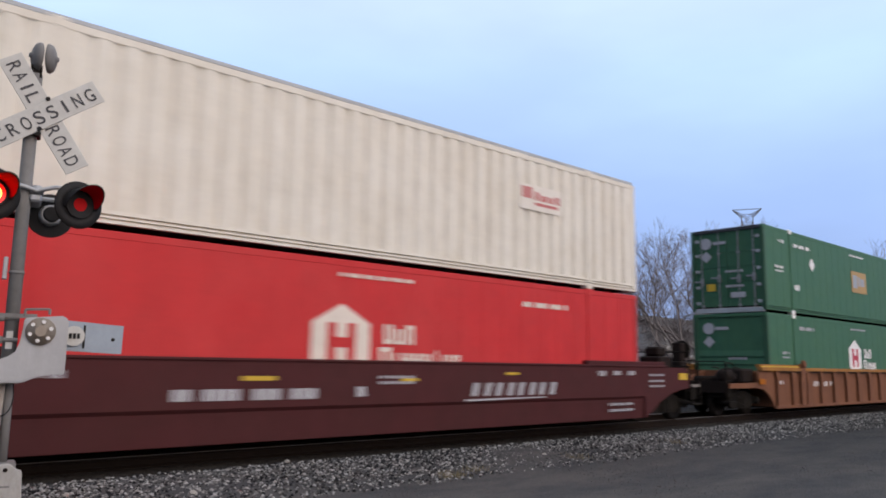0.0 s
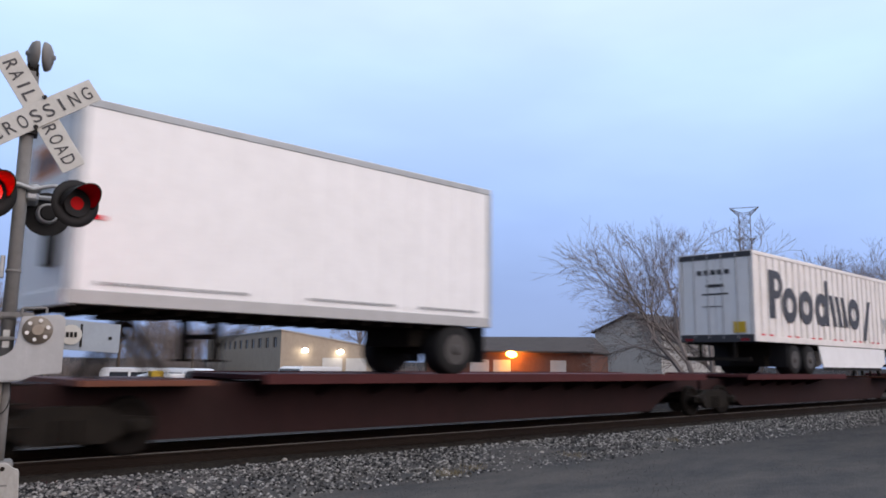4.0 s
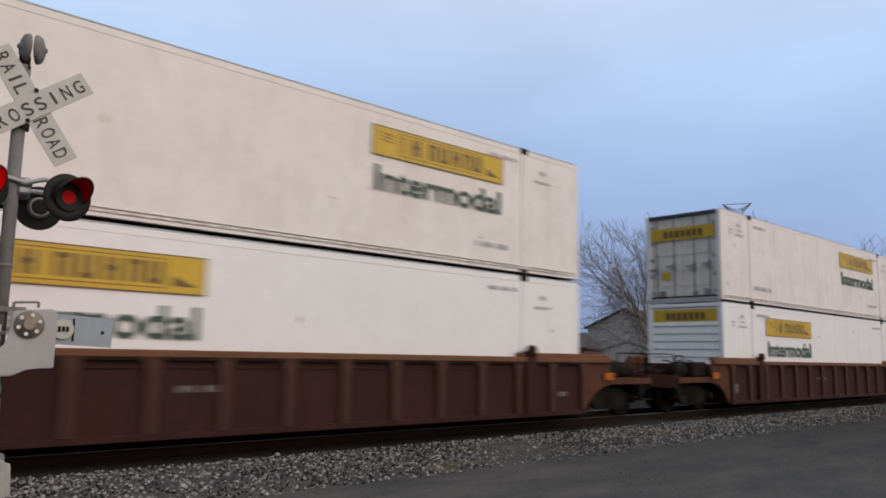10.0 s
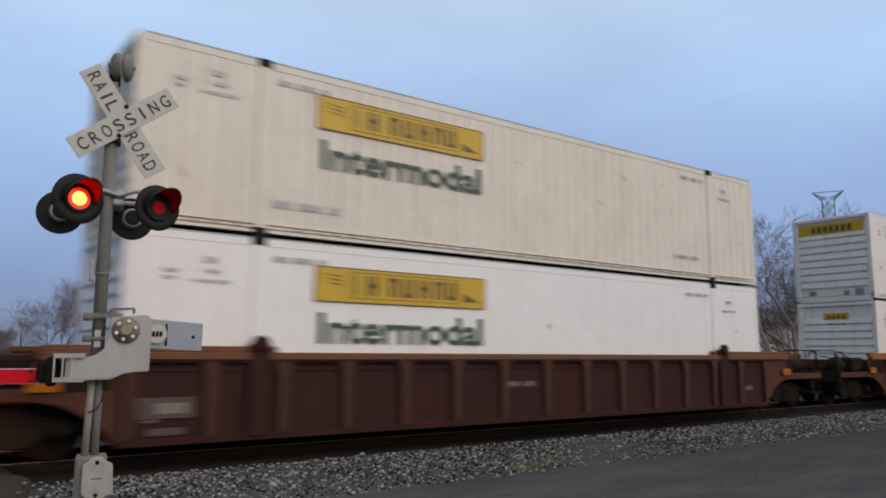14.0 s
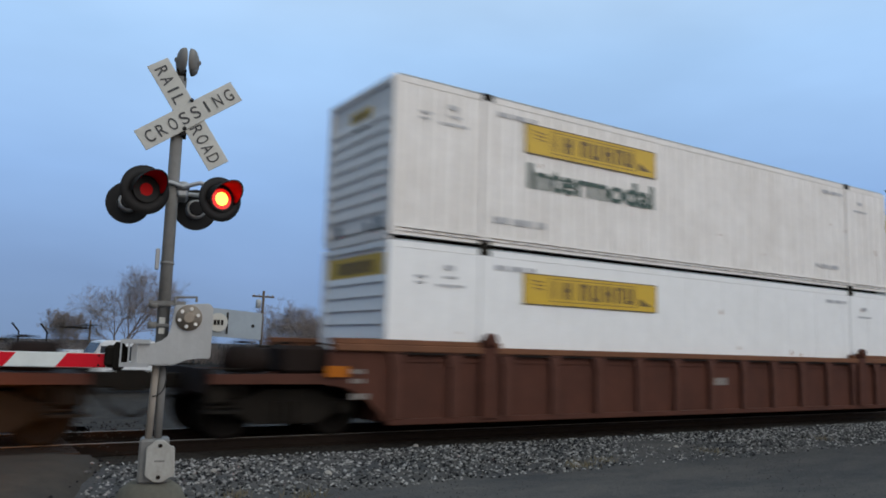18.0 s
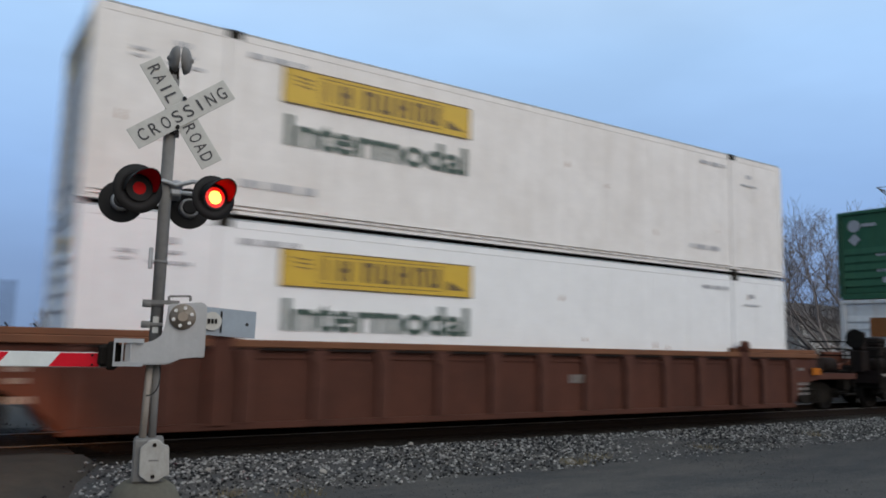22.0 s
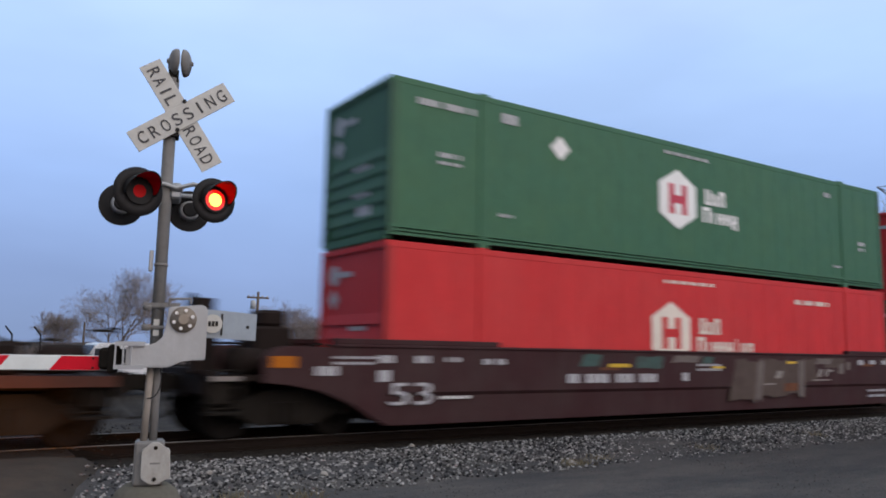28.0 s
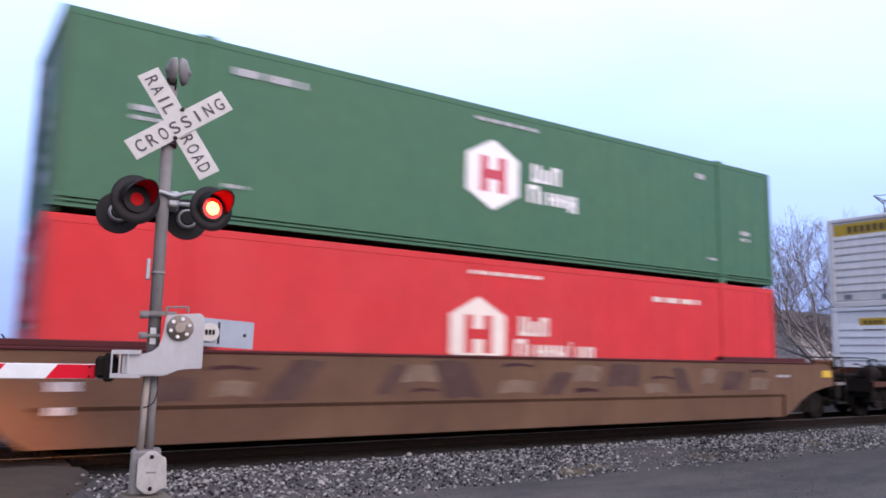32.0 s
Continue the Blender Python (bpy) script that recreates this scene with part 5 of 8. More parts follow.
def doors(tr, base, top, paint):
    bm = bmesh.new()
    box(bm, 0.0, 0.05, -HALF + 0.13, -0.01, base + 0.22, top - 0.2, 0.008)
    d = part("door", bm, paint, tr)
    again(d, tr, pose(0, HALF - 0.12, 0))
    for y in (-0.75, -0.25, 0.25, 0.75):
        bm = bmesh.new()
        rod(bm, (-0.02, y, base + 0.1), (-0.02, y, top - 0.1), 0.015, 6)
        part("lock_rod", bm, GREYPAINT, tr)
    bm = bmesh.new()
    box(bm, 0.0, 0.08, -1.1, 1.1, base - 0.62, base - 0.5)
    for y in (-0.6, 0.6):
        box(bm, 0.0, 0.08, y - 0.05, y + 0.05, base - 0.5, base)
    part("underride_bar", bm, STEEL, tr)
    for y in (-1.05, -0.9, 0.9, 1.05):
        bm = bmesh.new()
        lathe(bm, [(0, 0.05), (0.03, 0.05)], (-0.02, y, base + 0.06), (-1, 0, 0), 10)
        part("tail_lamp", bm, HOODRED, tr)


def running_gear(tr, xs, base, deck=1.18, r=0.5, flap=-1):
    bm = bmesh.new()
    box(bm, min(xs) - 0.8, max(xs) + 0.9, -0.75, 0.75, base - 0.42, base - 0.08)
    if len(xs) > 1:
        box(bm, min(xs) - 0.9, max(xs) + 0.5, -0.62, 0.62, deck + 0.25, base - 0.42)
    for x in xs if len(xs) == 1 else ():
        for y in (-0.55, 0.55):
            box(bm, x - 0.45, x - 0.33, y - 0.06, y + 0.06, deck + r - 0.1, base - 0.42)
            box(bm, x + 0.33, x + 0.45, y - 0.06, y + 0.06, deck + r - 0.1, base - 0.42)
            box(bm, x - 0.5, x + 0.5, y - 0.05, y + 0.05, deck + r - 0.04, deck + r + 0.12)
    for x in xs:
        rod(bm, (x, -0.9, deck + r), (x, 0.9, deck + r), 0.07, 8)
    part("bogie", bm, STEEL, tr)
    for x in xs:
        for y in (-1.0, 1.0):
            w = road_wheel(tr, x, y, r)
            w.matrix_basis = pose(x, y, deck + r)
    for y in (-1.0, 1.0):
        bm = bmesh.new()
        back = min(xs) - 0.75 if flap < 0 else max(xs) + 0.72
        box(bm, back, back + 0.03, y - 0.3, y + 0.3, deck + 0.25, base)
        part("mud_flap", bm, RUBBER, tr)


def repeat(name, xs, width, proud, z0, z1, material, parent):
    bm = bmesh.new()
    box(bm, 0, width, -HALF - proud - 0.006, -HALF - proud, z0, z1)
    first = part(name, bm, material, parent)
    first.matrix_basis = pose(xs[0], 0, 0)
    for x in xs[1:]:
        again(first, parent, pose(x, 0, 0))


def landing_gear(tr, x, base):
    for y in (-0.6, 0.6):
        bm = bmesh.new()
        box(bm, x - 0.07, x + 0.07, y - 0.07, y + 0.07, base - 0.75, base)
        box(bm, x - 0.15, x + 0.15, y - 0.12, y + 0.12, base - 0.78, base - 0.74)
        rod(bm, (x, y, base - 0.6), (x + 0.7, y, base), 0.025, 6)
        part("landing_leg", bm, STEEL, tr)
    bm = bmesh.new()
    box(bm, x - 0.04, x + 0.04, -0.6, 0.6, base - 0.4, base - 0.32)
    part("leg_brace", bm, STEEL, tr)


def skirt(tr, x0, x1, base, low, paint, curved=False):
    bm = bmesh.new()
    tail = [(x1 - 3.4, low + 0.06), (x1 - 2.2, low + 0.14), (x1 - 1.2, low + 0.28), (x1 - 0.5, low + 0.46), (x1 - 0.12, base - 0.2)] if curved else [(x1 - 0.5, low + 0.06), (x1, low + 0.25)]
    slab(bm, [(x0, base), (x0 + 0.35, low + 0.06)] + tail + [(x1, base)], -HALF + 0.03, -HALF + 0.06)
    near = part("side_skirt", bm, paint, tr, "pale side skirt")
    again(near, tr, pose(0, 2 * HALF - 0.09, 0))
    bm = bmesh.new()
    box(bm, x0 + 0.34, tail[0][0], -HALF + 0.035, -HALF + 0.055, low - 0.05, low + 0.06)
    part("skirt_edge", bm, RUBBER, tr)


def ring(bm, cx, cz, rx, rz, hole, y0, y1, n=28):
    outer = [(cx + rx * math.cos(k * math.tau / n), cz + rz * math.sin(k * math.tau / n)) for k in range(n)]
    inner = [(cx + rx * hole * math.cos(k * math.tau / n), cz + rz * hole * math.sin(k * math.tau / n)) for k in range(n)]
    o = [bm.verts.new((u, y0, v)) for u, v in outer]
    i = [bm.verts.new((u, y0, v)) for u, v in inner]
    o2 = [bm.verts.new((u, y1, v)) for u, v in outer]
    i2 = [bm.verts.new((u, y1, v)) for u, v in inner]
    for k in range(n):
        j = (k + 1) % n
        for q in ((o[k], o[j], i[j], i[k]), (o2[j], o2[k], i2[k], i2[j]), (o[j], o[k], o2[k], o2[j]), (i[k], i[j], i2[j], i2[k])):
            bm.faces.new(q)


def spine_car(along, length, truck_front, front, rear, decks, hitch, rear_truck):
    car = thing("flat_car", pose(along, TRACK, 0), "dark red spine flat car carrying highway trailers", "railcar", "articulated flat cars")
    MOVERS.append((car, along, 0.0))
    bm = bmesh.new()
    slab(bm, [(0.0, 0.72), (0.0, 1.04), (length, 1.04), (length, 0.72), (length - 1.6, 0.66), (length - 2.6, 0.17), (2.6, 0.17), (1.6, 0.66)], -0.5, 0.5)
    part("centre_sill", bm, SILL, car)
    for a, b in decks:
        bm = bmesh.new()
        box(bm, a, b, -1.38, 1.38, 1.1, 1.175)
        for y in (-1.42, 1.38):
            box(bm, a, b, y, y + 0.04, 1.03, 1.2, 0.006)
        part("deck", bm, MAROON, car)
        bm = bmesh.new()
        slab(bm, [(-1.37, 1.09), (-0.42, 0.75), (-0.42, 1.09)], 0.0, 0.05, "x")
        bracket = part("deck_bracket", bm, SILL, car)
        bracket.matrix_basis = pose(a + 0.4, 0, 0)
        for k in range(int((b - a) / 1.2)):
            if k:
                again(bracket, car, pose(a + 0.4 + 1.2 * k, 0, 0))
            again(bracket, car, pose(a + 0.45 + 1.2 * k, 0, 0, 0, 0, 180))
    for x, h, way in hitch:
        bm = bmesh.new()
        for y in (-0.35, 0.35):
            rod(bm, (x - 0.55 * way, y, 1.05), (x, y * 0.7, h - 0.08), 0.06, 8)
            rod(bm, (x + 0.65 * way, y, 1.05), (x, y * 0.7, h - 0.08), 0.05, 8)
        box(bm, x - 0.35, x + 0.35, -0.5, 0.5, h - 0.08, h - 0.01, 0.02)
        box(bm, x - 0.3, x + 0.3, -0.55, 0.55, 1.04, 1.1)
        part("trailer_hitch", bm, STEEL, car)
        bm = bmesh.new()
        slab(bm, [(x - 1.0, 1.1), (x + 1.0, 1.1), (x + 1.0, 1.02), (x - 1.0, 1.02)], -1.3, 1.3)
        part("walkway", bm, OXIDE, car)
    for x, way, kind in ((0.0, -1, front), (length, 1, rear)):
        if kind == "coupler":
            bm = bmesh.new()
            reach = x + way * (0.25 if way < 0 else 0.5)
            box(bm, min(x, reach), max(x, reach), -1.2, 1.2, 0.8, 1.05)
            part("end_sill", bm, MAROON, car)
            end_gear(car, x, way, True)
    if truck_front:
        truck(car, truck_front, along)
    if rear_truck:
        truck(car, rear_truck, along)
    if rear == "coupler":
        stand(car, length + 0.33, 1, False)
    return car


# ---------------------------------------------------------------- the consist


def maroon_marks(car, y):
    stencil("number_stencil", [(3.9, 0.82, 1.1, 0.17), (5.2, 0.82, 1.2, 0.17), (7.2, 0.84, 0.22, 0.17), (7.7, 1.15, 0.8, 0.05), (7.7, 1.05, 0.8, 0.05)], PALEINK, car, y)
    stencil("data_stencil", [(14.2, 1.2, 0.3, 0.12), (14.8, 1.22, 0.3, 0.1), (15.4, 1.22, 0.3, 0.1), (14.6, 0.5, 1.0, 0.06), (14.6, 0.36, 1.0, 0.06), (16.3, 1.2, 0.7, 0.05), (16.3, 1.05, 0.7, 0.05), (16.3, 0.92, 0.7, 0.05)], PALEINK, car, y)
    stencil("data_stencil", [(-1.3, 0.98, 0.4, 0.14), (-1.0, 1.24, 0.9, 0.04), (-1.0, 1.15, 0.7, 0.04), (-0.2, 0.88, 0.26, 0.18), (-0.2, 1.18, 0.3, 0.12), (0.5, 1.18, 0.3, 0.12), (1.1, 1.2, 0.3, 0.08), (1.9, 1.16, 0.5, 0.1)], PALEINK, car, y)
    for x, z, w, h in ((5.0, 1.12, 0.6, 0.07), (8.2, 1.1, 0.4, 0.05), (11.0, 1.22, 0.4, 0.05)):
        bm = bmesh.new()
        box(bm, x, x + w, y - 0.006, y, z, z + h)
        part("reflector", bm, YELLOW, car)


def wide_emblem(car, y):
    bm = bmesh.new()
    for k in range(4):
        x = 10.0 + k * 0.68
        for u, w in ((0.0, 0.15), (0.36, 0.15)):
            slab(bm, [(x + u, 0.80), (x + u + w, 0.80), (x + u + w + 0.08, 1.06), (x + u + 0.08, 1.06)], y - 0.006, y)
    slab(bm, [(9.85, 0.70), (12.3, 0.74), (12.3, 0.76), (9.85, 0.74)], y - 0.006, y)
    part("emblem_stencil", bm, PALEINK, car)


def build_train():
    jb_flat = container_template("flat", WHITE_A, "louvre")
    jb_clean = container_template("flat", WHITE_B, "louvre")
    jb_fine = container_template("fine", WHITE_C, "louvre")
    jb_ribbed = container_template("fine", WHITE_A, "louvre")
    jb_door = container_template("flat", WHITE_A, "door", endpaint=WHITE_C)
    green = container_template("hub", GREEN, "louvre", casting=GREEN, corner=DARKGREEN)
    green_old = container_template("hub", GREEN, "louvre", casting=WHITEINK, corner=DARKGREEN)
    red = container_template("hub", RED, "louvre", casting=RED, corner=DARKRED)
    green_emp = container_template("hub", GREEN, "door", casting=WHITEINK, endpaint=GREEN, corner=DARKGREEN)
    cream = container_template("corr", CREAM, "louvre", casting=CREAM)
    slats = container_template("panel", STAINED, "louvre", casting=STAINED)
    LOW, UP = 0.36, 3.26

    def box_on(tpl, along, level, label, group):
        z = LOW if level == 0 else UP
        c = copy_thing(tpl, pose(along, TRACK, z))
        tagged(c, label, "container", group)
        MOVERS.append((c, along, z))
        return c

    W_, H_ = "white stacked containers", "red and green stacked containers"
    # 0: cream ribbed over red, maroon well
    def m0(car, y):
        maroon_marks(car, y)
        wide_emblem(car, y)
    well_car(0.88, "maroon", "artic", "coupler", label="maroon well car with white stencils and a pale emblem", brake="rear", marks=m0, group="well cars")
    c = box_on(cream, 0.88, 1, "cream ribbed container with a small red emblem, on top", H_)
    plate("emblem_panel", 11.65, 13.1, 1.62, 2.2, WHITE_C, c)
    bm = bmesh.new()
    y = -HALF - 0.0185
    for u, w, z, h in ((11.72, 0.34, 1.88, 0.26), (12.15, 0.14, 1.86, 0.2), (12.36, 0.2, 1.86, 0.14), (12.62, 0.18, 1.86, 0.14), (12.86, 0.16, 1.86, 0.18), (12.15, 0.8, 1.74, 0.07)):
        box(bm, u, u + w, y - 0.004, y, z, z + h)
    tagged(part("emblem_stencil", bm, FADEDRED, c), kind="stuff")
    c = box_on(red, 0.88, 0, "red container with a white hexagon emblem, in the well", H_)
    hex_marks(c, 6.97, CH - 1.48, RED, True, dots=False)
    # 1: green over green, orange-brown well
    def m1(car, y):
        stencil("number_stencil", [(3.0, 0.86, 0.7, 0.16), (3.9, 0.86, 1.0, 0.16)], WHITEINK, car, y + 0.05)
        bm = bmesh.new()
        for k in range(3):
            box(bm, 10.4 + k * 0.52, 10.82 + k * 0.52, y + 0.044, y + 0.05, 0.84, 1.0)
        part("emblem_stencil", bm, WHITEINK, car)
        stencil("data_stencil", [(14.5, 0.8, 0.4, 0.1), (15.2, 0.75, 0.25, 0.25), (0.3, 0.95, 0.4, 0.1), (1.2, 0.95, 0.4, 0.1)], WHITEINK, car, y + 0.05)
    well_car(24.42, "rust", "coupler", "coupler", label="rusty orange-brown ribbed well car", marks=m1, group="well cars")
    c = box_on(green_emp, 24.42, 1, "dark green container with a faded tan sign, on top", H_)
    plate("sign_panel", 7.4, 8.94, 1.17, 2.0, EMPTAN, c, label="faded tan-yellow sign with pale marks")
    bm = bmesh.new()
    y = -HALF - 0.0185
    for u, w, z, h in ((7.55, 0.42, 1.35, 0.5), (8.1, 0.16, 1.45, 0.35), (8.35, 0.35, 1.45, 0.3)):
        box(bm, u, u + w, y - 0.004, y, z, z + h)
    part("sign_stencil", bm, BLUEGREY, c)
    stencil("stencil", [(2.25, CH - 0.55, 1.3, 0.12), (7.3, CH - 0.32, 1.5, 0.07), (1.1, CH - 0.5, 0.4, 0.1), (0.75, 1.5, 0.6, 0.09), (0.75, 1.38, 0.6, 0.06), (2.2, 0.85, 0.4, 0.18), (13.3, CH - 0.5, 0.25, 0.1), (14.9, 1.2, 0.35, 0.1)], WHITEINK, c)
    bm = bmesh.new()
    lathe(bm, [(0, 0.24), (0.006, 0.24)], (3.71, -HALF - 0.012, CH - 1.03), (0, -1, 0), 4)
    part("diamond_placard", bm, WHITEINK, c)
    end_marks(c)
    c = box_on(green_old, 24.42, 0, "dark green container with a white hexagon emblem, in the well", H_)
    hex_marks(c, 7.3, CH - 1.36, REDINK)
    end_marks(c)
    # flat cars and trailers
    spine_car(45.0, 19.1, 1.2, "coupler", "artic", ((4.0, 18.0),), ((2.2, 2.1, 1),), 19.1)
    spine_car(64.3, 17.9, 0, "artic", "artic", ((1.2, 9.0),), ((15.3, 2.2, -1),), 17.95)
    spine_car(82.4, 19.0, 0, "artic", "coupler", ((1.2, 11.0),), ((15.6, 2.15, -1),), 17.6)
    tr = trailer(45.9, 8.4, 2.15, 5.1, WHITE_B, (0.6, 0.02, 0.006, 0.005), "short white box trailer with an orange nose sign", doors_lead=False)
    bm = bmesh.new()
    box(bm, 0.0, 0.06, -HALF + 0.1, HALF - 0.1, 2.35, 4.95)
    part("nose_wall", bm, WHITE_B, tr)
    bm = bmesh.new()
    box(bm, -0.012, 0.0, -0.7, 0.72, 4.1, 4.65)
    part("nose_sign", bm, ORANGE, tr)
    bm = bmesh.new()
    for k in range(6):
        box(bm, -0.02, -0.012, -0.6 + k * 0.21, -0.44 + k * 0.21, 4.22, 4.5)
    tagged(part("sign_stencil", bm, BROWNINK, tr), kind="stuff")
    bm = bmesh.new()
    box(bm, -0.012, 0.0, -0.1, 0.18, 3.9, 3.98)
    part("nose_lamp", bm, INK, tr)
    bm = bmesh.new()
    box(bm, -0.1, 0.0, -0.85, -0.45, 2.7, 3.25, 0.02)
    rod(bm, (-0.06, -0.6, 3.2), (-0.06, -0.95, 3.42), 0.05, 8)
    part("junction_box", bm, STEEL, tr)
    bm = bmesh.new()
    box(bm, -0.008, 0.0, -0.86, 0.88, 3.98, 4.78)
    part("sign_margin", bm, WHITEINK, tr)
    bm = bmesh.new()
    box(bm, 0.1, 0.45, -HALF - 0.02, -HALF - 0.012, 3.35, 3.42)
    part("reflector", bm, ARMRED, tr)
    stencil("stencil", [(0.4, 2.43, 2.4, 0.05), (3.9, 2.43, 1.9, 0.05), (6.4, 2.43, 1.6, 0.05)], RODGREY, tr)
    running_gear(tr, (7.45,), 2.15, flap=1)
    landing_gear(tr, 2.6, 2.15)
    # long trailer with charcoal letters
    tr = trailer(66.35, 15.8, 2.22, 5.14, WHITE_A, (0.5, 0.22, 0.05, 0.03), "long white ribbed trailer with big charcoal marks", True)
    doors(tr, 2.22, 5.18, WHITE_B)
    y = -HALF - 0.016
    for cx, cz, rx, rz in ((1.62, 4.13, 0.48, 0.47), (2.62, 3.5, 0.58, 0.6), (3.97, 3.5, 0.58, 0.6), (5.33, 3.5, 0.58, 0.6), (8.43, 3.5, 0.58, 0.6)):
        bm = bmesh.new()
        ring(bm, cx, cz, rx, rz, 0.44, y - 0.005, y - 0.001)
        part("painted_ring", bm, INK, tr, "big charcoal painted ring")
    for out in ([(1.1, 3.0), (1.5, 3.0), (1.5, 4.6), (1.1, 4.6)], [(5.68, 2.93), (5.94, 2.93), (5.94, 4.6), (5.68, 4.6)],
                [(6.05, 4.08), (6.35, 4.08), (6.7, 2.95), (6.4, 2.95)], [(6.6, 4.08), (6.9, 4.08), (7.25, 2.95), (6.95, 2.95)], [(7.15, 4.08), (7.45, 4.08), (7.8, 2.95), (7.5, 2.95)],
                [(9.95, 4.08), (10.25, 4.08), (9.6, 2.5), (9.28, 2.5)]):
        bm = bmesh.new()
        slab(bm, out, y - 0.004, y)
        part("painted_bar", bm, INK, tr, "big charcoal painted bar")
    words("lettering", "your way.", 0.62, DOORGREY, tr, pose(11.5, y, 3.08) @ SIDE, 3.4, bold=0.02)
    repeat("reflector", [0.4 + 1.95 * k + u for k in range(8) for u in (0, 0.62)], 0.28, 0.012, 2.42, 2.47, ARMRED, tr)
    bm = bmesh.new()
    for k in range(5):
        box(bm, -0.012, -0.002, -0.5 + k * 0.24, -0.34 + k * 0.24, 4.42, 4.58)
    box(bm, -0.012, -0.002, -0.3, 0.3, 4.0, 4.1)
    box(bm, -0.012, -0.002, -0.45, 0.45, 3.75, 3.8)
    box(bm, -0.012, -0.002, -0.2, 0.45, 3.35, 3.38)
    tagged(part("door_stencil", bm, INK, tr), kind="stuff")
    bm = bmesh.new()
    box(bm, -0.03, -0.004, -1.0, -0.6, 2.5, 2.85)
    part("placard", bm, YELLOW, tr)
    running_gear(tr, (2.95, 4.2), 2.2)
    skirt(tr, 4.95, 11.7, 2.2, 1.38, WHITE_B)
    landing_gear(tr, 12.6, 2.2)
    # silver trailer
    tr = trailer(84.68, 16.1, 2.13, 5.1, SILVER, (1.22, 0.012, 0.003, 0.003), "long silver-grey trailer with a brown and tan shield", True)
    doors(tr, 2.13, 5.1, DOORGREY)
    bm = bmesh.new()
    for z in (4.78, 4.66):
        box(bm, 0.12, 16.0, -HALF - 0.02, -HALF - 0.008, z, z + 0.05)
    box(bm, 0.0, 16.1, -HALF - 0.02, -HALF - 0.01, 2.15, 2.32)
    part("bright_strip", bm, WHITE_B, tr, "bright white moulding")
    repeat("reflector", [0.5 + 0.78 * k for k in range(20)], 0.3, 0.021, 2.25, 2.29, ARMRED, tr)
    shield = [(13.8, 4.1), (14.36, 4.24), (14.92, 4.1), (14.92, 3.5), (14.73, 3.28), (14.36, 3.08), (13.98, 3.28), (13.8, 3.5)]
    bm = bmesh.new()
    slab(bm, shield, -HALF - 0.016, -HALF - 0.01)
    part("shield_emblem", bm, EMPTAN, tr, "tan shield emblem")
    bm = bmesh.new()
    slab(bm, [(14.36 + (u - 14.36) * 0.86, 3.66 + (v - 3.66) * 0.88) for u, v in shield], -HALF - 0.021, -HALF - 0.0165)
    part("shield_field", bm, BROWNINK, tr)
    bm = bmesh.new()
    slab(bm, [(13.9, 3.98), (14.36, 3.9), (14.83, 4.0), (14.83, 3.86), (14.36, 3.74), (13.9, 3.84)], -HALF - 0.025, -HALF - 0.0215)
    for u in (13.98, 14.26, 14.54):
        box(bm, u, u + 0.18, -HALF - 0.025, -HALF - 0.0215, 3.36, 3.66)
    part("shield_trim", bm, EMPTAN, tr)
    bm = bmesh.new()
    box(bm, -0.03, -0.004, -1.0, -0.55, 2.75, 3.0)
    part("placard", bm, ORANGE, tr)
    stencil("stencil", [(15.0, 2.7, 0.3, 0.05), (15.0, 2.6, 0.3, 0.05), (15.0, 2.5, 0.3, 0.05)], PALEINK, tr)
    running_gear(tr, (3.45, 4.72), 2.13)
    skirt(tr, 5.15, 11.9, 2.13, 1.3, SILVER, True)
    landing_gear(tr, 12.9, 2.13)

    # white stacks in brown ribbed wells
    def brown_marks(x):
        def f(car, y):
            stencil("data_stencil", [(0.35, 0.5, 0.25, 0.28), (6.2 + x, 0.85, 0.8, 0.1), (15.2, 0.6, 0.3, 0.1)], STENCILGREY, car, y + 0.05)
            if x > 0.5:
                plate("data_board", -0.95, -0.1, 0.95, 1.3, SOOT, car, y + 0.03)
                plate("data_plate", 0.25, 1.05, 0.55, 0.84, BOARD, car, y + 0.02)
                stencil("data_stencil", [(0.35, 0.62, 0.6, 0.14)], STENCILGREY, car, y + 0.014)
                plate("data_plate", 0.4, 0.9, 0.32, 0.42, BOARD, car, y + 0.02)
        return f

    def art_marks(x):
        def f(car, y):
            stencil("data_stencil", [(-0.75, 1.0, 0.4, 0.07), (-0.75, 0.85, 0.4, 0.07), (-0.75, 0.6, 0.5, 0.09), (16.3, 1.05, 0.4, 0.07), (16.3, 0.7, 0.5, 0.06), (16.3, 0.58, 0.5, 0.06), (16.3, 0.46, 0.5, 0.06), (7.0 + x, 0.8, 0.5, 0.16)], STENCILGREY, car, y + 0.03)
        return f
    plan = (  # along, ends, upper template, lower template, upper sign, lower sign, lower text, lower end sign small
        (105.81, "coupler", "coupler", jb_door, jb_clean, 9.78, 2.98, True, True),
        (129.14, "coupler", "coupler", jb_door, jb_clean, 9.74, 2.92, True, False),
        (152.70, "coupler", "coupler", jb_fine, jb_clean, 2.95, 2.98, True, True),
        (175.80, "coupler", "coupler", jb_flat, jb_flat, 2.79, 2.85, True, True),
        (199.30, "coupler", "artic", jb_ribbed, jb_clean, 2.9, 2.9, False, False),
        (218.62, "artic", "artic", jb_flat, jb_clean, 2.92, 2.95, True, True),
        (238.30, "artic", "coupler", jb_flat, jb_clean, 2.80, 2.9, True, True),
    )
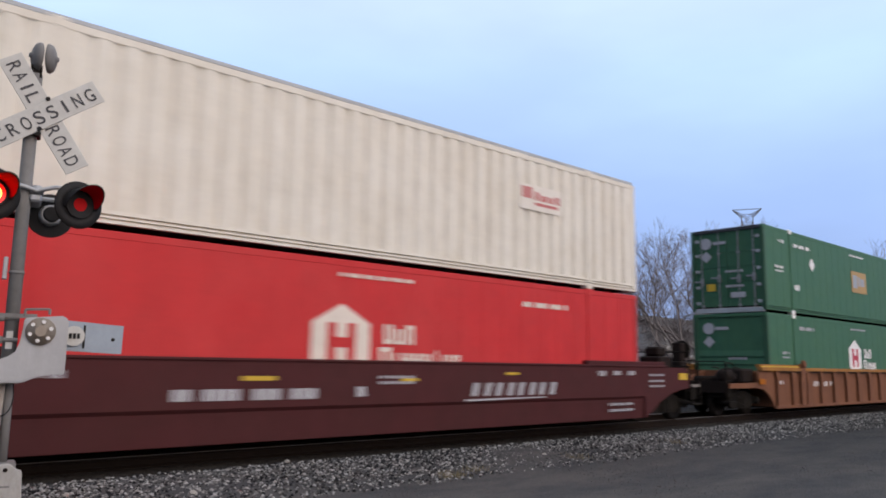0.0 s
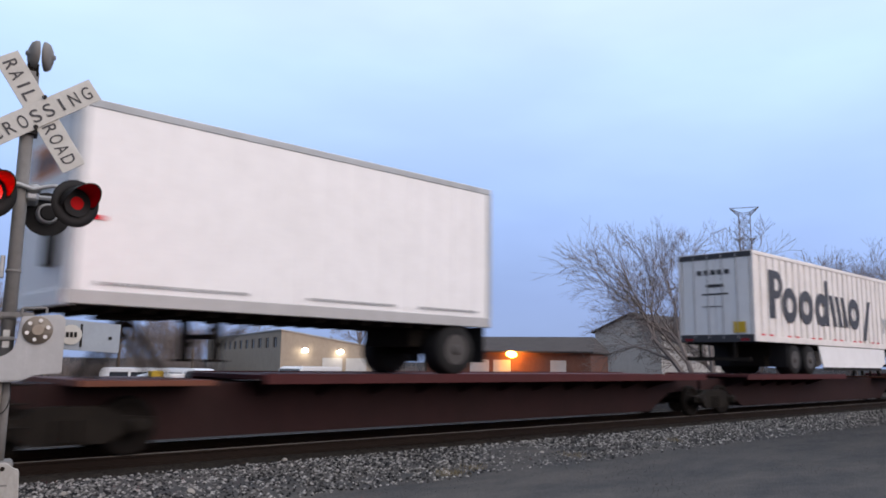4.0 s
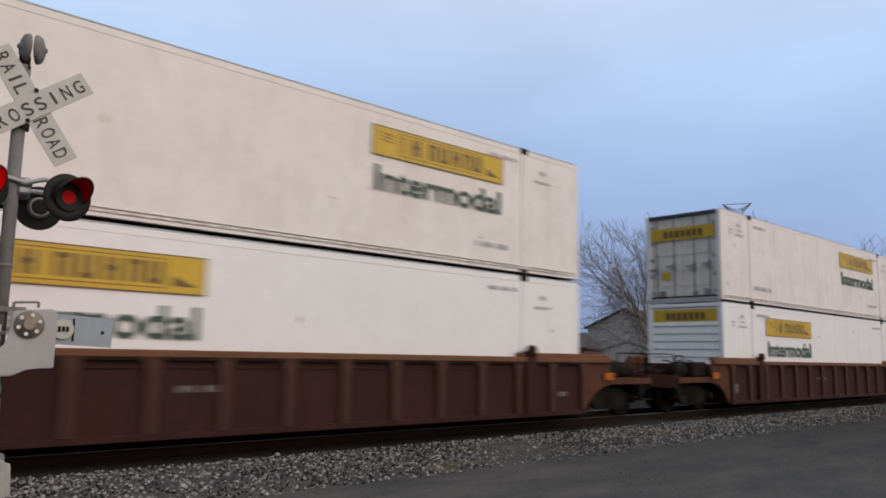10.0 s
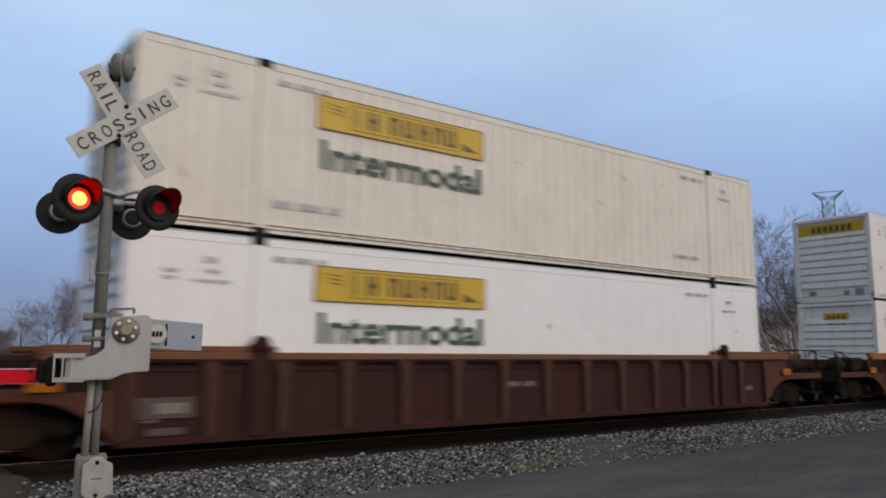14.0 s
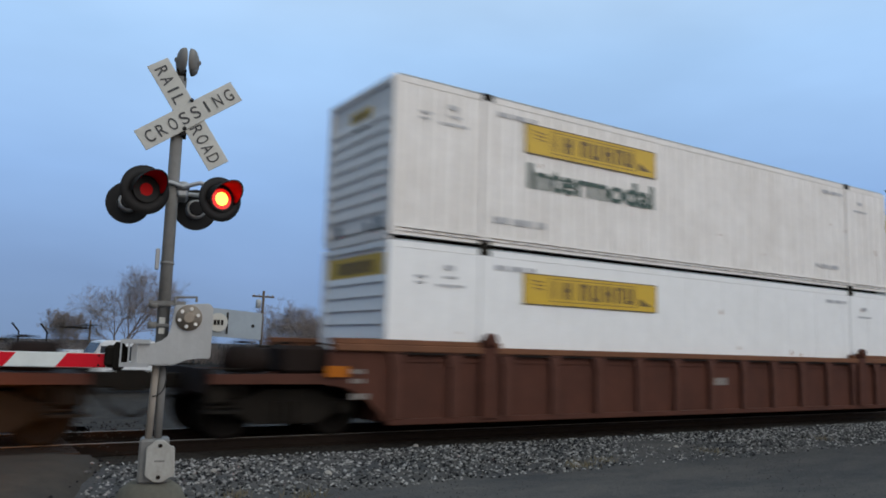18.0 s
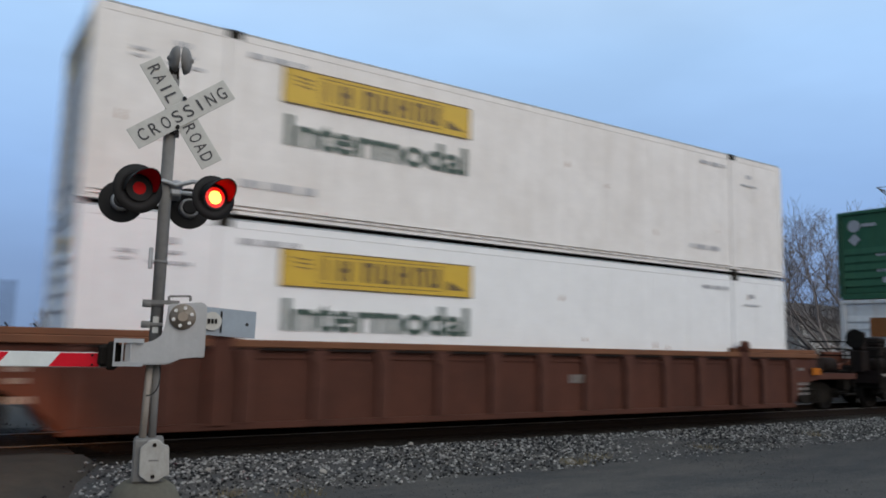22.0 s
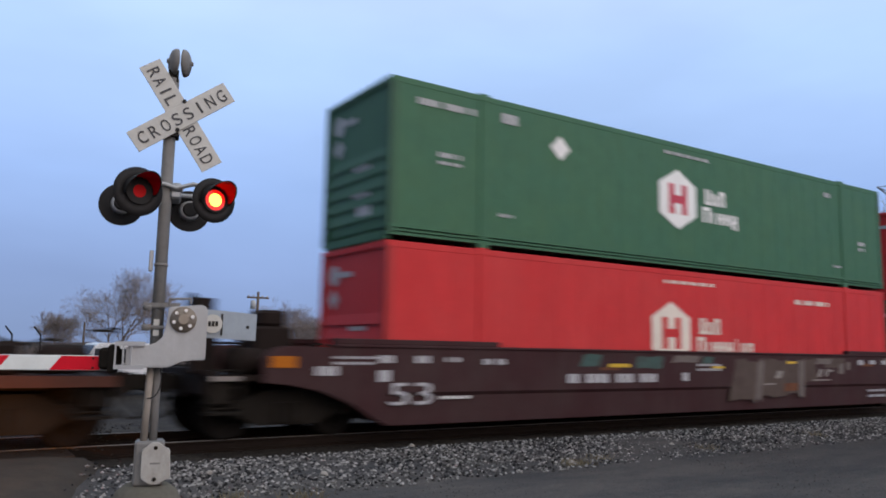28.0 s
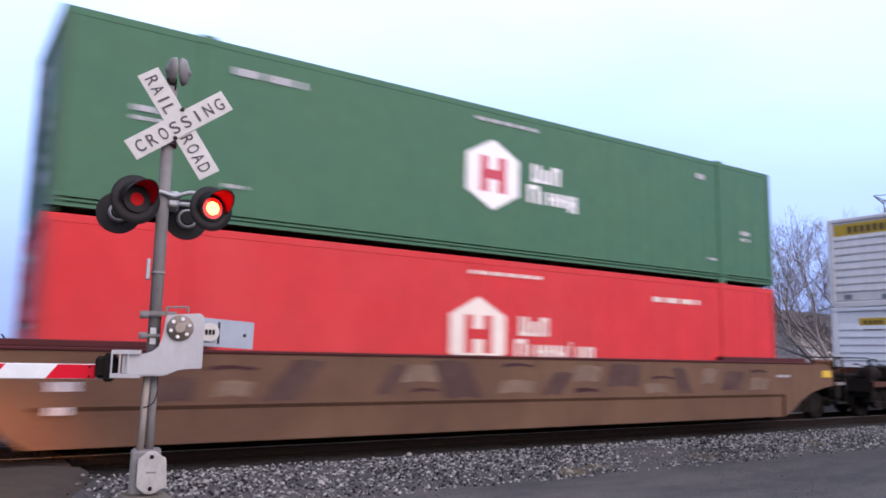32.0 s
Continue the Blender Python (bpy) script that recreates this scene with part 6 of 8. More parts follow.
    for i, (a, f, r, up, lo, su, sl, text, small) in enumerate(plan):
        well_car(a, "ribbed", f, r, warm=i < 3, label="dark brown ribbed well car with rusty orange ends" if i < 3 else "brown ribbed well car with an orange top chord", endpaint=(CARRUST, DULLEND) if i == 0 else (DULLEND, DULLEND) if i < 3 else None,
                 marks=brown_marks(i * 0.4) if i < 4 else art_marks(i * 0.3), group="well cars")
        c = box_on(up, a, 1, "white %s container with a yellow sign, on top" % ("doored" if up is jb_door else "finely ribbed" if up in (jb_fine, jb_ribbed) else "smooth"), W_)
        white_marks(c, True, su)
        end_sign(c, i == 4, drop=0.26 if up is jb_door else 0.0)
        c = box_on(lo, a, 0, "white container with a yellow sign, in the well", W_)
        white_marks(c, False, sl, text)
        end_sign(c, small)
    # green over white slatted container, red-oxide well
    def m12(car, y):
        for x in (3.0, 6.9, 10.2, 13.2, 15.9):
            bm = bmesh.new()
            box(bm, x - 0.55, x - 0.1, y - 0.006, y, 1.0, 1.07)
            part("reflector", bm, YELLOW, car)
        for x0, x1 in ((3.1, 6.35), (10.3, 12.7)):
            bm = bmesh.new()
            for z in (0.78, 1.08):
                box(bm, x0, x1, y - 0.006, y, z, z + 0.03)
            for x in (x0, x1 - 0.03):
                box(bm, x, x + 0.03, y - 0.006, y, 0.81, 1.08)
            part("stencil_frame", bm, STEEL, car)
            plate("data_board", x0 + 0.03, x1 - 0.03, 0.81, 1.08, BOARD, car, y, 0.003)
        stencil("number_stencil", [(3.4, 0.86, 1.1, 0.15), (4.8, 0.86, 1.3, 0.15), (10.5, 0.85, 2.0, 0.17)], STENCILGREY, car, y - 0.003)
        stencil("data_stencil", [(14.9, 0.75, 0.3, 0.2), (-0.6, 0.95, 0.4, 0.1)], WHITEINK, car, y)
    well_car(261.64, "oxide", "coupler", "coupler", label="red-oxide smooth-sided well car with yellow reflectors", brake="front", marks=m12, group="well cars")
    c = box_on(green, 261.64, 1, "dark green container with a white hexagon emblem, on top", H_)
    hex_marks(c, 7.3, CH - 1.32, REDINK, upper=True)
    end_marks(c)
    c = box_on(slats, 261.64, 0, "stained white slatted container with a small tan sign", H_)
    plate("sign_panel", 10.3, 11.5, 1.2, 1.85, EMPTAN, c, label="tan sign with dark marks")
    bm = bmesh.new()
    for u in (10.45, 10.8, 11.1):
        box(bm, u, u + 0.25, y - 0.014, y - 0.002, 1.35, 1.7)
    part("sign_stencil", bm, BROWNINK, c)
    stencil("stencil", [(2.6, CH - 0.45, 1.3, 0.12), (1.3, CH - 0.35, 0.5, 0.06), (9.0, CH - 0.6, 0.4, 0.1), (9.0, CH - 0.9, 0.4, 0.1)], PALEINK, c)
    bm = bmesh.new()
    box(bm, -0.004, 0.012, -0.5, 0.35, 1.7, 2.3)
    part("end_sign", bm, CARTAN, c)
    # bright white pair
    well_car(285.22, "ribbed", "coupler", "coupler", label="dark brown ribbed well car", marks=brown_marks(1), group="well cars")
    c = box_on(jb_clean, 285.22, 1, "clean white container with a yellow sign, on top", W_)
    white_marks(c, True, 2.93)
    end_sign(c, False)
    c = box_on(jb_clean, 285.22, 0, "clean white container with a yellow sign, in the well", W_)
    white_marks(c, False, 3.0)
    end_sign(c, True)

    # three linked maroon wells
    def m14(car, y):
        maroon_marks(car, y)
        words("lettering", "53", 0.36, PALEINK, car, pose(0.02, y - 0.004, 0.5) @ SIDE, 0.8)
        stencil("data_stencil", [(1.0, 0.58, 0.6, 0.05)], WHITEINK, car, y)
        sprayed_side(car, y)

    def m15(car, y):
        for x0, x1, z0, z1 in ((0.1, 0.75, 0.74, 1.02), (2.22, 2.8, 0.72, 1.06), (3.7, 4.55, 0.72, 1.38), (6.9, 7.65, 0.72, 1.38), (9.9, 10.5, 0.74, 1.36), (11.5, 12.15, 0.74, 1.36), (12.85, 13.4, 0.76, 1.36), (14.3, 14.7, 0.9, 1.3)):
            plate("primer_patch", x0, x1, z0, z1, GRIMY if int(x0) % 3 else OXIDE, car, y, 0.003, "dark red-brown primer patch")
        for x0, x1 in ((2.25, 2.77), (5.7, 6.8), (8.7, 9.8), (13.9, 14.6)):
            bm = bmesh.new()
            for z in (0.8, 0.92, 1.04, 1.14):
                box(bm, x0, x1, y - 0.005, y, z, z + 0.025)
            tagged(part("ruled_mark", bm, SOOT, car), kind="stuff")
        for x0, w, z, h in ((3.72, 0.75, 0.95, 0.14), (6.9, 0.4, 0.95, 0.15), (10.0, 0.4, 0.86, 0.26), (11.6, 0.3, 0.92, 0.22), (13.0, 0.22, 0.9, 0.4), (0.15, 0.45, 0.8, 0.16)):
            stencil("number_stencil", [(x0, z, w, h)], STENCILGREY if x0 < 3 else PALEINK, car, y - 0.003)
        scrawl(car, y, 5.0, 9.5, 8)

    def m16(car, y):
        stencil("data_stencil", [(0.2, 0.9, 0.5, 0.12), (0.2, 0.6, 0.4, 0.1), (15.8, 1.1, 0.6, 0.06)], PALEINK, car, y)
        broad_smears(car, y)
    well_car(308.39, "maroon", "coupler", "artic", label="maroon well car with white stencils and painted scrawls", brake="front", marks=m14, group="well cars", group_dirty=True)
    well_car(327.93, "tan", "artic", "artic", label="dirty tan-brown well car covered in faded scrawls", marks=m15, group="well cars")
    well_car(347.30, "tan", "artic", "coupler", label="dirty tan-brown well car with large faded shapes", marks=m16, group="well cars")
    for a, up, lo, iu, il in ((308.39, green, red, REDINK, RED), (327.93, red, green, RED, REDINK), (347.30, green, red, REDINK, RED)):
        c = box_on(up, a, 1, "%s container with a white hexagon emblem, on top" % ("dark green" if up is green else "red"), H_)
        hex_marks(c, 6.95 if up is red else 7.4, CH - 1.32, iu, up is red, dots=up is green, upper=True)
        if up is red:
            stencil("faded_stencil", [(1.2, 0.62, 0.75, 0.13), (3.3, 0.6, 1.9, 0.13), (12.1, 1.25, 0.5, 0.1)], FADEDRED, c, -HALF - 0.004)
        end_marks(c)
        c = box_on(lo, a, 0, "%s container with a white hexagon emblem, in the well" % ("dark green" if lo is green else "red"), H_)
        hex_marks(c, 7.1, CH - 1.4, il, lo is red, dots=lo is green)
        end_marks(c)
    well_car(370.6, "ribbed", "coupler", "coupler", label="brown ribbed well car", group="well cars")
    for lv, tpl in ((1, jb_flat), (0, jb_clean)):
        c = box_on(tpl, 370.6, lv, "white container with a yellow end sign", W_)
        end_sign(c, lv == 0)
        white_marks(c, lv == 1, 2.9)
    for tpl in (jb_flat, jb_clean, jb_fine, jb_ribbed, jb_door, green, green_old, red, green_emp, cream, slats):
        remove_template(tpl)


def scrawl(car, y, x0, x1, seed):
    """Faded overspray along a car's side: slanted blocks with uneven edges, and thin smears."""
    rng = random.Random(seed)
    bands = [bmesh.new() for _ in range(3)]
    x, k = x0, 0
    while x < x1:
        w, lean = rng.uniform(0.25, 0.9), rng.uniform(-0.15, 0.25)
        z0, z1 = rng.uniform(0.72, 0.8), rng.uniform(1.22, 1.4)
        pts = [(x + w * u / 4, z0 + rng.uniform(0, 0.06)) for u in range(5)] + [(x + lean + w * u / 4, z1 - rng.uniform(0, 0.1)) for u in range(4, -1, -1)]
        slab(bands[k % 3], pts, y - 0.004 - 0.0012 * (k % 3), y)
        for _ in range(2):
            z, u = rng.uniform(0.8, 1.3), x + rng.uniform(-0.2, w)
            s = rng.uniform(0.2, 0.55)
            slab(bands[(k + 1) % 3], [(u, z), (u + s, z + 0.015), (u + s * 0.96, z + 0.05), (u + 0.03, z + 0.04)], y - 0.0085, y)
        x += w + rng.uniform(0.1, 0.7)
        k += rng.choice((1, 2))
    for bm, m in zip(bands, (UMBER, PALEBROWN, CARRUST)):
        tagged(part("faded_overspray", bm, m, car), kind="stuff")


def sprayed_side(car, y):
    """Old overspray on the maroon side: grey-brown fields with pale columns, teal patches, broad white strokes."""
    layers = (
        (GREYSPRAY, 0.0025, ((8.75, 9.7, 0.3, 0.3, 1.36), (9.95, 11.4, 0.1, 0.42, 1.34), (11.75, 12.3, -0.1, 0.74, 1.38), (12.6, 13.5, 0.1, 1.12, 1.38))),
        (TEALSPRAY, 0.0032, ((4.2, 4.7, 0.12, 1.12, 1.38), (5.75, 6.55, 0.05, 1.08, 1.36), (7.85, 8.2, 0.06, 1.2, 1.36))),
        (PALESPRAY, 0.0039, ((6.85, 7.7, 0.1, 1.22, 1.38), (9.7, 9.95, 0.16, 0.3, 1.38), (11.45, 11.7, 0.06, 0.36, 1.38), (12.2, 12.9, 0.1, 1.2, 1.36), (13.25, 13.5, 0.05, 0.95, 1.25), (13.65, 13.8, 0.03, 1.05, 1.3), (15.5, 15.95, 0.05, 1.18, 1.4))),
        (RUSTSPRAY, 0.0046, ((10.85, 11.4, 0.05, 0.56, 0.76), (14.35, 14.95, 0.05, 1.16, 1.24), (4.75, 5.3, 0.02, 1.06, 1.12))),
        (STENCILGREY, 0.0053, ((10.05, 10.5, 0.02, 0.72, 0.76), (10.5, 10.75, 0.12, 0.86, 1.06), (12.05, 12.85, 0.04, 0.80, 0.84), (12.3, 12.45, 0.1, 0.88, 1.1), (12.62, 12.75, 0.08, 0.9, 1.1), (12.75, 13.0, 0.04, 1.02, 1.08))),
    )
    rng = random.Random(5)
    for mt, lift, fields in layers:
        bm = bmesh.new()
        for x0, x1, lean, z0, z1 in fields:
            n, ragged = 6, 0.12 * (z1 - z0)
            low = [(x0 + (x1 - x0) * u / n, z0 + rng.uniform(0, ragged)) for u in range(n + 1)]
            top = [(x0 + lean + (x1 - x0) * u / n, z1 - rng.uniform(0, ragged)) for u in range(n, -1, -1)]
            slab(bm, low + top, y - lift, y)
        tagged(part("faded_overspray", bm, mt, car), kind="stuff")


def broad_smears(car, y):
    """Large faded blocks and wedges on the tan side, all of low contrast."""
    for mt, lift, blocks in ((UMBER, 0.004, ((1.5, 0.5, 0.1, 0.74, 1.1), (3.0, 0.55, 0.5, 0.73, 1.36), (4.9, 0.3, 0.35, 0.8, 1.3), (6.3, 0.75, -0.3, 0.73, 1.38), (8.4, 0.5, 0.35, 0.75, 1.2), (10.1, 0.9, 0.15, 0.9, 1.37), (12.3, 0.45, -0.25, 0.74, 1.3), (13.7, 0.7, 0.15, 0.8, 1.25))),
                             (GRIMY, 0.0055, ((2.2, 0.7, 0.05, 1.18, 1.26), (5.6, 0.5, 0.04, 0.84, 0.92), (7.5, 0.7, 0.05, 1.27, 1.35), (9.3, 0.6, -0.04, 0.8, 0.9), (11.4, 0.7, 0.05, 1.05, 1.13), (14.8, 0.6, 0.03, 1.2, 1.28))),
                             (PALEBROWN, 0.003, ((2.3, 0.5, 0.1, 0.8, 1.05), (5.4, 0.7, 0.12, 1.0, 1.3), (7.4, 0.8, 0.1, 0.8, 1.05), (9.2, 0.7, 0.1, 1.0, 1.33), (11.3, 0.7, -0.1, 0.76, 0.98), (13.0, 0.5, 0.1, 0.95, 1.3), (14.7, 0.7, 0.1, 0.8, 1.1)))):
        bm = bmesh.new()
        for x, w, lean, z0, z1 in blocks:
            slab(bm, [(x, z0), (x + w * 0.6, z0 + 0.03), (x + w, z0), (x + w + lean, z1 - 0.04), (x + w * 0.45 + lean, z1), (x + lean, z1 - 0.02)], y - lift, y)
        tagged(part("faded_overspray", bm, mt, car), kind="stuff")


# ---------------------------------------------------------------- crossing signal and gate
SIGNAL = pose(1.87, 7.88, 0, 0, 0, -13.36)
FLASHERS = []     # (disc, its place, starts lit)


def build_signal():
    g = thing("crossing_signal", SIGNAL, "grey crossing signal mast with white crossbuck, red flashers and lowered gate", "railway signal")
    bm = bmesh.new()
    lathe(bm, [(-0.45, 0.36), (-0.08, 0.33), (0.04, 0.27), (0.09, 0.2)], (0.0, 0, 0), (0, 0, 1), 14)
    o = part("foundation", bm, OLDCONCRETE, g, "weathered concrete foundation")
    bm = bmesh.new()
    box(bm, -0.13, 0.14, -0.15, 0.15, 0.09, 0.50, 0.02)
    part("junction_base", bm, MASTGREY, g)
    bm = bmesh.new()
    slab(bm, [(-0.055, 0.165), (-0.02, 0.155), (0.0, 0.125), (0.03, 0.11), (0.09, 0.11), (0.12, 0.125), (0.14, 0.155), (0.2, 0.165), (0.205, 0.19), (0.19, 0.42), (0.18, 0.44), (0.13, 0.45), (0.11, 0.485), (0.08, 0.5), (0.03, 0.5), (0.0, 0.485), (-0.02, 0.45), (-0.055, 0.44), (-0.065, 0.42), (-0.065, 0.19)], -0.21, -0.155)
    bmesh.ops.bevel(bm, geom=bm.edges[:], offset=0.008, segments=1, affect="EDGES")
    cover = part("cover_plate", bm, COVERGREY, g, "stained off-white bolted cover plate")
    bm = bmesh.new()
    lathe(bm, [(0, 0.02), (0.015, 0.016)], (0.06, -0.21, 0.45), (0, -1, 0), 8)
    bolt = part("cover_bolt", bm, SOOT, cover)
    again(bolt, cover, pose(0, 0, -0.29))
    bm = bmesh.new()
    box(bm, 0.015, 0.105, -0.213, -0.21, 0.30, 0.315)
    part("cast_mark", bm, MASTGREY, cover)
    bm = bmesh.new()
    rod(bm, (0.0, 0, 1.22), (0.0, 0, 4.12), 0.059, 18)
    part("mast", bm, MASTGREY, g)
    bm = bmesh.new()
    rod(bm, (-0.055, -0.04, 0.46), (-0.03, -0.04, 1.3), 0.034, 12)
    part("conduit", bm, PIPEGREY, g)
    bm = bmesh.new()
    rod(bm, (0.03, 0, 0.46), (0.03, 0, 1.3), 0.038, 12)
    part("lower_post", bm, MASTGREY, g)
    for z in (2.2, 3.02, 1.8):
        bm = bmesh.new()
        lathe(bm, [(-0.015, 0.066), (0.015, 0.066)], (0, 0, z), (0, 0, 1), 16)
        part("mast_clamp", bm, MASTGREY, g)
    bm = bmesh.new()
    box(bm, -0.115, -0.075, -0.03, 0.03, 2.13, 2.34, 0.008)
    part("conduit_box", bm, GALV, g)
    bm = bmesh.new()
    box(bm, -0.035, 0.02, -0.064, -0.058, 1.5, 1.66)
    part("sticker", bm, SIGNWHITE, g, "small white sticker")
    # bell
    bm = bmesh.new()
    box(bm, -0.05, 0.05, -0.05, 0.05, 4.08, 4.2)
    rod(bm, (0, 0, 4.12), (0, 0, 4.2), 0.05, 10)
    part("bell_bracket", bm, STEEL, g)
    for s in (-1, 1):
        bm = bmesh.new()
        lathe(bm, [(0.0, 0.12), (0.006, 0.142), (0.03, 0.138), (0.055, 0.118), (0.072, 0.075), (0.08, 0.03), (0.1, 0.02)], (0.055 + s * 0.03, -0.02, 4.29), (s * 0.97, -0.22, 0.0), 22)
        part("bell_gong", bm, MASTGREY, g, "dull grey bell gong")
    # crossbuck: two blades on the mast
    for name, cx, cz, ang, length, y in (("crossbuck_blade", 0.105, 3.703, 35.6, 1.09, -0.115), ("crossbuck_blade", 0.095, 3.715, -56.8, 1.20, -0.10)):
        bm = bmesh.new()
        box(bm, -length / 2, length / 2, -0.006, 0.006, -0.112, 0.112, 0.003)
        b = part(name, bm, SIGNWHITE, g, "white crossbuck blade with black letters")
        b.matrix_basis = pose(cx, y, cz, 0, -ang, 0)
        if ang > 0:
            for k, ch in enumerate("CROSSING"):
                words("letter", ch, 0.122, INK, b, pose(-length / 2 + 0.065 + 0.127 * k + (0.03 if ch == "I" else 0), -0.008, -0.065) @ SIDE, 0.022 if ch == "I" else 0.082, bold=0.006)
        else:
            for x0, word in ((-length / 2 + 0.06, "RAIL"), (length / 2 - 0.46, "ROAD")):
                for k, ch in enumerate(word):
                    words("letter", ch, 0.122, INK, b, pose(x0 + 0.108 * k + (0.03 if ch == "I" else 0), -0.008, -0.065) @ SIDE, 0.022 if ch == "I" else 0.08, bold=0.006)
    bm = bmesh.new()
    box(bm, -0.09, 0.09, -0.095, 0.09, 3.5, 3.56)
    part("sign_bracket", bm, BLACK, g)
    bm = bmesh.new()
    box(bm, -0.09, 0.09, -0.095, 0.09, 3.84, 3.9)
    for x, z in ((0.12, 3.86), (0.07, 3.56)):
        lathe(bm, [(0, 0.022), (0.02, 0.018)], (x, -0.122, z), (0, -1, 0), 8)
    part("sign_bracket", bm, BLACK, g)
    # flasher arms
    bm = bmesh.new()
    pts = [(-0.34, -0.12, 2.98), (-0.2, -0.1, 3.03), (0.0, -0.08, 3.0), (0.1, -0.08, 2.97), (0.25, -0.1, 3.02), (0.46, -0.12, 3.0)]
    tube(bm, pts, 0.022, 8)
    rod(bm, (-0.46, 0.25, 2.96), (0.3, 0.25, 2.96), 0.022, 8)
    lathe(bm, [(0, 0.06), (0.05, 0.065), (0.08, 0.04)], (0.1, -0.02, 2.95), (0, 0, 1), 14)
    box(bm, 0.04, 0.15, -0.07, 0.28, 2.87, 2.95, 0.02)
    part("flasher_arm", bm, GALV, g)
    for x, z, y, way, lit in ((-0.25, 2.872, -0.27, -1, False), (0.45, 2.842, -0.27, -1, True), (-0.42, 2.83, 0.32, 1, True), (0.24, 2.812, 0.32, 1, False)):
        aim = Vector((0.42 if way < 0 else -0.1, way, 0.0)).normalized()
        turn = aim.to_track_quat("Z", "Y").to_matrix().to_4x4()
        bm = bmesh.new()
        n = 28
        rr = 0.218 if way > 0 else 0.24 if x < 0 else 0.225
        lathe(bm, [(-0.01, rr - 0.004), (0.0, rr), (0.012, rr - 0.004), (0.014, 0.13), (0.0, 0.125)], (0, 0, 0), (0, 0, 1), n)
        head = part("flasher_head", bm, BLACK, g, "black round flasher background")
        head.matrix_basis = Matrix.Translation((x, y, z)) @ turn
        bm = bmesh.new()
        lathe(bm, [(-0.10, 0.085), (-0.09, 0.095), (-0.05, 0.1), (-0.012, 0.105)], (0, 0, 0), (0, 0, 1), 18)
        part("lamp_housing", bm, GREYPAINT if way > 0 else BLACK, head)
        if way > 0:
            bm = bmesh.new()
            lathe(bm, [(-0.115, 0.06), (-0.11, 0.075), (-0.101, 0.078)], (0, 0, 0), (0, 0, 1), 18)
            part("housing_lid", bm, BLACK, head)
        # visor over the upper half of the lens
        bm = bmesh.new()
        up = turn.inverted().to_3x3() @ Vector((0, 0, 1))
        a0 = math.atan2(up.y, up.x)
        rows = []
        for k in range(15):
            a = a0 + radians(-105 + 15 * k)
            d = 0.06 + 0.25 * max(0.0, math.cos(radians(-105 + 15 * k) * 0.85))
            rows.append([bm.verts.new((r * math.cos(a), r * math.sin(a), h)) for h, r in ((0.015, 0.15), (d, 0.155), (d, 0.148), (0.015, 0.143))])
        for p, q in zip(rows, rows[1:]):
            for i in range(4):
                bm.faces.new((p[i], p[(i + 1) % 4], q[(i + 1) % 4], q[i]))
        bm.faces.new(rows[0])
        bm.faces.new(rows[-1][::-1])
        part("visor", bm, BLACK, head)
        visor_lining(head, a0)
        bm = bmesh.new()
        lathe(bm, [(0.014, 0.128), (0.02, 0.128)], (0, 0, 0), (0, 0, 1), 20)
        part("lens_rim", bm, BLACK, head)
        # flash disc added to turn in place of switching: one side glows, the other is dark with a dull red eye
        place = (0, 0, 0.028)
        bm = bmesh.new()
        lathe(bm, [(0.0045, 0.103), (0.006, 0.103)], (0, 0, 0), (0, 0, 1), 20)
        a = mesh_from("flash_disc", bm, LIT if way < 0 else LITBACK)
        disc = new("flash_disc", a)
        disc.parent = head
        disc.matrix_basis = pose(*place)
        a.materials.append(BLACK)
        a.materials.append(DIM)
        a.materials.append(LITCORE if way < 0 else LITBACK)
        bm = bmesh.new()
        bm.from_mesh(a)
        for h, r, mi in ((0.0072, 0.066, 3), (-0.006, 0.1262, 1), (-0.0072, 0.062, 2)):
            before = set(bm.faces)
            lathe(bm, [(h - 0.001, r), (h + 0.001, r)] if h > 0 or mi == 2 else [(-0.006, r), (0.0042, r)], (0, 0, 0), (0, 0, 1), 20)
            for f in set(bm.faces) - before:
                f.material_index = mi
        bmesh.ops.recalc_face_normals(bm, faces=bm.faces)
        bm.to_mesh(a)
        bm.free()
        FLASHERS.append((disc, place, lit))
    # gate mechanism
    bm = bmesh.new()
    slab(bm, [(-0.26, 1.19), (-0.26, 1.40), (-0.08, 1.405), (0.0, 1.42), (0.06, 1.47), (0.09, 1.56), (0.10, 1.78), (0.42, 1.81), (0.46, 1.77), (0.46, 1.27), (0.24, 1.27), (0.13, 1.20)], -0.2, 0.18)
    bmesh.ops.bevel(bm, geom=bm.edges[:], offset=0.012, segments=2, affect="EDGES")
    mech = part("gate_mechanism", bm, GREYPAINT, g, "light grey gate mechanism housing")
    bm = bmesh.new()
    lathe(bm, [(0, 0.125), (0.02, 0.125), (0.025, 0.05), (0.05, 0.045)], (0.235, -0.2, 1.66), (0, -1, 0), 22)
    part("hub", bm, BRASS, mech, "bronze hub with bolts")
    bm = bmesh.new()
    lathe(bm, [(0, 0.02), (0.016, 0.017)], (0, 0, 0), (0, -1, 0), 8)
    bolt = part("hub_bolt", bm, CHROME, mech)
    for k in range(6):
        a = k * math.tau / 6 + 0.3
        m = pose(0.235 + 0.088 * math.cos(a), -0.22, 1.66 + 0.088 * math.sin(a))
        if k:
            again(bolt, mech, m)
        else:
            bolt.matrix_basis = m
    bm = bmesh.new()
    for z in (1.2, 1.42):
        box(bm, -0.36, -0.1, -0.24, 0.2, z - 0.02, z + 0.02)
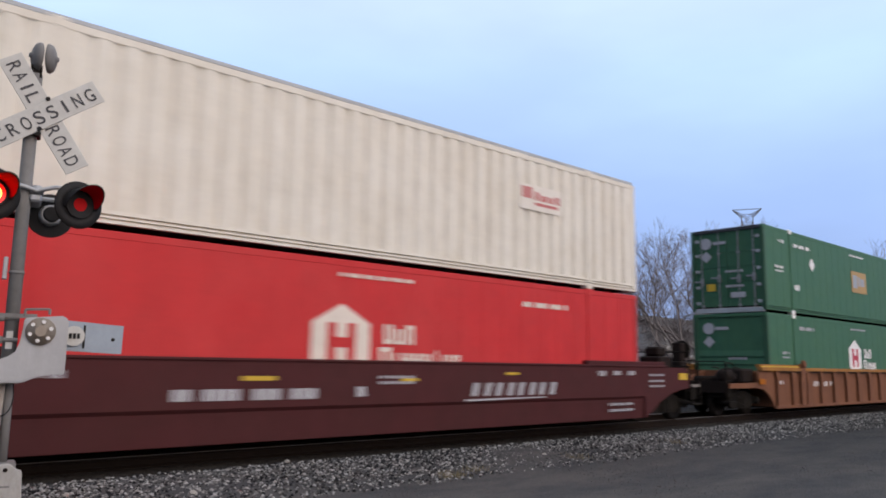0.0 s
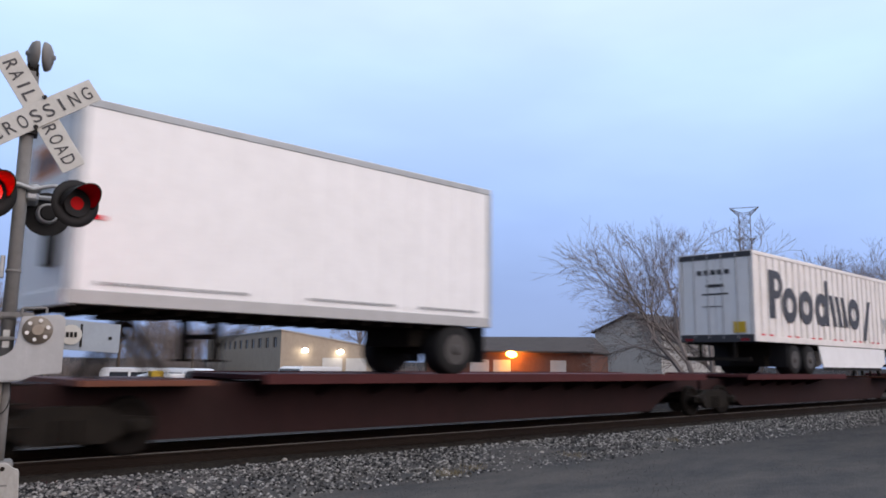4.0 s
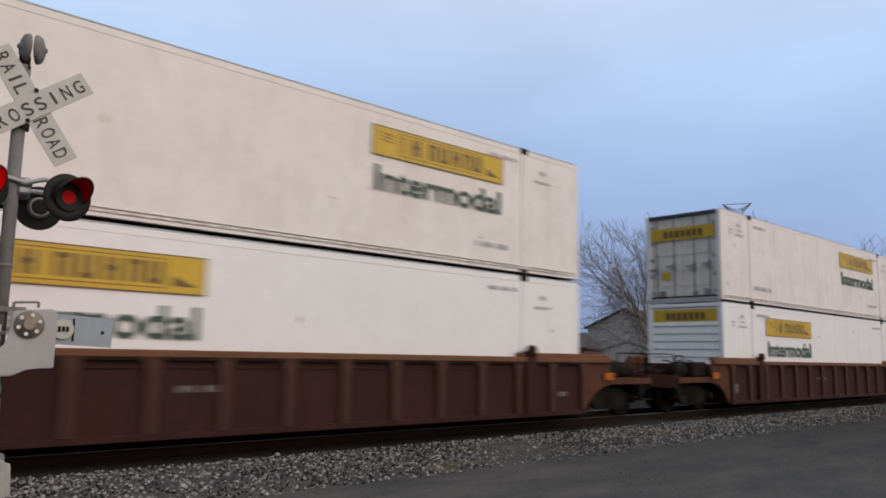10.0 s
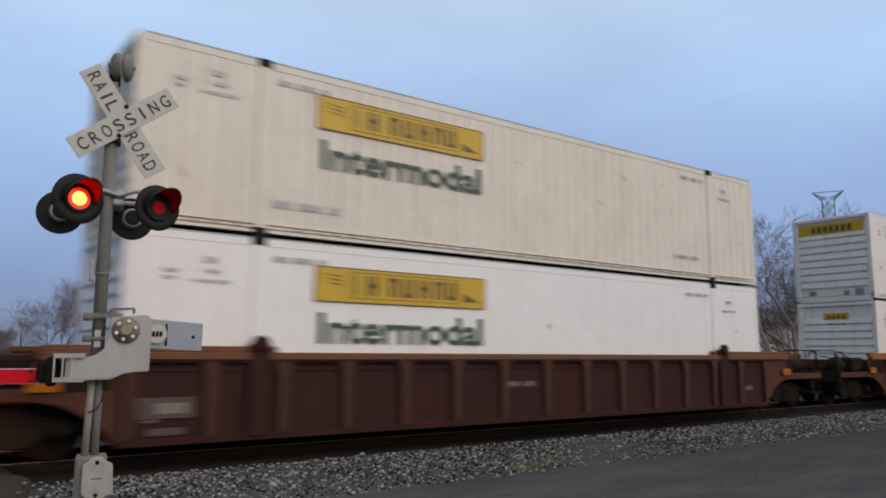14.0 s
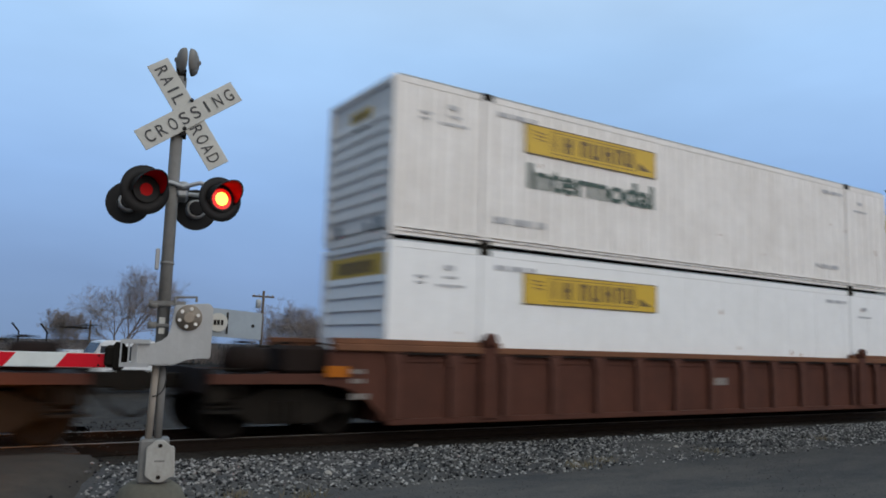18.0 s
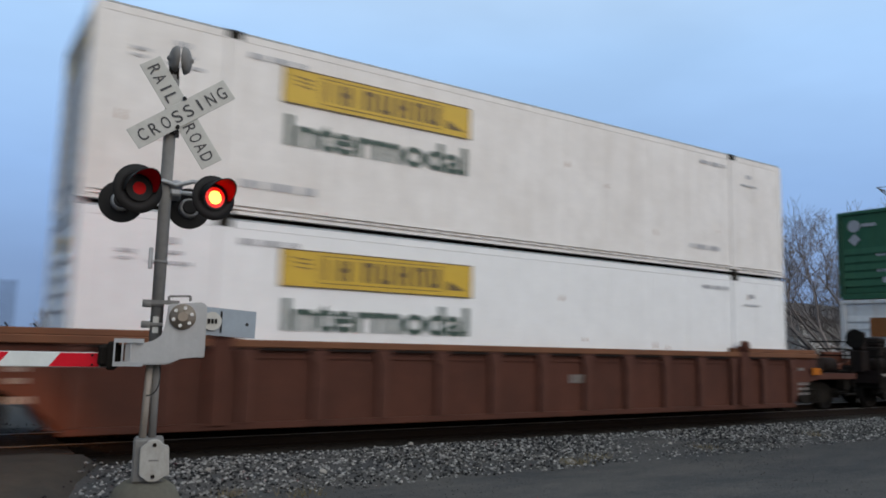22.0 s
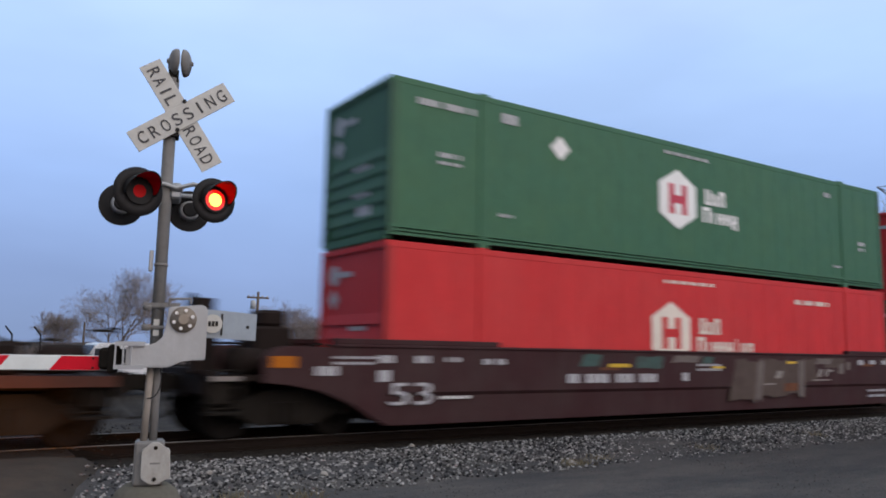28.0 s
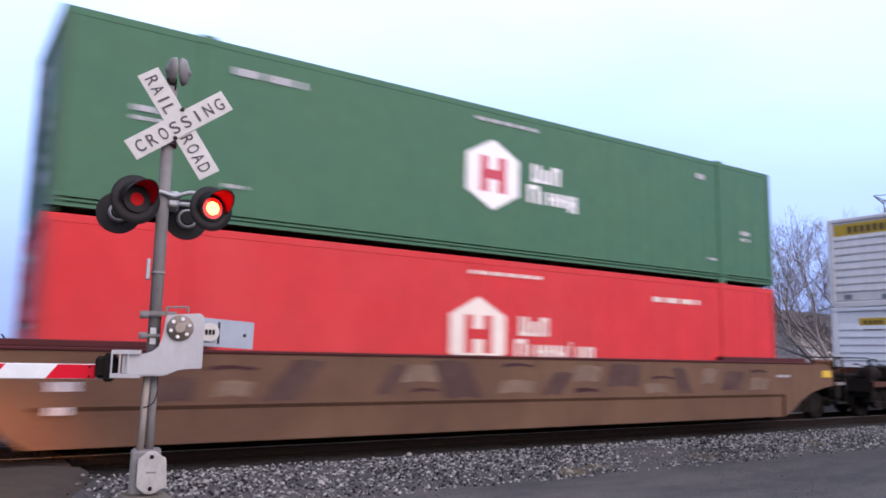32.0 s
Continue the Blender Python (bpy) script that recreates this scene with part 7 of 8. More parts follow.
    for x in (-0.36, -0.29, -0.22):
        box(bm, x, x + 0.015, -0.235, -0.2, 1.2, 1.42)
    part("arm_bracket", bm, GALV, g)
    bm = bmesh.new()
    box(bm, -0.5, -0.3, -0.1, 0.12, 1.17, 1.38, 0.03)
    box(bm, -0.42, -0.33, -0.16, 0.16, 1.14, 1.41, 0.02)
    part("arm_socket", bm, STEEL, g)
    bm = bmesh.new()
    box(bm, -0.14, 0.2, -0.1, -0.07, 1.78, 1.82)
    rod(bm, (0.1, -0.1, 1.86), (0.3, -0.1, 1.87), 0.012, 6)
    rod(bm, (0.1, -0.1, 1.8), (0.1, -0.1, 1.86), 0.012, 6)
    rod(bm, (0.3, -0.1, 1.82), (0.3, -0.1, 1.87), 0.012, 6)
    for z in (1.78, 1.58):
        lathe(bm, [(-0.05, 0.035), (0.03, 0.035)], (-0.11, -0.07, z), (-1, 0, 0), 10)
        rod(bm, (-0.12, -0.07, z), (0.06, -0.07, z), 0.02, 8)
    part("u_bolt", bm, MASTGREY, g)
    bm = bmesh.new()
    slab(bm, [(0.36, 1.50), (0.36, 1.79), (0.97, 1.745), (0.965, 1.47)], 0.1, 0.24)
    cw = part("counterweight", bm, BLUEGREY, g, "blue-grey steel counterweight")
    bm = bmesh.new()
    lathe(bm, [(0, 0.095), (0.03, 0.095)], (0.53, 0.1, 1.635), (0, -1, 0), 20)
    part("counterweight_boss", bm, SIGNWHITE, cw)
    bm = bmesh.new()
    for k in range(3):
        box(bm, 0.485 + k * 0.035, 0.51 + k * 0.035, 0.062, 0.069, 1.61, 1.66)
    tagged(part("boss_stencil", bm, BLACK, cw), kind="stuff")
    bm = bmesh.new()
    lathe(bm, [(0, 0.018), (0.01, 0.016)], (0.88, 0.1, 1.61), (0, -1, 0), 10)
    part("counterweight_bolt", bm, BLACK, cw)
    bm = bmesh.new()
    box(bm, 0.61, 0.63, 0.09, 0.1, 1.52, 1.74)
    part("counterweight_strap", bm, BLACK, cw)
    bm = bmesh.new()
    tube(bm, [(0.05 - 0.1 * k / 8 + 0.06 * math.sin(k / 8 * 3.1), -0.09, 1.25 - 0.35 * math.sin(k / 8 * 1.6)) for k in range(9)], 0.006)
    part("cable", bm, BLACK, g)
    # gate arm with slanted stripes
    arm = thing("gate_arm", SIGNAL, "lowered crossing gate arm with slanted red and white stripes", "gate arm")
    bm = bmesh.new()
    box(bm, -7.6, -0.42, -0.01, 0.02, 1.16, 1.30, 0.004)
    part("arm_beam", bm, ARMWHITE, arm)
    for k in range(17):
        a = -0.49 - k * 0.43
        bm = bmesh.new()
        slab(bm, [(a, 1.165), (a, 1.295), (a - 0.335, 1.295), (a - 0.43, 1.165)] if k == 0 else [(a, 1.165), (a + 0.095, 1.295), (a - 0.335, 1.295), (a - 0.43, 1.165)], -0.016, -0.011)
        part("stripe", bm, ARMRED if k % 2 == 0 else ARMWHITE, arm)
    bm = bmesh.new()
    for k in range(8):
        for z in (1.185, 1.275):
            lathe(bm, [(0, 0.012), (0.012, 0.01)], (-0.55 - k * 0.86, -0.016, z), (0, -1, 0), 8)
    part("arm_bolts", bm, STEEL, arm)


# thin shell inside the visor; its red colour stands in for lamplight
def visor_lining(head, a0):
    bm = bmesh.new()
    rows = []
    for k in range(14):
        a = a0 + radians(-97 + 15 * k)
        d = 0.05 + 0.24 * max(0.0, math.cos(radians(-97 + 15 * k) * 0.85))
        rows.append([bm.verts.new((r * math.cos(a), r * math.sin(a), h)) for h, r in ((0.018, 0.142), (d, 0.147), (d, 0.145), (0.018, 0.140))])
    for p, q in zip(rows, rows[1:]):
        for i in range(4):
            bm.faces.new((p[i], p[(i + 1) % 4], q[(i + 1) % 4], q[i]))
    part("visor_lining", bm, VISORRED, head)


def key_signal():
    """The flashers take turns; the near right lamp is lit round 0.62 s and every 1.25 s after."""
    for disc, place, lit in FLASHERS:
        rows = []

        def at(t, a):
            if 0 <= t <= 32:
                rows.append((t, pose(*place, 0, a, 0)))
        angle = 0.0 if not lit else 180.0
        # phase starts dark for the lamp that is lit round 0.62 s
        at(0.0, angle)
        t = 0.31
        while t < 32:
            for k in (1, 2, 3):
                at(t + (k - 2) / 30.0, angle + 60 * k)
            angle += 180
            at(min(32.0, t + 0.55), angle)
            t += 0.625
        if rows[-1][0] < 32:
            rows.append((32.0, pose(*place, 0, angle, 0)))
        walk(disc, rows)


# ---------------------------------------------------------------- beyond the tracks


def spot(az, d, z=-1.3):
    a = radians(az)
    return Vector((-math.sin(a) * d, math.cos(a) * d, z))


def tree(az, d, height, spread, seed, label, stems=1, depth=6, droop=0.0, base=-1.35, lean=0.0, twig=0.9):
    rng = random.Random(seed)
    verts, faces, tv, tf = [], [], [], []

    def tube(p, q, r0, r1, v, f):
        n = 5 if r0 > 0.05 else 3
        quat = (q - p).to_track_quat("Z", "Y")
        b = len(v)
        for c, r in ((p, r0), (q, r1)):
            for k in range(n):
                v.append(tuple(c + quat @ Vector((r * math.cos(k * math.tau / n), r * math.sin(k * math.tau / n), 0))))
        for k in range(n):
            f.append((b + k, b + (k + 1) % n, b + n + (k + 1) % n, b + n + k))

    def grow(p, way, length, r, lvl):
        v, f = (verts, faces) if lvl <= 1 else (tv, tf)
        steps = 3 if lvl < 3 else 2
        for s in range(steps):
            way = (way + Vector((rng.uniform(-1, 1), rng.uniform(-1, 1), rng.uniform(-0.4, 0.7) - droop)) * 0.17).normalized()
            q = p + way * (length / steps)
            tube(p, q, r, r * 0.84, v, f)
            p, r = q, r * 0.84
            if lvl >= depth:
                continue
            if s > 0 or lvl > 0:
                side = way.cross(Vector((rng.uniform(-1, 1), rng.uniform(-1, 1), rng.uniform(-1, 1)))).normalized()
                out = (way * 0.75 + side * rng.uniform(0.5, 0.95) * spread).normalized()
                grow(p, out, length * rng.uniform(0.55, 0.75), max(r * 0.6, 0.012 * twig), lvl + 1)
        if lvl < depth:
            for k in range(2):
                side = way.cross(Vector((rng.uniform(-1, 1), rng.uniform(-1, 1), 0.2))).normalized()
                grow(p, (way + side * 0.55 * spread).normalized(), length * rng.uniform(0.6, 0.8), max(r * 0.75, 0.012 * twig), lvl + 1)

    for s in range(stems):
        a = rng.uniform(0, math.tau)
        tilt = (0.12 if stems == 1 else 0.42)
        grow(Vector((0.25 * math.cos(a) * (stems > 1), 0.25 * math.sin(a) * (stems > 1), 0)), Vector((math.cos(a) * tilt + lean, math.sin(a) * tilt, 1)).normalized(), height * rng.uniform(0.3, 0.36), height * (0.022 if stems == 1 else 0.015), 0)
    top = max(v[2] for v in tv)
    k = height / top
    t = thing("tree", Matrix.Translation(spot(az, d, base)), label, "tree", "bare trees beyond the tracks")
    for nm, v, f in (("trunk", verts, faces), ("crown", tv, tf)):
        raw(nm, [(x * k, y * k, z * k) for x, y, z in v], f, BARK, t)
    return t


def van(az, d, heading, paint, label, length=5.3, height=2.05, base=-1.25, car=False):
    w = 1.95
    v = thing("car" if car else "van", Matrix.Translation(spot(az, d, base)) @ pose(0, 0, 0, 0, 0, heading), label, "car" if car else "van", "parked vehicles")
    h = height
    if car:
        out = [(0, 0.35), (0.05, 0.8), (0.9, 0.95), (1.5, h), (3.6, h), (4.3, 1.0), (length, 0.9), (length, 0.35)]
    else:
        out = [(0, 0.35), (0.0, 0.95), (0.25, 1.1), (0.95, 1.2), (1.6, h - 0.1), (1.9, h), (length - 0.15, h), (length, h - 0.3), (length, 0.35)]
    bm = bmesh.new()
    slab(bm, out, -w / 2, w / 2)
    bmesh.ops.bevel(bm, geom=bm.edges[:], offset=0.06, segments=2, affect="EDGES")
    body = part("body", bm, paint, v)
    for y in (-w / 2 - 0.012, w / 2 + 0.002):
        spans = ((1.55, 2.45), (2.6, 3.5), (3.65, 4.7)) if not car else ((1.55, 2.5), (2.65, 3.6))
        for a, b in spans:
            bm = bmesh.new()
            box(bm, a, min(b, length - 0.3), y, y + 0.01, h * 0.58, h * 0.88, 0.003)
            part("side_window", bm, GLASS, v)
    bm = bmesh.new()
    x0, x1, z0, z1 = (1.0, 1.58, 1.22, h - 0.14) if not car else (0.95, 1.48, 0.98, h - 0.06)
    slab(bm, [(x0 - 0.03, z0 + 0.04), (x1 - 0.03, z1), (x1 - 0.01, z1), (x0 - 0.01, z0 + 0.02)], -w / 2 + 0.12, w / 2 - 0.12)
    part("windscreen", bm, GLASS, v)
    for x in (0.95, length - 1.05):
        for y in (-w / 2 + 0.08, w / 2 - 0.08):
            bm = bmesh.new()
            lathe(bm, [(-0.1, 0.3), (-0.09, 0.34), (0.09, 0.34), (0.1, 0.22)], (x, y, 0.34), (0, 1 if y > 0 else -1, 0), 16)
            part("wheel", bm, RUBBER, v)
    bm = bmesh.new()
    box(bm, -0.06, 0.12, -w / 2 + 0.05, w / 2 - 0.05, 0.38, 0.6, 0.02)
    part("bumper", bm, CARDARK, v)
    return v


def build_background():
    # low beige block building with a row of high windows
    c0, right, deep = spot(-30.95, 75, 0), Vector((0.955, -0.296, 0)), Vector((0.296, 0.955, 0))
    m = Matrix(((right.x, deep.x, 0, c0.x), (right.y, deep.y, 0, c0.y), (0, 0, 1, 0), (0, 0, 0, 1)))
    b = thing("warehouse", m, "beige block warehouse with a row of high windows and wall lamps", "building", "buildings beyond the tracks")
    W, Dp, zt, zr, zb = 9.2, 44.0, 4.18, 2.75, -1.4
    bm = bmesh.new()
    slab(bm, [(0.0, zb), (0.0, zt), (W, zr), (W, zb)], 0.0, 0.25)
    part("wall", bm, BEIGE, b)
    bm = bmesh.new()
    slab(bm, [(0.0, zb), (0.0, zt), (W, zr), (W, zb)], Dp - 0.25, Dp)
    part("wall", bm, BEIGE, b)
    bm = bmesh.new()
    box(bm, W - 0.25, W, 0.25, Dp - 0.25, zb, zr - 0.05)
    part("wall", bm, BEIGE, b)
    # window wall, built round its openings
    bm = bmesh.new()
    box(bm, 0, 0.25, 0.25, Dp - 0.25, zb, 2.6)
    box(bm, 0, 0.25, 0.25, Dp - 0.25, 3.6, zt)
    n = 12
    pitch = (Dp - 3.0) / n
    y = 0.25
    for k in range(n):
        a = 1.7 + k * pitch
        box(bm, 0, 0.25, y, a, 2.6, 3.6)
        y = a + pitch * 0.52
    box(bm, 0, 0.25, y, Dp - 0.25, 2.6, 3.6)
    part("wall", bm, BEIGE, b)
    for k in range(n):
        a = 1.7 + k * pitch
        bm = bmesh.new()
        box(bm, 0.12, 0.16, a, a + pitch * 0.52, 2.6, 3.6)
        w = part("window", bm, GLASS, b)
        bm = bmesh.new()
        box(bm, 0.08, 0.12, a + pitch * 0.24, a + pitch * 0.28, 2.6, 3.6)
        part("mullion", bm, DOORGREY, w)
    bm = bmesh.new()
    slab(bm, [(-0.1, zt + 0.02), (-0.1, zt + 0.12), (W + 0.1, zr + 0.12), (W + 0.1, zr + 0.02)], -0.1, Dp + 0.1)
    part("roof", bm, PALEWALL, b)
    for x0, x1 in ((4.1, 6.1), (6.5, 8.6)):
        bm = bmesh.new()
        box(bm, x0, x1, -0.06, -0.02, zb + 0.1, 1.65)
        rails = []
        for k in range(1, 6):
            rail = bmesh.new()
            box(rail, x0 + 0.03, x1 - 0.03, -0.075, -0.06, zb + 0.1 + k * 0.5, zb + 0.14 + k * 0.5)
            rails.append(rail)
        door = part("garage_door", bm, DOORWHITE, b)
        for rail in rails:
            part("panel_rail", rail, DOORWHITE, door)
    for x, z in ((2.25, 2.2), (5.8, 2.12)):
        bm = bmesh.new()
        box(bm, x - 0.3, x + 0.3, -0.5, -0.02, z + 0.2, z + 0.32, 0.02)
        lamp = part("wall_lamp", bm, DOORGREY, b)
        bm = bmesh.new()
        lathe(bm, [(0, 0.26), (0.1, 0.3), (0.2, 0.16)], (x, -0.3, z + 0.2), (0, -0.5, -0.8), 14)
        part("lamp_lens", bm, FLOOD, lamp)
    # brick workshop with an orange lamp
    c0 = spot(-41.2, 72, 0)
    c1 = spot(-53.5, 68, 0)
    right = (c1 - c0).normalized()
    deep = Vector((-right.y, right.x, 0))
    W = (c1 - c0).length
    m = Matrix(((right.x, deep.x, 0, c0.x), (right.y, deep.y, 0, c0.y), (0, 0, 1, 0), (0, 0, 0, 1)))
    b = thing("workshop", m, "reddish brick workshop with a dark hipped roof and pale doors", "building", "buildings beyond the tracks")
    for x0, x1, y0, y1 in ((0.4, W, 0.4, 0.7), (0.4, W, 11.5, 11.8), (0.4, 0.7, 0.7, 11.5), (W - 0.3, W, 0.7, 11.5)):
        bm = bmesh.new()
        box(bm, x0, x1, y0, y1, -1.4, 2.55)
        part("wall", bm, BRICKWALL, b)
    vs = [(0, 0, 2.5), (W + 0.3, 0, 2.5), (W + 0.3, 12, 2.5), (0, 12, 2.5), (3.0, 6, 3.95), (W - 0.5, 6, 3.95), (0, 0, 2.35), (W + 0.3, 0, 2.35), (W + 0.3, 12, 2.35), (0, 12, 2.35)]
    o = raw("roof", vs, [(0, 1, 5, 4), (1, 2, 5), (2, 3, 4, 5), (3, 0, 4), (6, 7, 1, 0), (7, 8, 2, 1), (8, 9, 3, 2), (9, 6, 0, 3), (9, 8, 7, 6)], ROOFGREY, b)
    for x0, x1, mt in ((4.6, 6.4, DOORWHITE), (6.8, 8.4, DOORWHITE), (9.6, 11.6, BRICKWALL), (12.0, 13.4, DOORWHITE)):
        bm = bmesh.new()
        box(bm, x0, x1, 0.34, 0.38, -1.3, 1.7)
        rails = []
        for k in range(1, 6):
            rail = bmesh.new()
            box(rail, x0 + 0.03, x1 - 0.03, 0.325, 0.34, -1.3 + k * 0.5, -1.26 + k * 0.5)
            rails.append(rail)
        door = part("garage_door", bm, mt, b)
        for rail in rails:
            part("panel_rail", rail, mt, door)
    bm = bmesh.new()
    rod(bm, (8.75, 0.4, 2.3), (8.75, -0.6, 2.35), 0.03, 6)
    box(bm, 8.55, 8.95, -0.85, -0.3, 2.28, 2.4, 0.03)
    lamp = part("wall_lamp", bm, DOORGREY, b)
    bm = bmesh.new()
    # lens made oversized, so that its shape takes in the lamp's halo
    lathe(bm, [(0, 0.4), (0.12, 0.5), (0.3, 0.28)], (8.75, -0.6, 2.3), (0, -0.4, -0.9), 14)
    part("lamp_lens", bm, SODIUM, lamp)
    # pale gabled shed
    c0, c1 = spot(-53.9, 88, 0), spot(-58.5, 84, 0)
    right = (c1 - c0).normalized()
    deep = Vector((-right.y, right.x, 0))
    W = (c1 - c0).length
    m = Matrix(((right.x, deep.x, 0, c0.x), (right.y, deep.y, 0, c0.y), (0, 0, 1, 0), (0, 0, 0, 1)))
    b = thing("gabled_shed", m, "pale clad shed with a dark gabled roof", "building", "buildings beyond the tracks")
    for y0 in (0.0, 18.0):
        bm = bmesh.new()
        slab(bm, [(0, -1.4), (0, 4.95), (W * 0.58, 6.8), (W, 4.95), (W, -1.4)], y0, y0 + 0.2)
        part("wall", bm, PALEWALL, b)
    for x0 in (0.0, W - 0.2):
        bm = bmesh.new()
        box(bm, x0, x0 + 0.2, 0.2, 18.0, -1.4, 4.9)
        part("wall", bm, PALEWALL, b)
    for out in ([(-0.35, 4.83), (-0.35, 5.0), (W * 0.58, 7.05), (W * 0.58, 6.86)], [(W + 0.35, 4.83), (W + 0.35, 5.0), (W * 0.58, 7.05), (W * 0.58, 6.86)]):
        bm = bmesh.new()
        slab(bm, out, -0.35, 18.4)
        part("roof", bm, ROOFGREY, b)
    # unseen dark strip added behind the camera for houses and trees, to block low light
    rng = random.Random(77)
    out, x = [(-260.0, -3.0)], -260.0
    while x < 300:
        h = 7.0 + 3.2 * noise.noise((x * 0.03, 0.0, 4.0)) + rng.uniform(-0.7, 0.7)
        out += [(x, h), (x + rng.uniform(2, 5), h + rng.uniform(-0.5, 0.9))]
        x = out[-1][0] + rng.uniform(0.4, 1.5)
    out.append((out[-1][0], -3.0))
    bm = bmesh.new()
    slab(bm, out, -64.0, -62.0)
    o = new("backdrop", mesh_from("backdrop", bm, BACKDROPDARK))
    tagged(o, "unseen dark strip standing for trees and roofs behind the road, dims low light", "backdrop", kind="structure")
    # parked vehicles in the yard
    van(-20.4, 47, 12, VANWHITE, "white pickup van parked in the yard", 5.0, 1.75)
    van(-25.0, 51, 150, VANWHITE, "white passenger van parked in a row")
    van(-27.4, 49, 120, VANWHITE, "white passenger van parked in a row")
    van(-29.2, 51, 200, CARDARK, "dark van parked in the yard", 5.0, 1.9)
    van(-30.4, 49, 15, VANWHITE, "white step van with a dark windscreen", 5.6, 2.25)
    van(-38.2, 52, 15, CARRED, "red car parked by the warehouse", 4.6, 1.6, car=True)
    van(-44.2, 55, 10, VANWHITE, "white car parked by the workshop", 4.7, 1.65, car=True)
    van(-7.2, 44, 8, VANWHITE, "white van parked beyond the road", 5.2, 2.5, base=-1.1)
    van(-5.0, 48, 20, VANWHITE, "white van parked beyond the road", 5.0, 2.0, base=-1.2)
    bm = bmesh.new()
    box(bm, -0.5, 0.5, -0.4, 0.4, 0.0, 1.55, 0.08)
    box(bm, -0.35, 0.35, -0.3, 0.3, 1.55, 1.95, 0.06)
    o = new("crate", mesh_from("crate", bm, YELLOW))
    o.matrix_basis = Matrix.Translation(spot(-22.55, 47, -1.25))
    tagged(o, "yellow plastic crate stack in the yard", "crate")
    # utility poles
    for az, d, top, arms in ((-20.1, 70, 6.1, True), (-41.55, 100, 7.2, True), (-8.76, 60, 2.8, False), (-24.9, 62, 2.2, False), (-21.6, 46, 0.35, False)):
        p = thing("utility_pole", Matrix.Translation(spot(az, d, -1.35)), "weathered wooden utility pole with a crossarm" if arms else "thin dark wooden post in the yard", "pole", "poles beyond the tracks")
        bm = bmesh.new()
        rod(bm, (0, 0, 0), (0, 0, top + 1.35), 0.16 if arms else 0.09, 10, 0.11 if arms else 0.07)
        part("pole_shaft", bm, WOODPOLE, p)
        if arms:
            bm = bmesh.new()
            box(bm, -1.0, 1.0, -0.06, 0.06, top + 0.75, top + 0.9)
            part("crossarm", bm, WOODPOLE, p)
            for x in (-0.85, -0.4, 0.4, 0.85):
                bm = bmesh.new()
                lathe(bm, [(0, 0.05), (0.06, 0.07), (0.14, 0.04)], (x, 0, top + 0.9), (0, 0, 1), 8)
                part("insulator", bm, DOORGREY, p)
            bm = bmesh.new()
            lathe(bm, [(0, 0.24), (0.7, 0.24), (0.78, 0.1)], (-0.42, 0, top - 0.2), (0, 0, 1), 12)
            part("transformer", bm, DOORGREY, p)
    # security fence posts with leaning tops, far beyond the road
    for az in (-2.9, -4.55, -6.2):
        f = thing("fence_post", Matrix.Translation(spot(az, 60, -1.35)), "thin dark fence post with a leaning wire arm", "fence post", "fence posts beyond the road")
        bm = bmesh.new()
        rod(bm, (0, 0, 0), (0, 0, 3.2), 0.05, 8)
        part("post_shaft", bm, STEEL, f)
        bm = bmesh.new()
        rod(bm, (0, 0, 3.18), (-0.45, 0, 3.75), 0.06, 6)
        part("wire_arm", bm, STEEL, f)
    # lattice transmission tower
    t = thing("transmission_tower", Matrix.Translation(spot(-64.4, 200, -1.35)) @ pose(0, 0, 0, 0, 0, -64.4), "tall grey steel lattice transmission tower", "tower")

    def half(z):
        return 3.6 + (1.3 - 3.6) * min(1, z / 30.0) if z < 30 else 1.3
    levels = [0, 6, 11, 15.5, 19.5, 23, 26, 28.5, 31, 33.5, 36, 38, 40]
    bm = bmesh.new()
    for z0, z1 in zip(levels, levels[1:]):
        a, b2 = half(z0), half(z1)
        q0 = [(-a, -a), (a, -a), (a, a), (-a, a)]
        q1 = [(-b2, -b2), (b2, -b2), (b2, b2), (-b2, b2)]
        for k in range(4):
            j = (k + 1) % 4
            rod(bm, (*q0[k], z0), (*q1[k], z1), 0.10, 4)
            rod(bm, (*q0[k], z0), (*q1[j], z1), 0.05, 4)
            rod(bm, (*q0[j], z0), (*q1[k], z1), 0.05, 4)
            rod(bm, (*q1[k], z1), (*q1[j], z1), 0.05, 4)
    part("lattice_body", bm, MASTGREY, t)
    for z, w in ((40.0, 3.4), (33.5, 2.6)):
        bm = bmesh.new()
        for s in (-1, 1):
            tip = (s * w, 0, z + (1.5 if z > 35 else 0.4))
            for y in (-0.7, 0.7):
                rod(bm, (s * 1.3, y, z), tip, 0.06, 4)
                rod(bm, (s * 1.3, y, z - 0.6), tip, 0.06, 4)
            rod(bm, (s * 0.3, 0, z), tip, 0.07, 4)
        if z > 35:
            rod(bm, (-w, 0, z + 1.5), (w, 0, z + 1.5), 0.09, 4)
        part("tower_arm", bm, MASTGREY, t)
    # bare trees
    T = "bare grey-brown tree with fine twigs"
    tree(-10.6, 88, 10.9, 0.8, 1, T, 3, 6, twig=0.45)
    tree(-6.9, 95, 6.4, 0.9, 2, T, 3, 5)
    tree(-22.6, 95, 8.8, 0.95, 3, "dense bare scrub tree with reddish twigs", 4, 5)
    tree(-23.9, 100, 6.8, 0.95, 13, "dense bare scrub tree with reddish twigs", 4, 5)
    tree(-21.2, 105, 8.2, 0.9, 14, T, 2, 5)
    tree(-25.6, 130, 9.2, 0.9, 4, T, 2, 5)
    tree(-28.3, 130, 9.6, 0.95, 5, T, 3, 5)
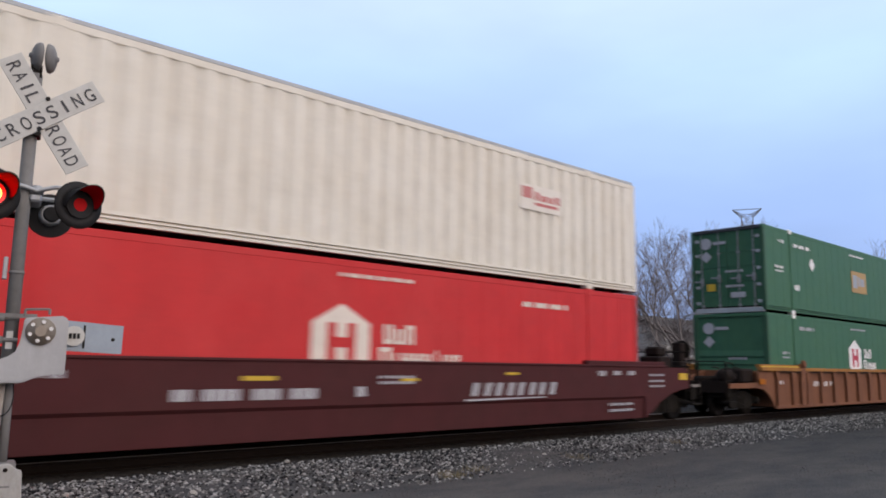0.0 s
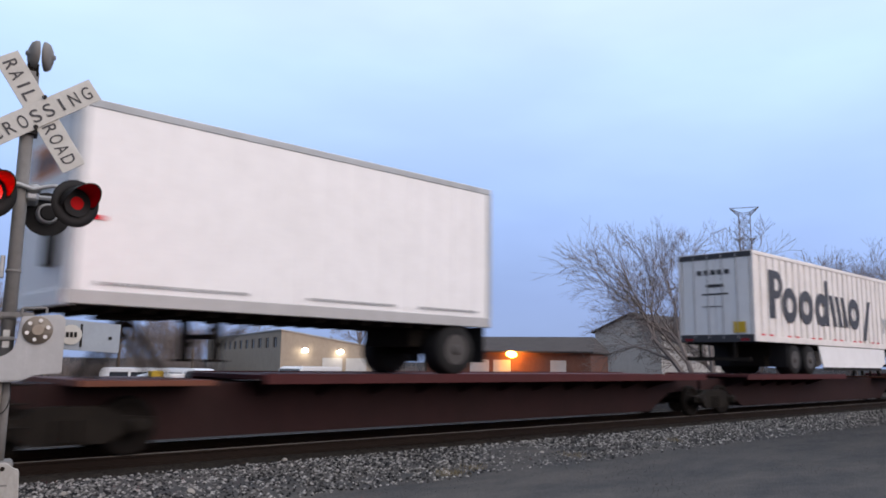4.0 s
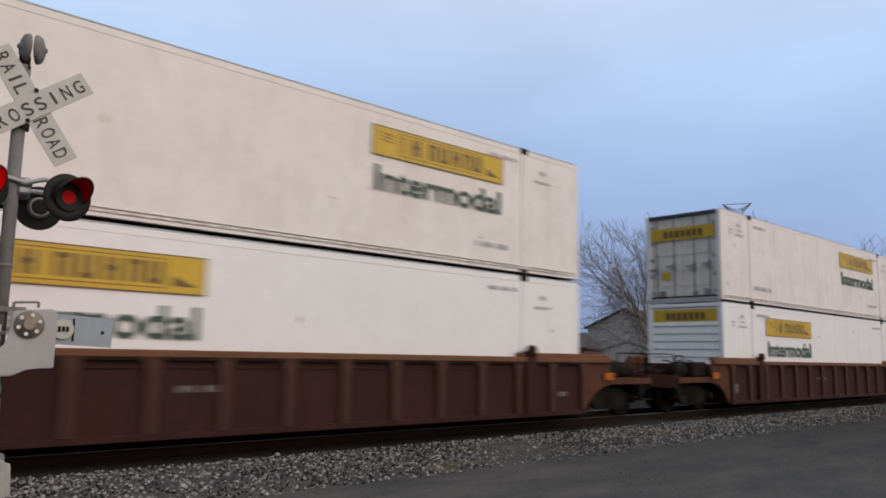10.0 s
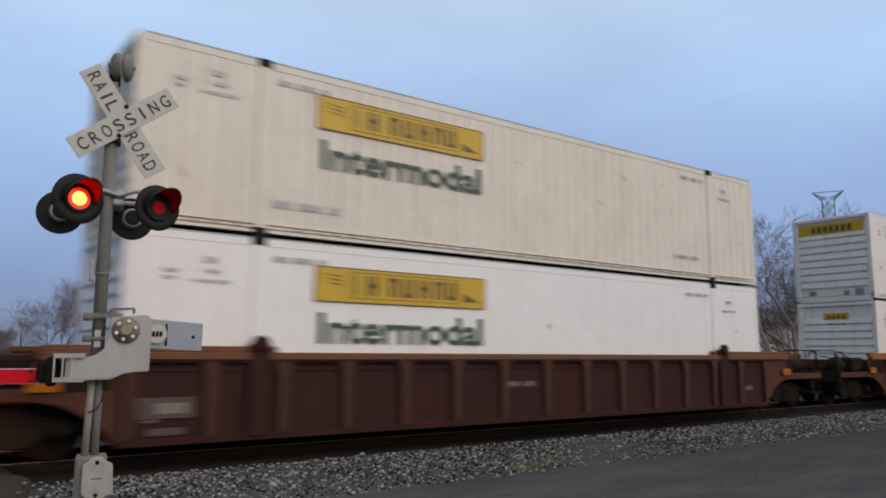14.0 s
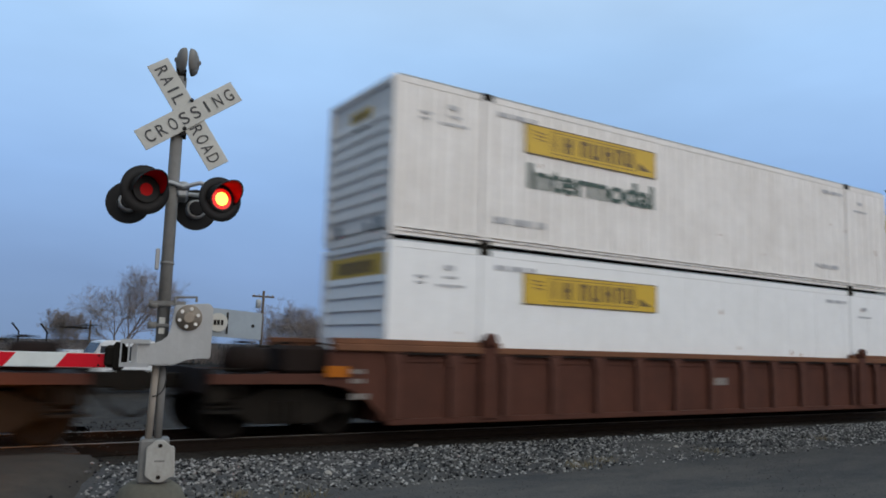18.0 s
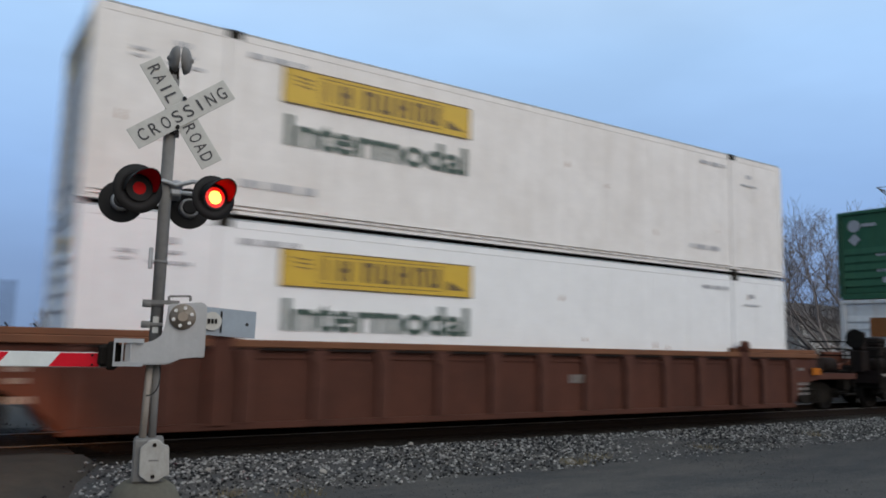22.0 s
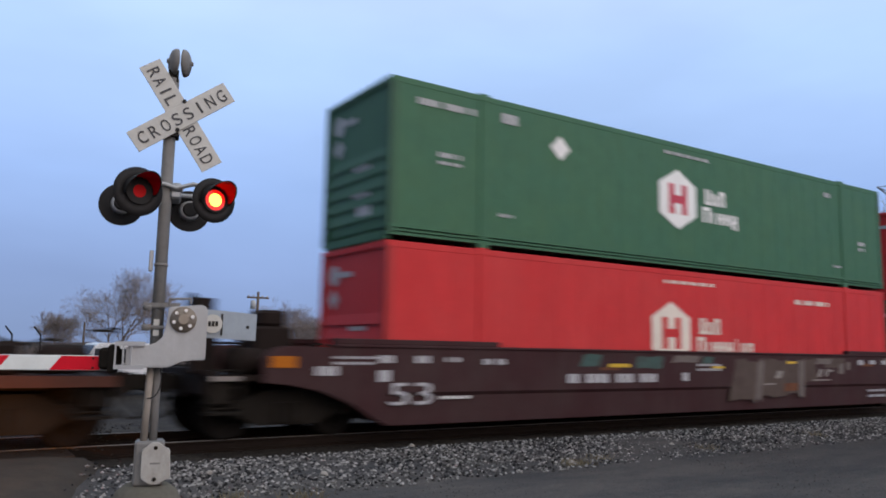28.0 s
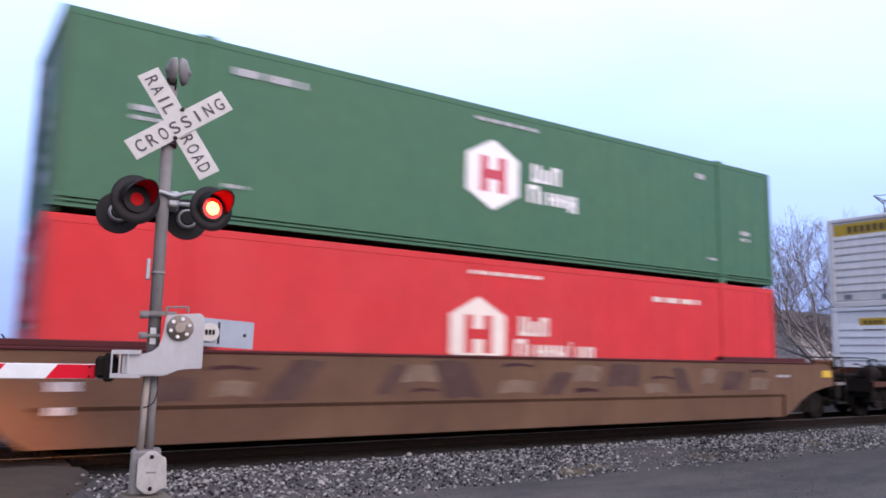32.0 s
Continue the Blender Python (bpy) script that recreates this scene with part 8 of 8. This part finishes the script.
    tree(-30.0, 140, 8.9, 0.9, 6, T, 2, 4)
    tree(-36.6, 95, 12.6, 0.8, 7, "large bare tree with a rounded crown", 1, 6, twig=0.6)
    tree(-61.6, 48, 12.6, 0.75, 8, "large bare tree with several stems", 3, 5, lean=0.03, base=-1.2, twig=0.6)
    tree(-62.5, 53, 10.6, 1.0, 31, T, 2, 5)
    tree(-63.6, 56, 10.4, 0.95, 9, T, 2, 5)
    tree(-65.8, 62, 9.6, 0.95, 10, T, 2, 5)
    tree(-67.7, 85, 15.0, 0.8, 11, T, 1, 5)
    tree(-70.9, 78, 13.2, 0.95, 12, T, 3, 5)
    tree(-72.2, 76, 13.6, 0.95, 15, T, 3, 5)
    # scrub along the far side
    rng = random.Random(21)
    verts, faces = [], []
    for k in range(1500):
        if k < 150:
            az, d, h = rng.uniform(-72, -60.8), rng.uniform(46, 70), rng.uniform(0.8, 2.8)
        elif k < 400:
            az, d, h = rng.uniform(-25, -20.5), rng.uniform(85, 100), rng.uniform(2.0, 4.8)
        else:
            az, d, h = rng.uniform(-42, -1), rng.uniform(100, 122), rng.uniform(1.6, 3.6)
        p = spot(az, d, -1.35)
        for s in range(4):
            q = p + Vector((rng.uniform(-0.6, 0.6), rng.uniform(-0.6, 0.6), h * rng.uniform(0.6, 1)))
            b = len(verts)
            r = 0.03
            verts += [tuple(p + Vector((r, 0, 0))), tuple(p + Vector((-r, r, 0))), tuple(p + Vector((-r, -r, 0))), tuple(q)]
            faces += [(b, b + 1, b + 3), (b + 1, b + 2, b + 3), (b + 2, b, b + 3)]
            for e in range(3):
                u = rng.uniform(0.3, 0.9)
                c = p.lerp(q, u)
                e2 = c + Vector((rng.uniform(-0.6, 0.6), rng.uniform(-0.6, 0.6), rng.uniform(0.1, 0.7)))
                b = len(verts)
                verts += [tuple(c + Vector((0.018, 0, 0))), tuple(c + Vector((-0.018, 0.018, 0))), tuple(c + Vector((-0.018, -0.018, 0))), tuple(e2)]
                faces += [(b, b + 1, b + 3), (b + 1, b + 2, b + 3), (b + 2, b, b + 3)]
    o = raw("scrub", verts, faces, BARK)
    tagged(o, "tangled bare scrub along the yard's edge", "shrubs", kind="stuff")


def motions():
    key_train()
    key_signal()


build_ground()
build_road()
build_track()
build_train()
build_signal()
build_background()
motions()
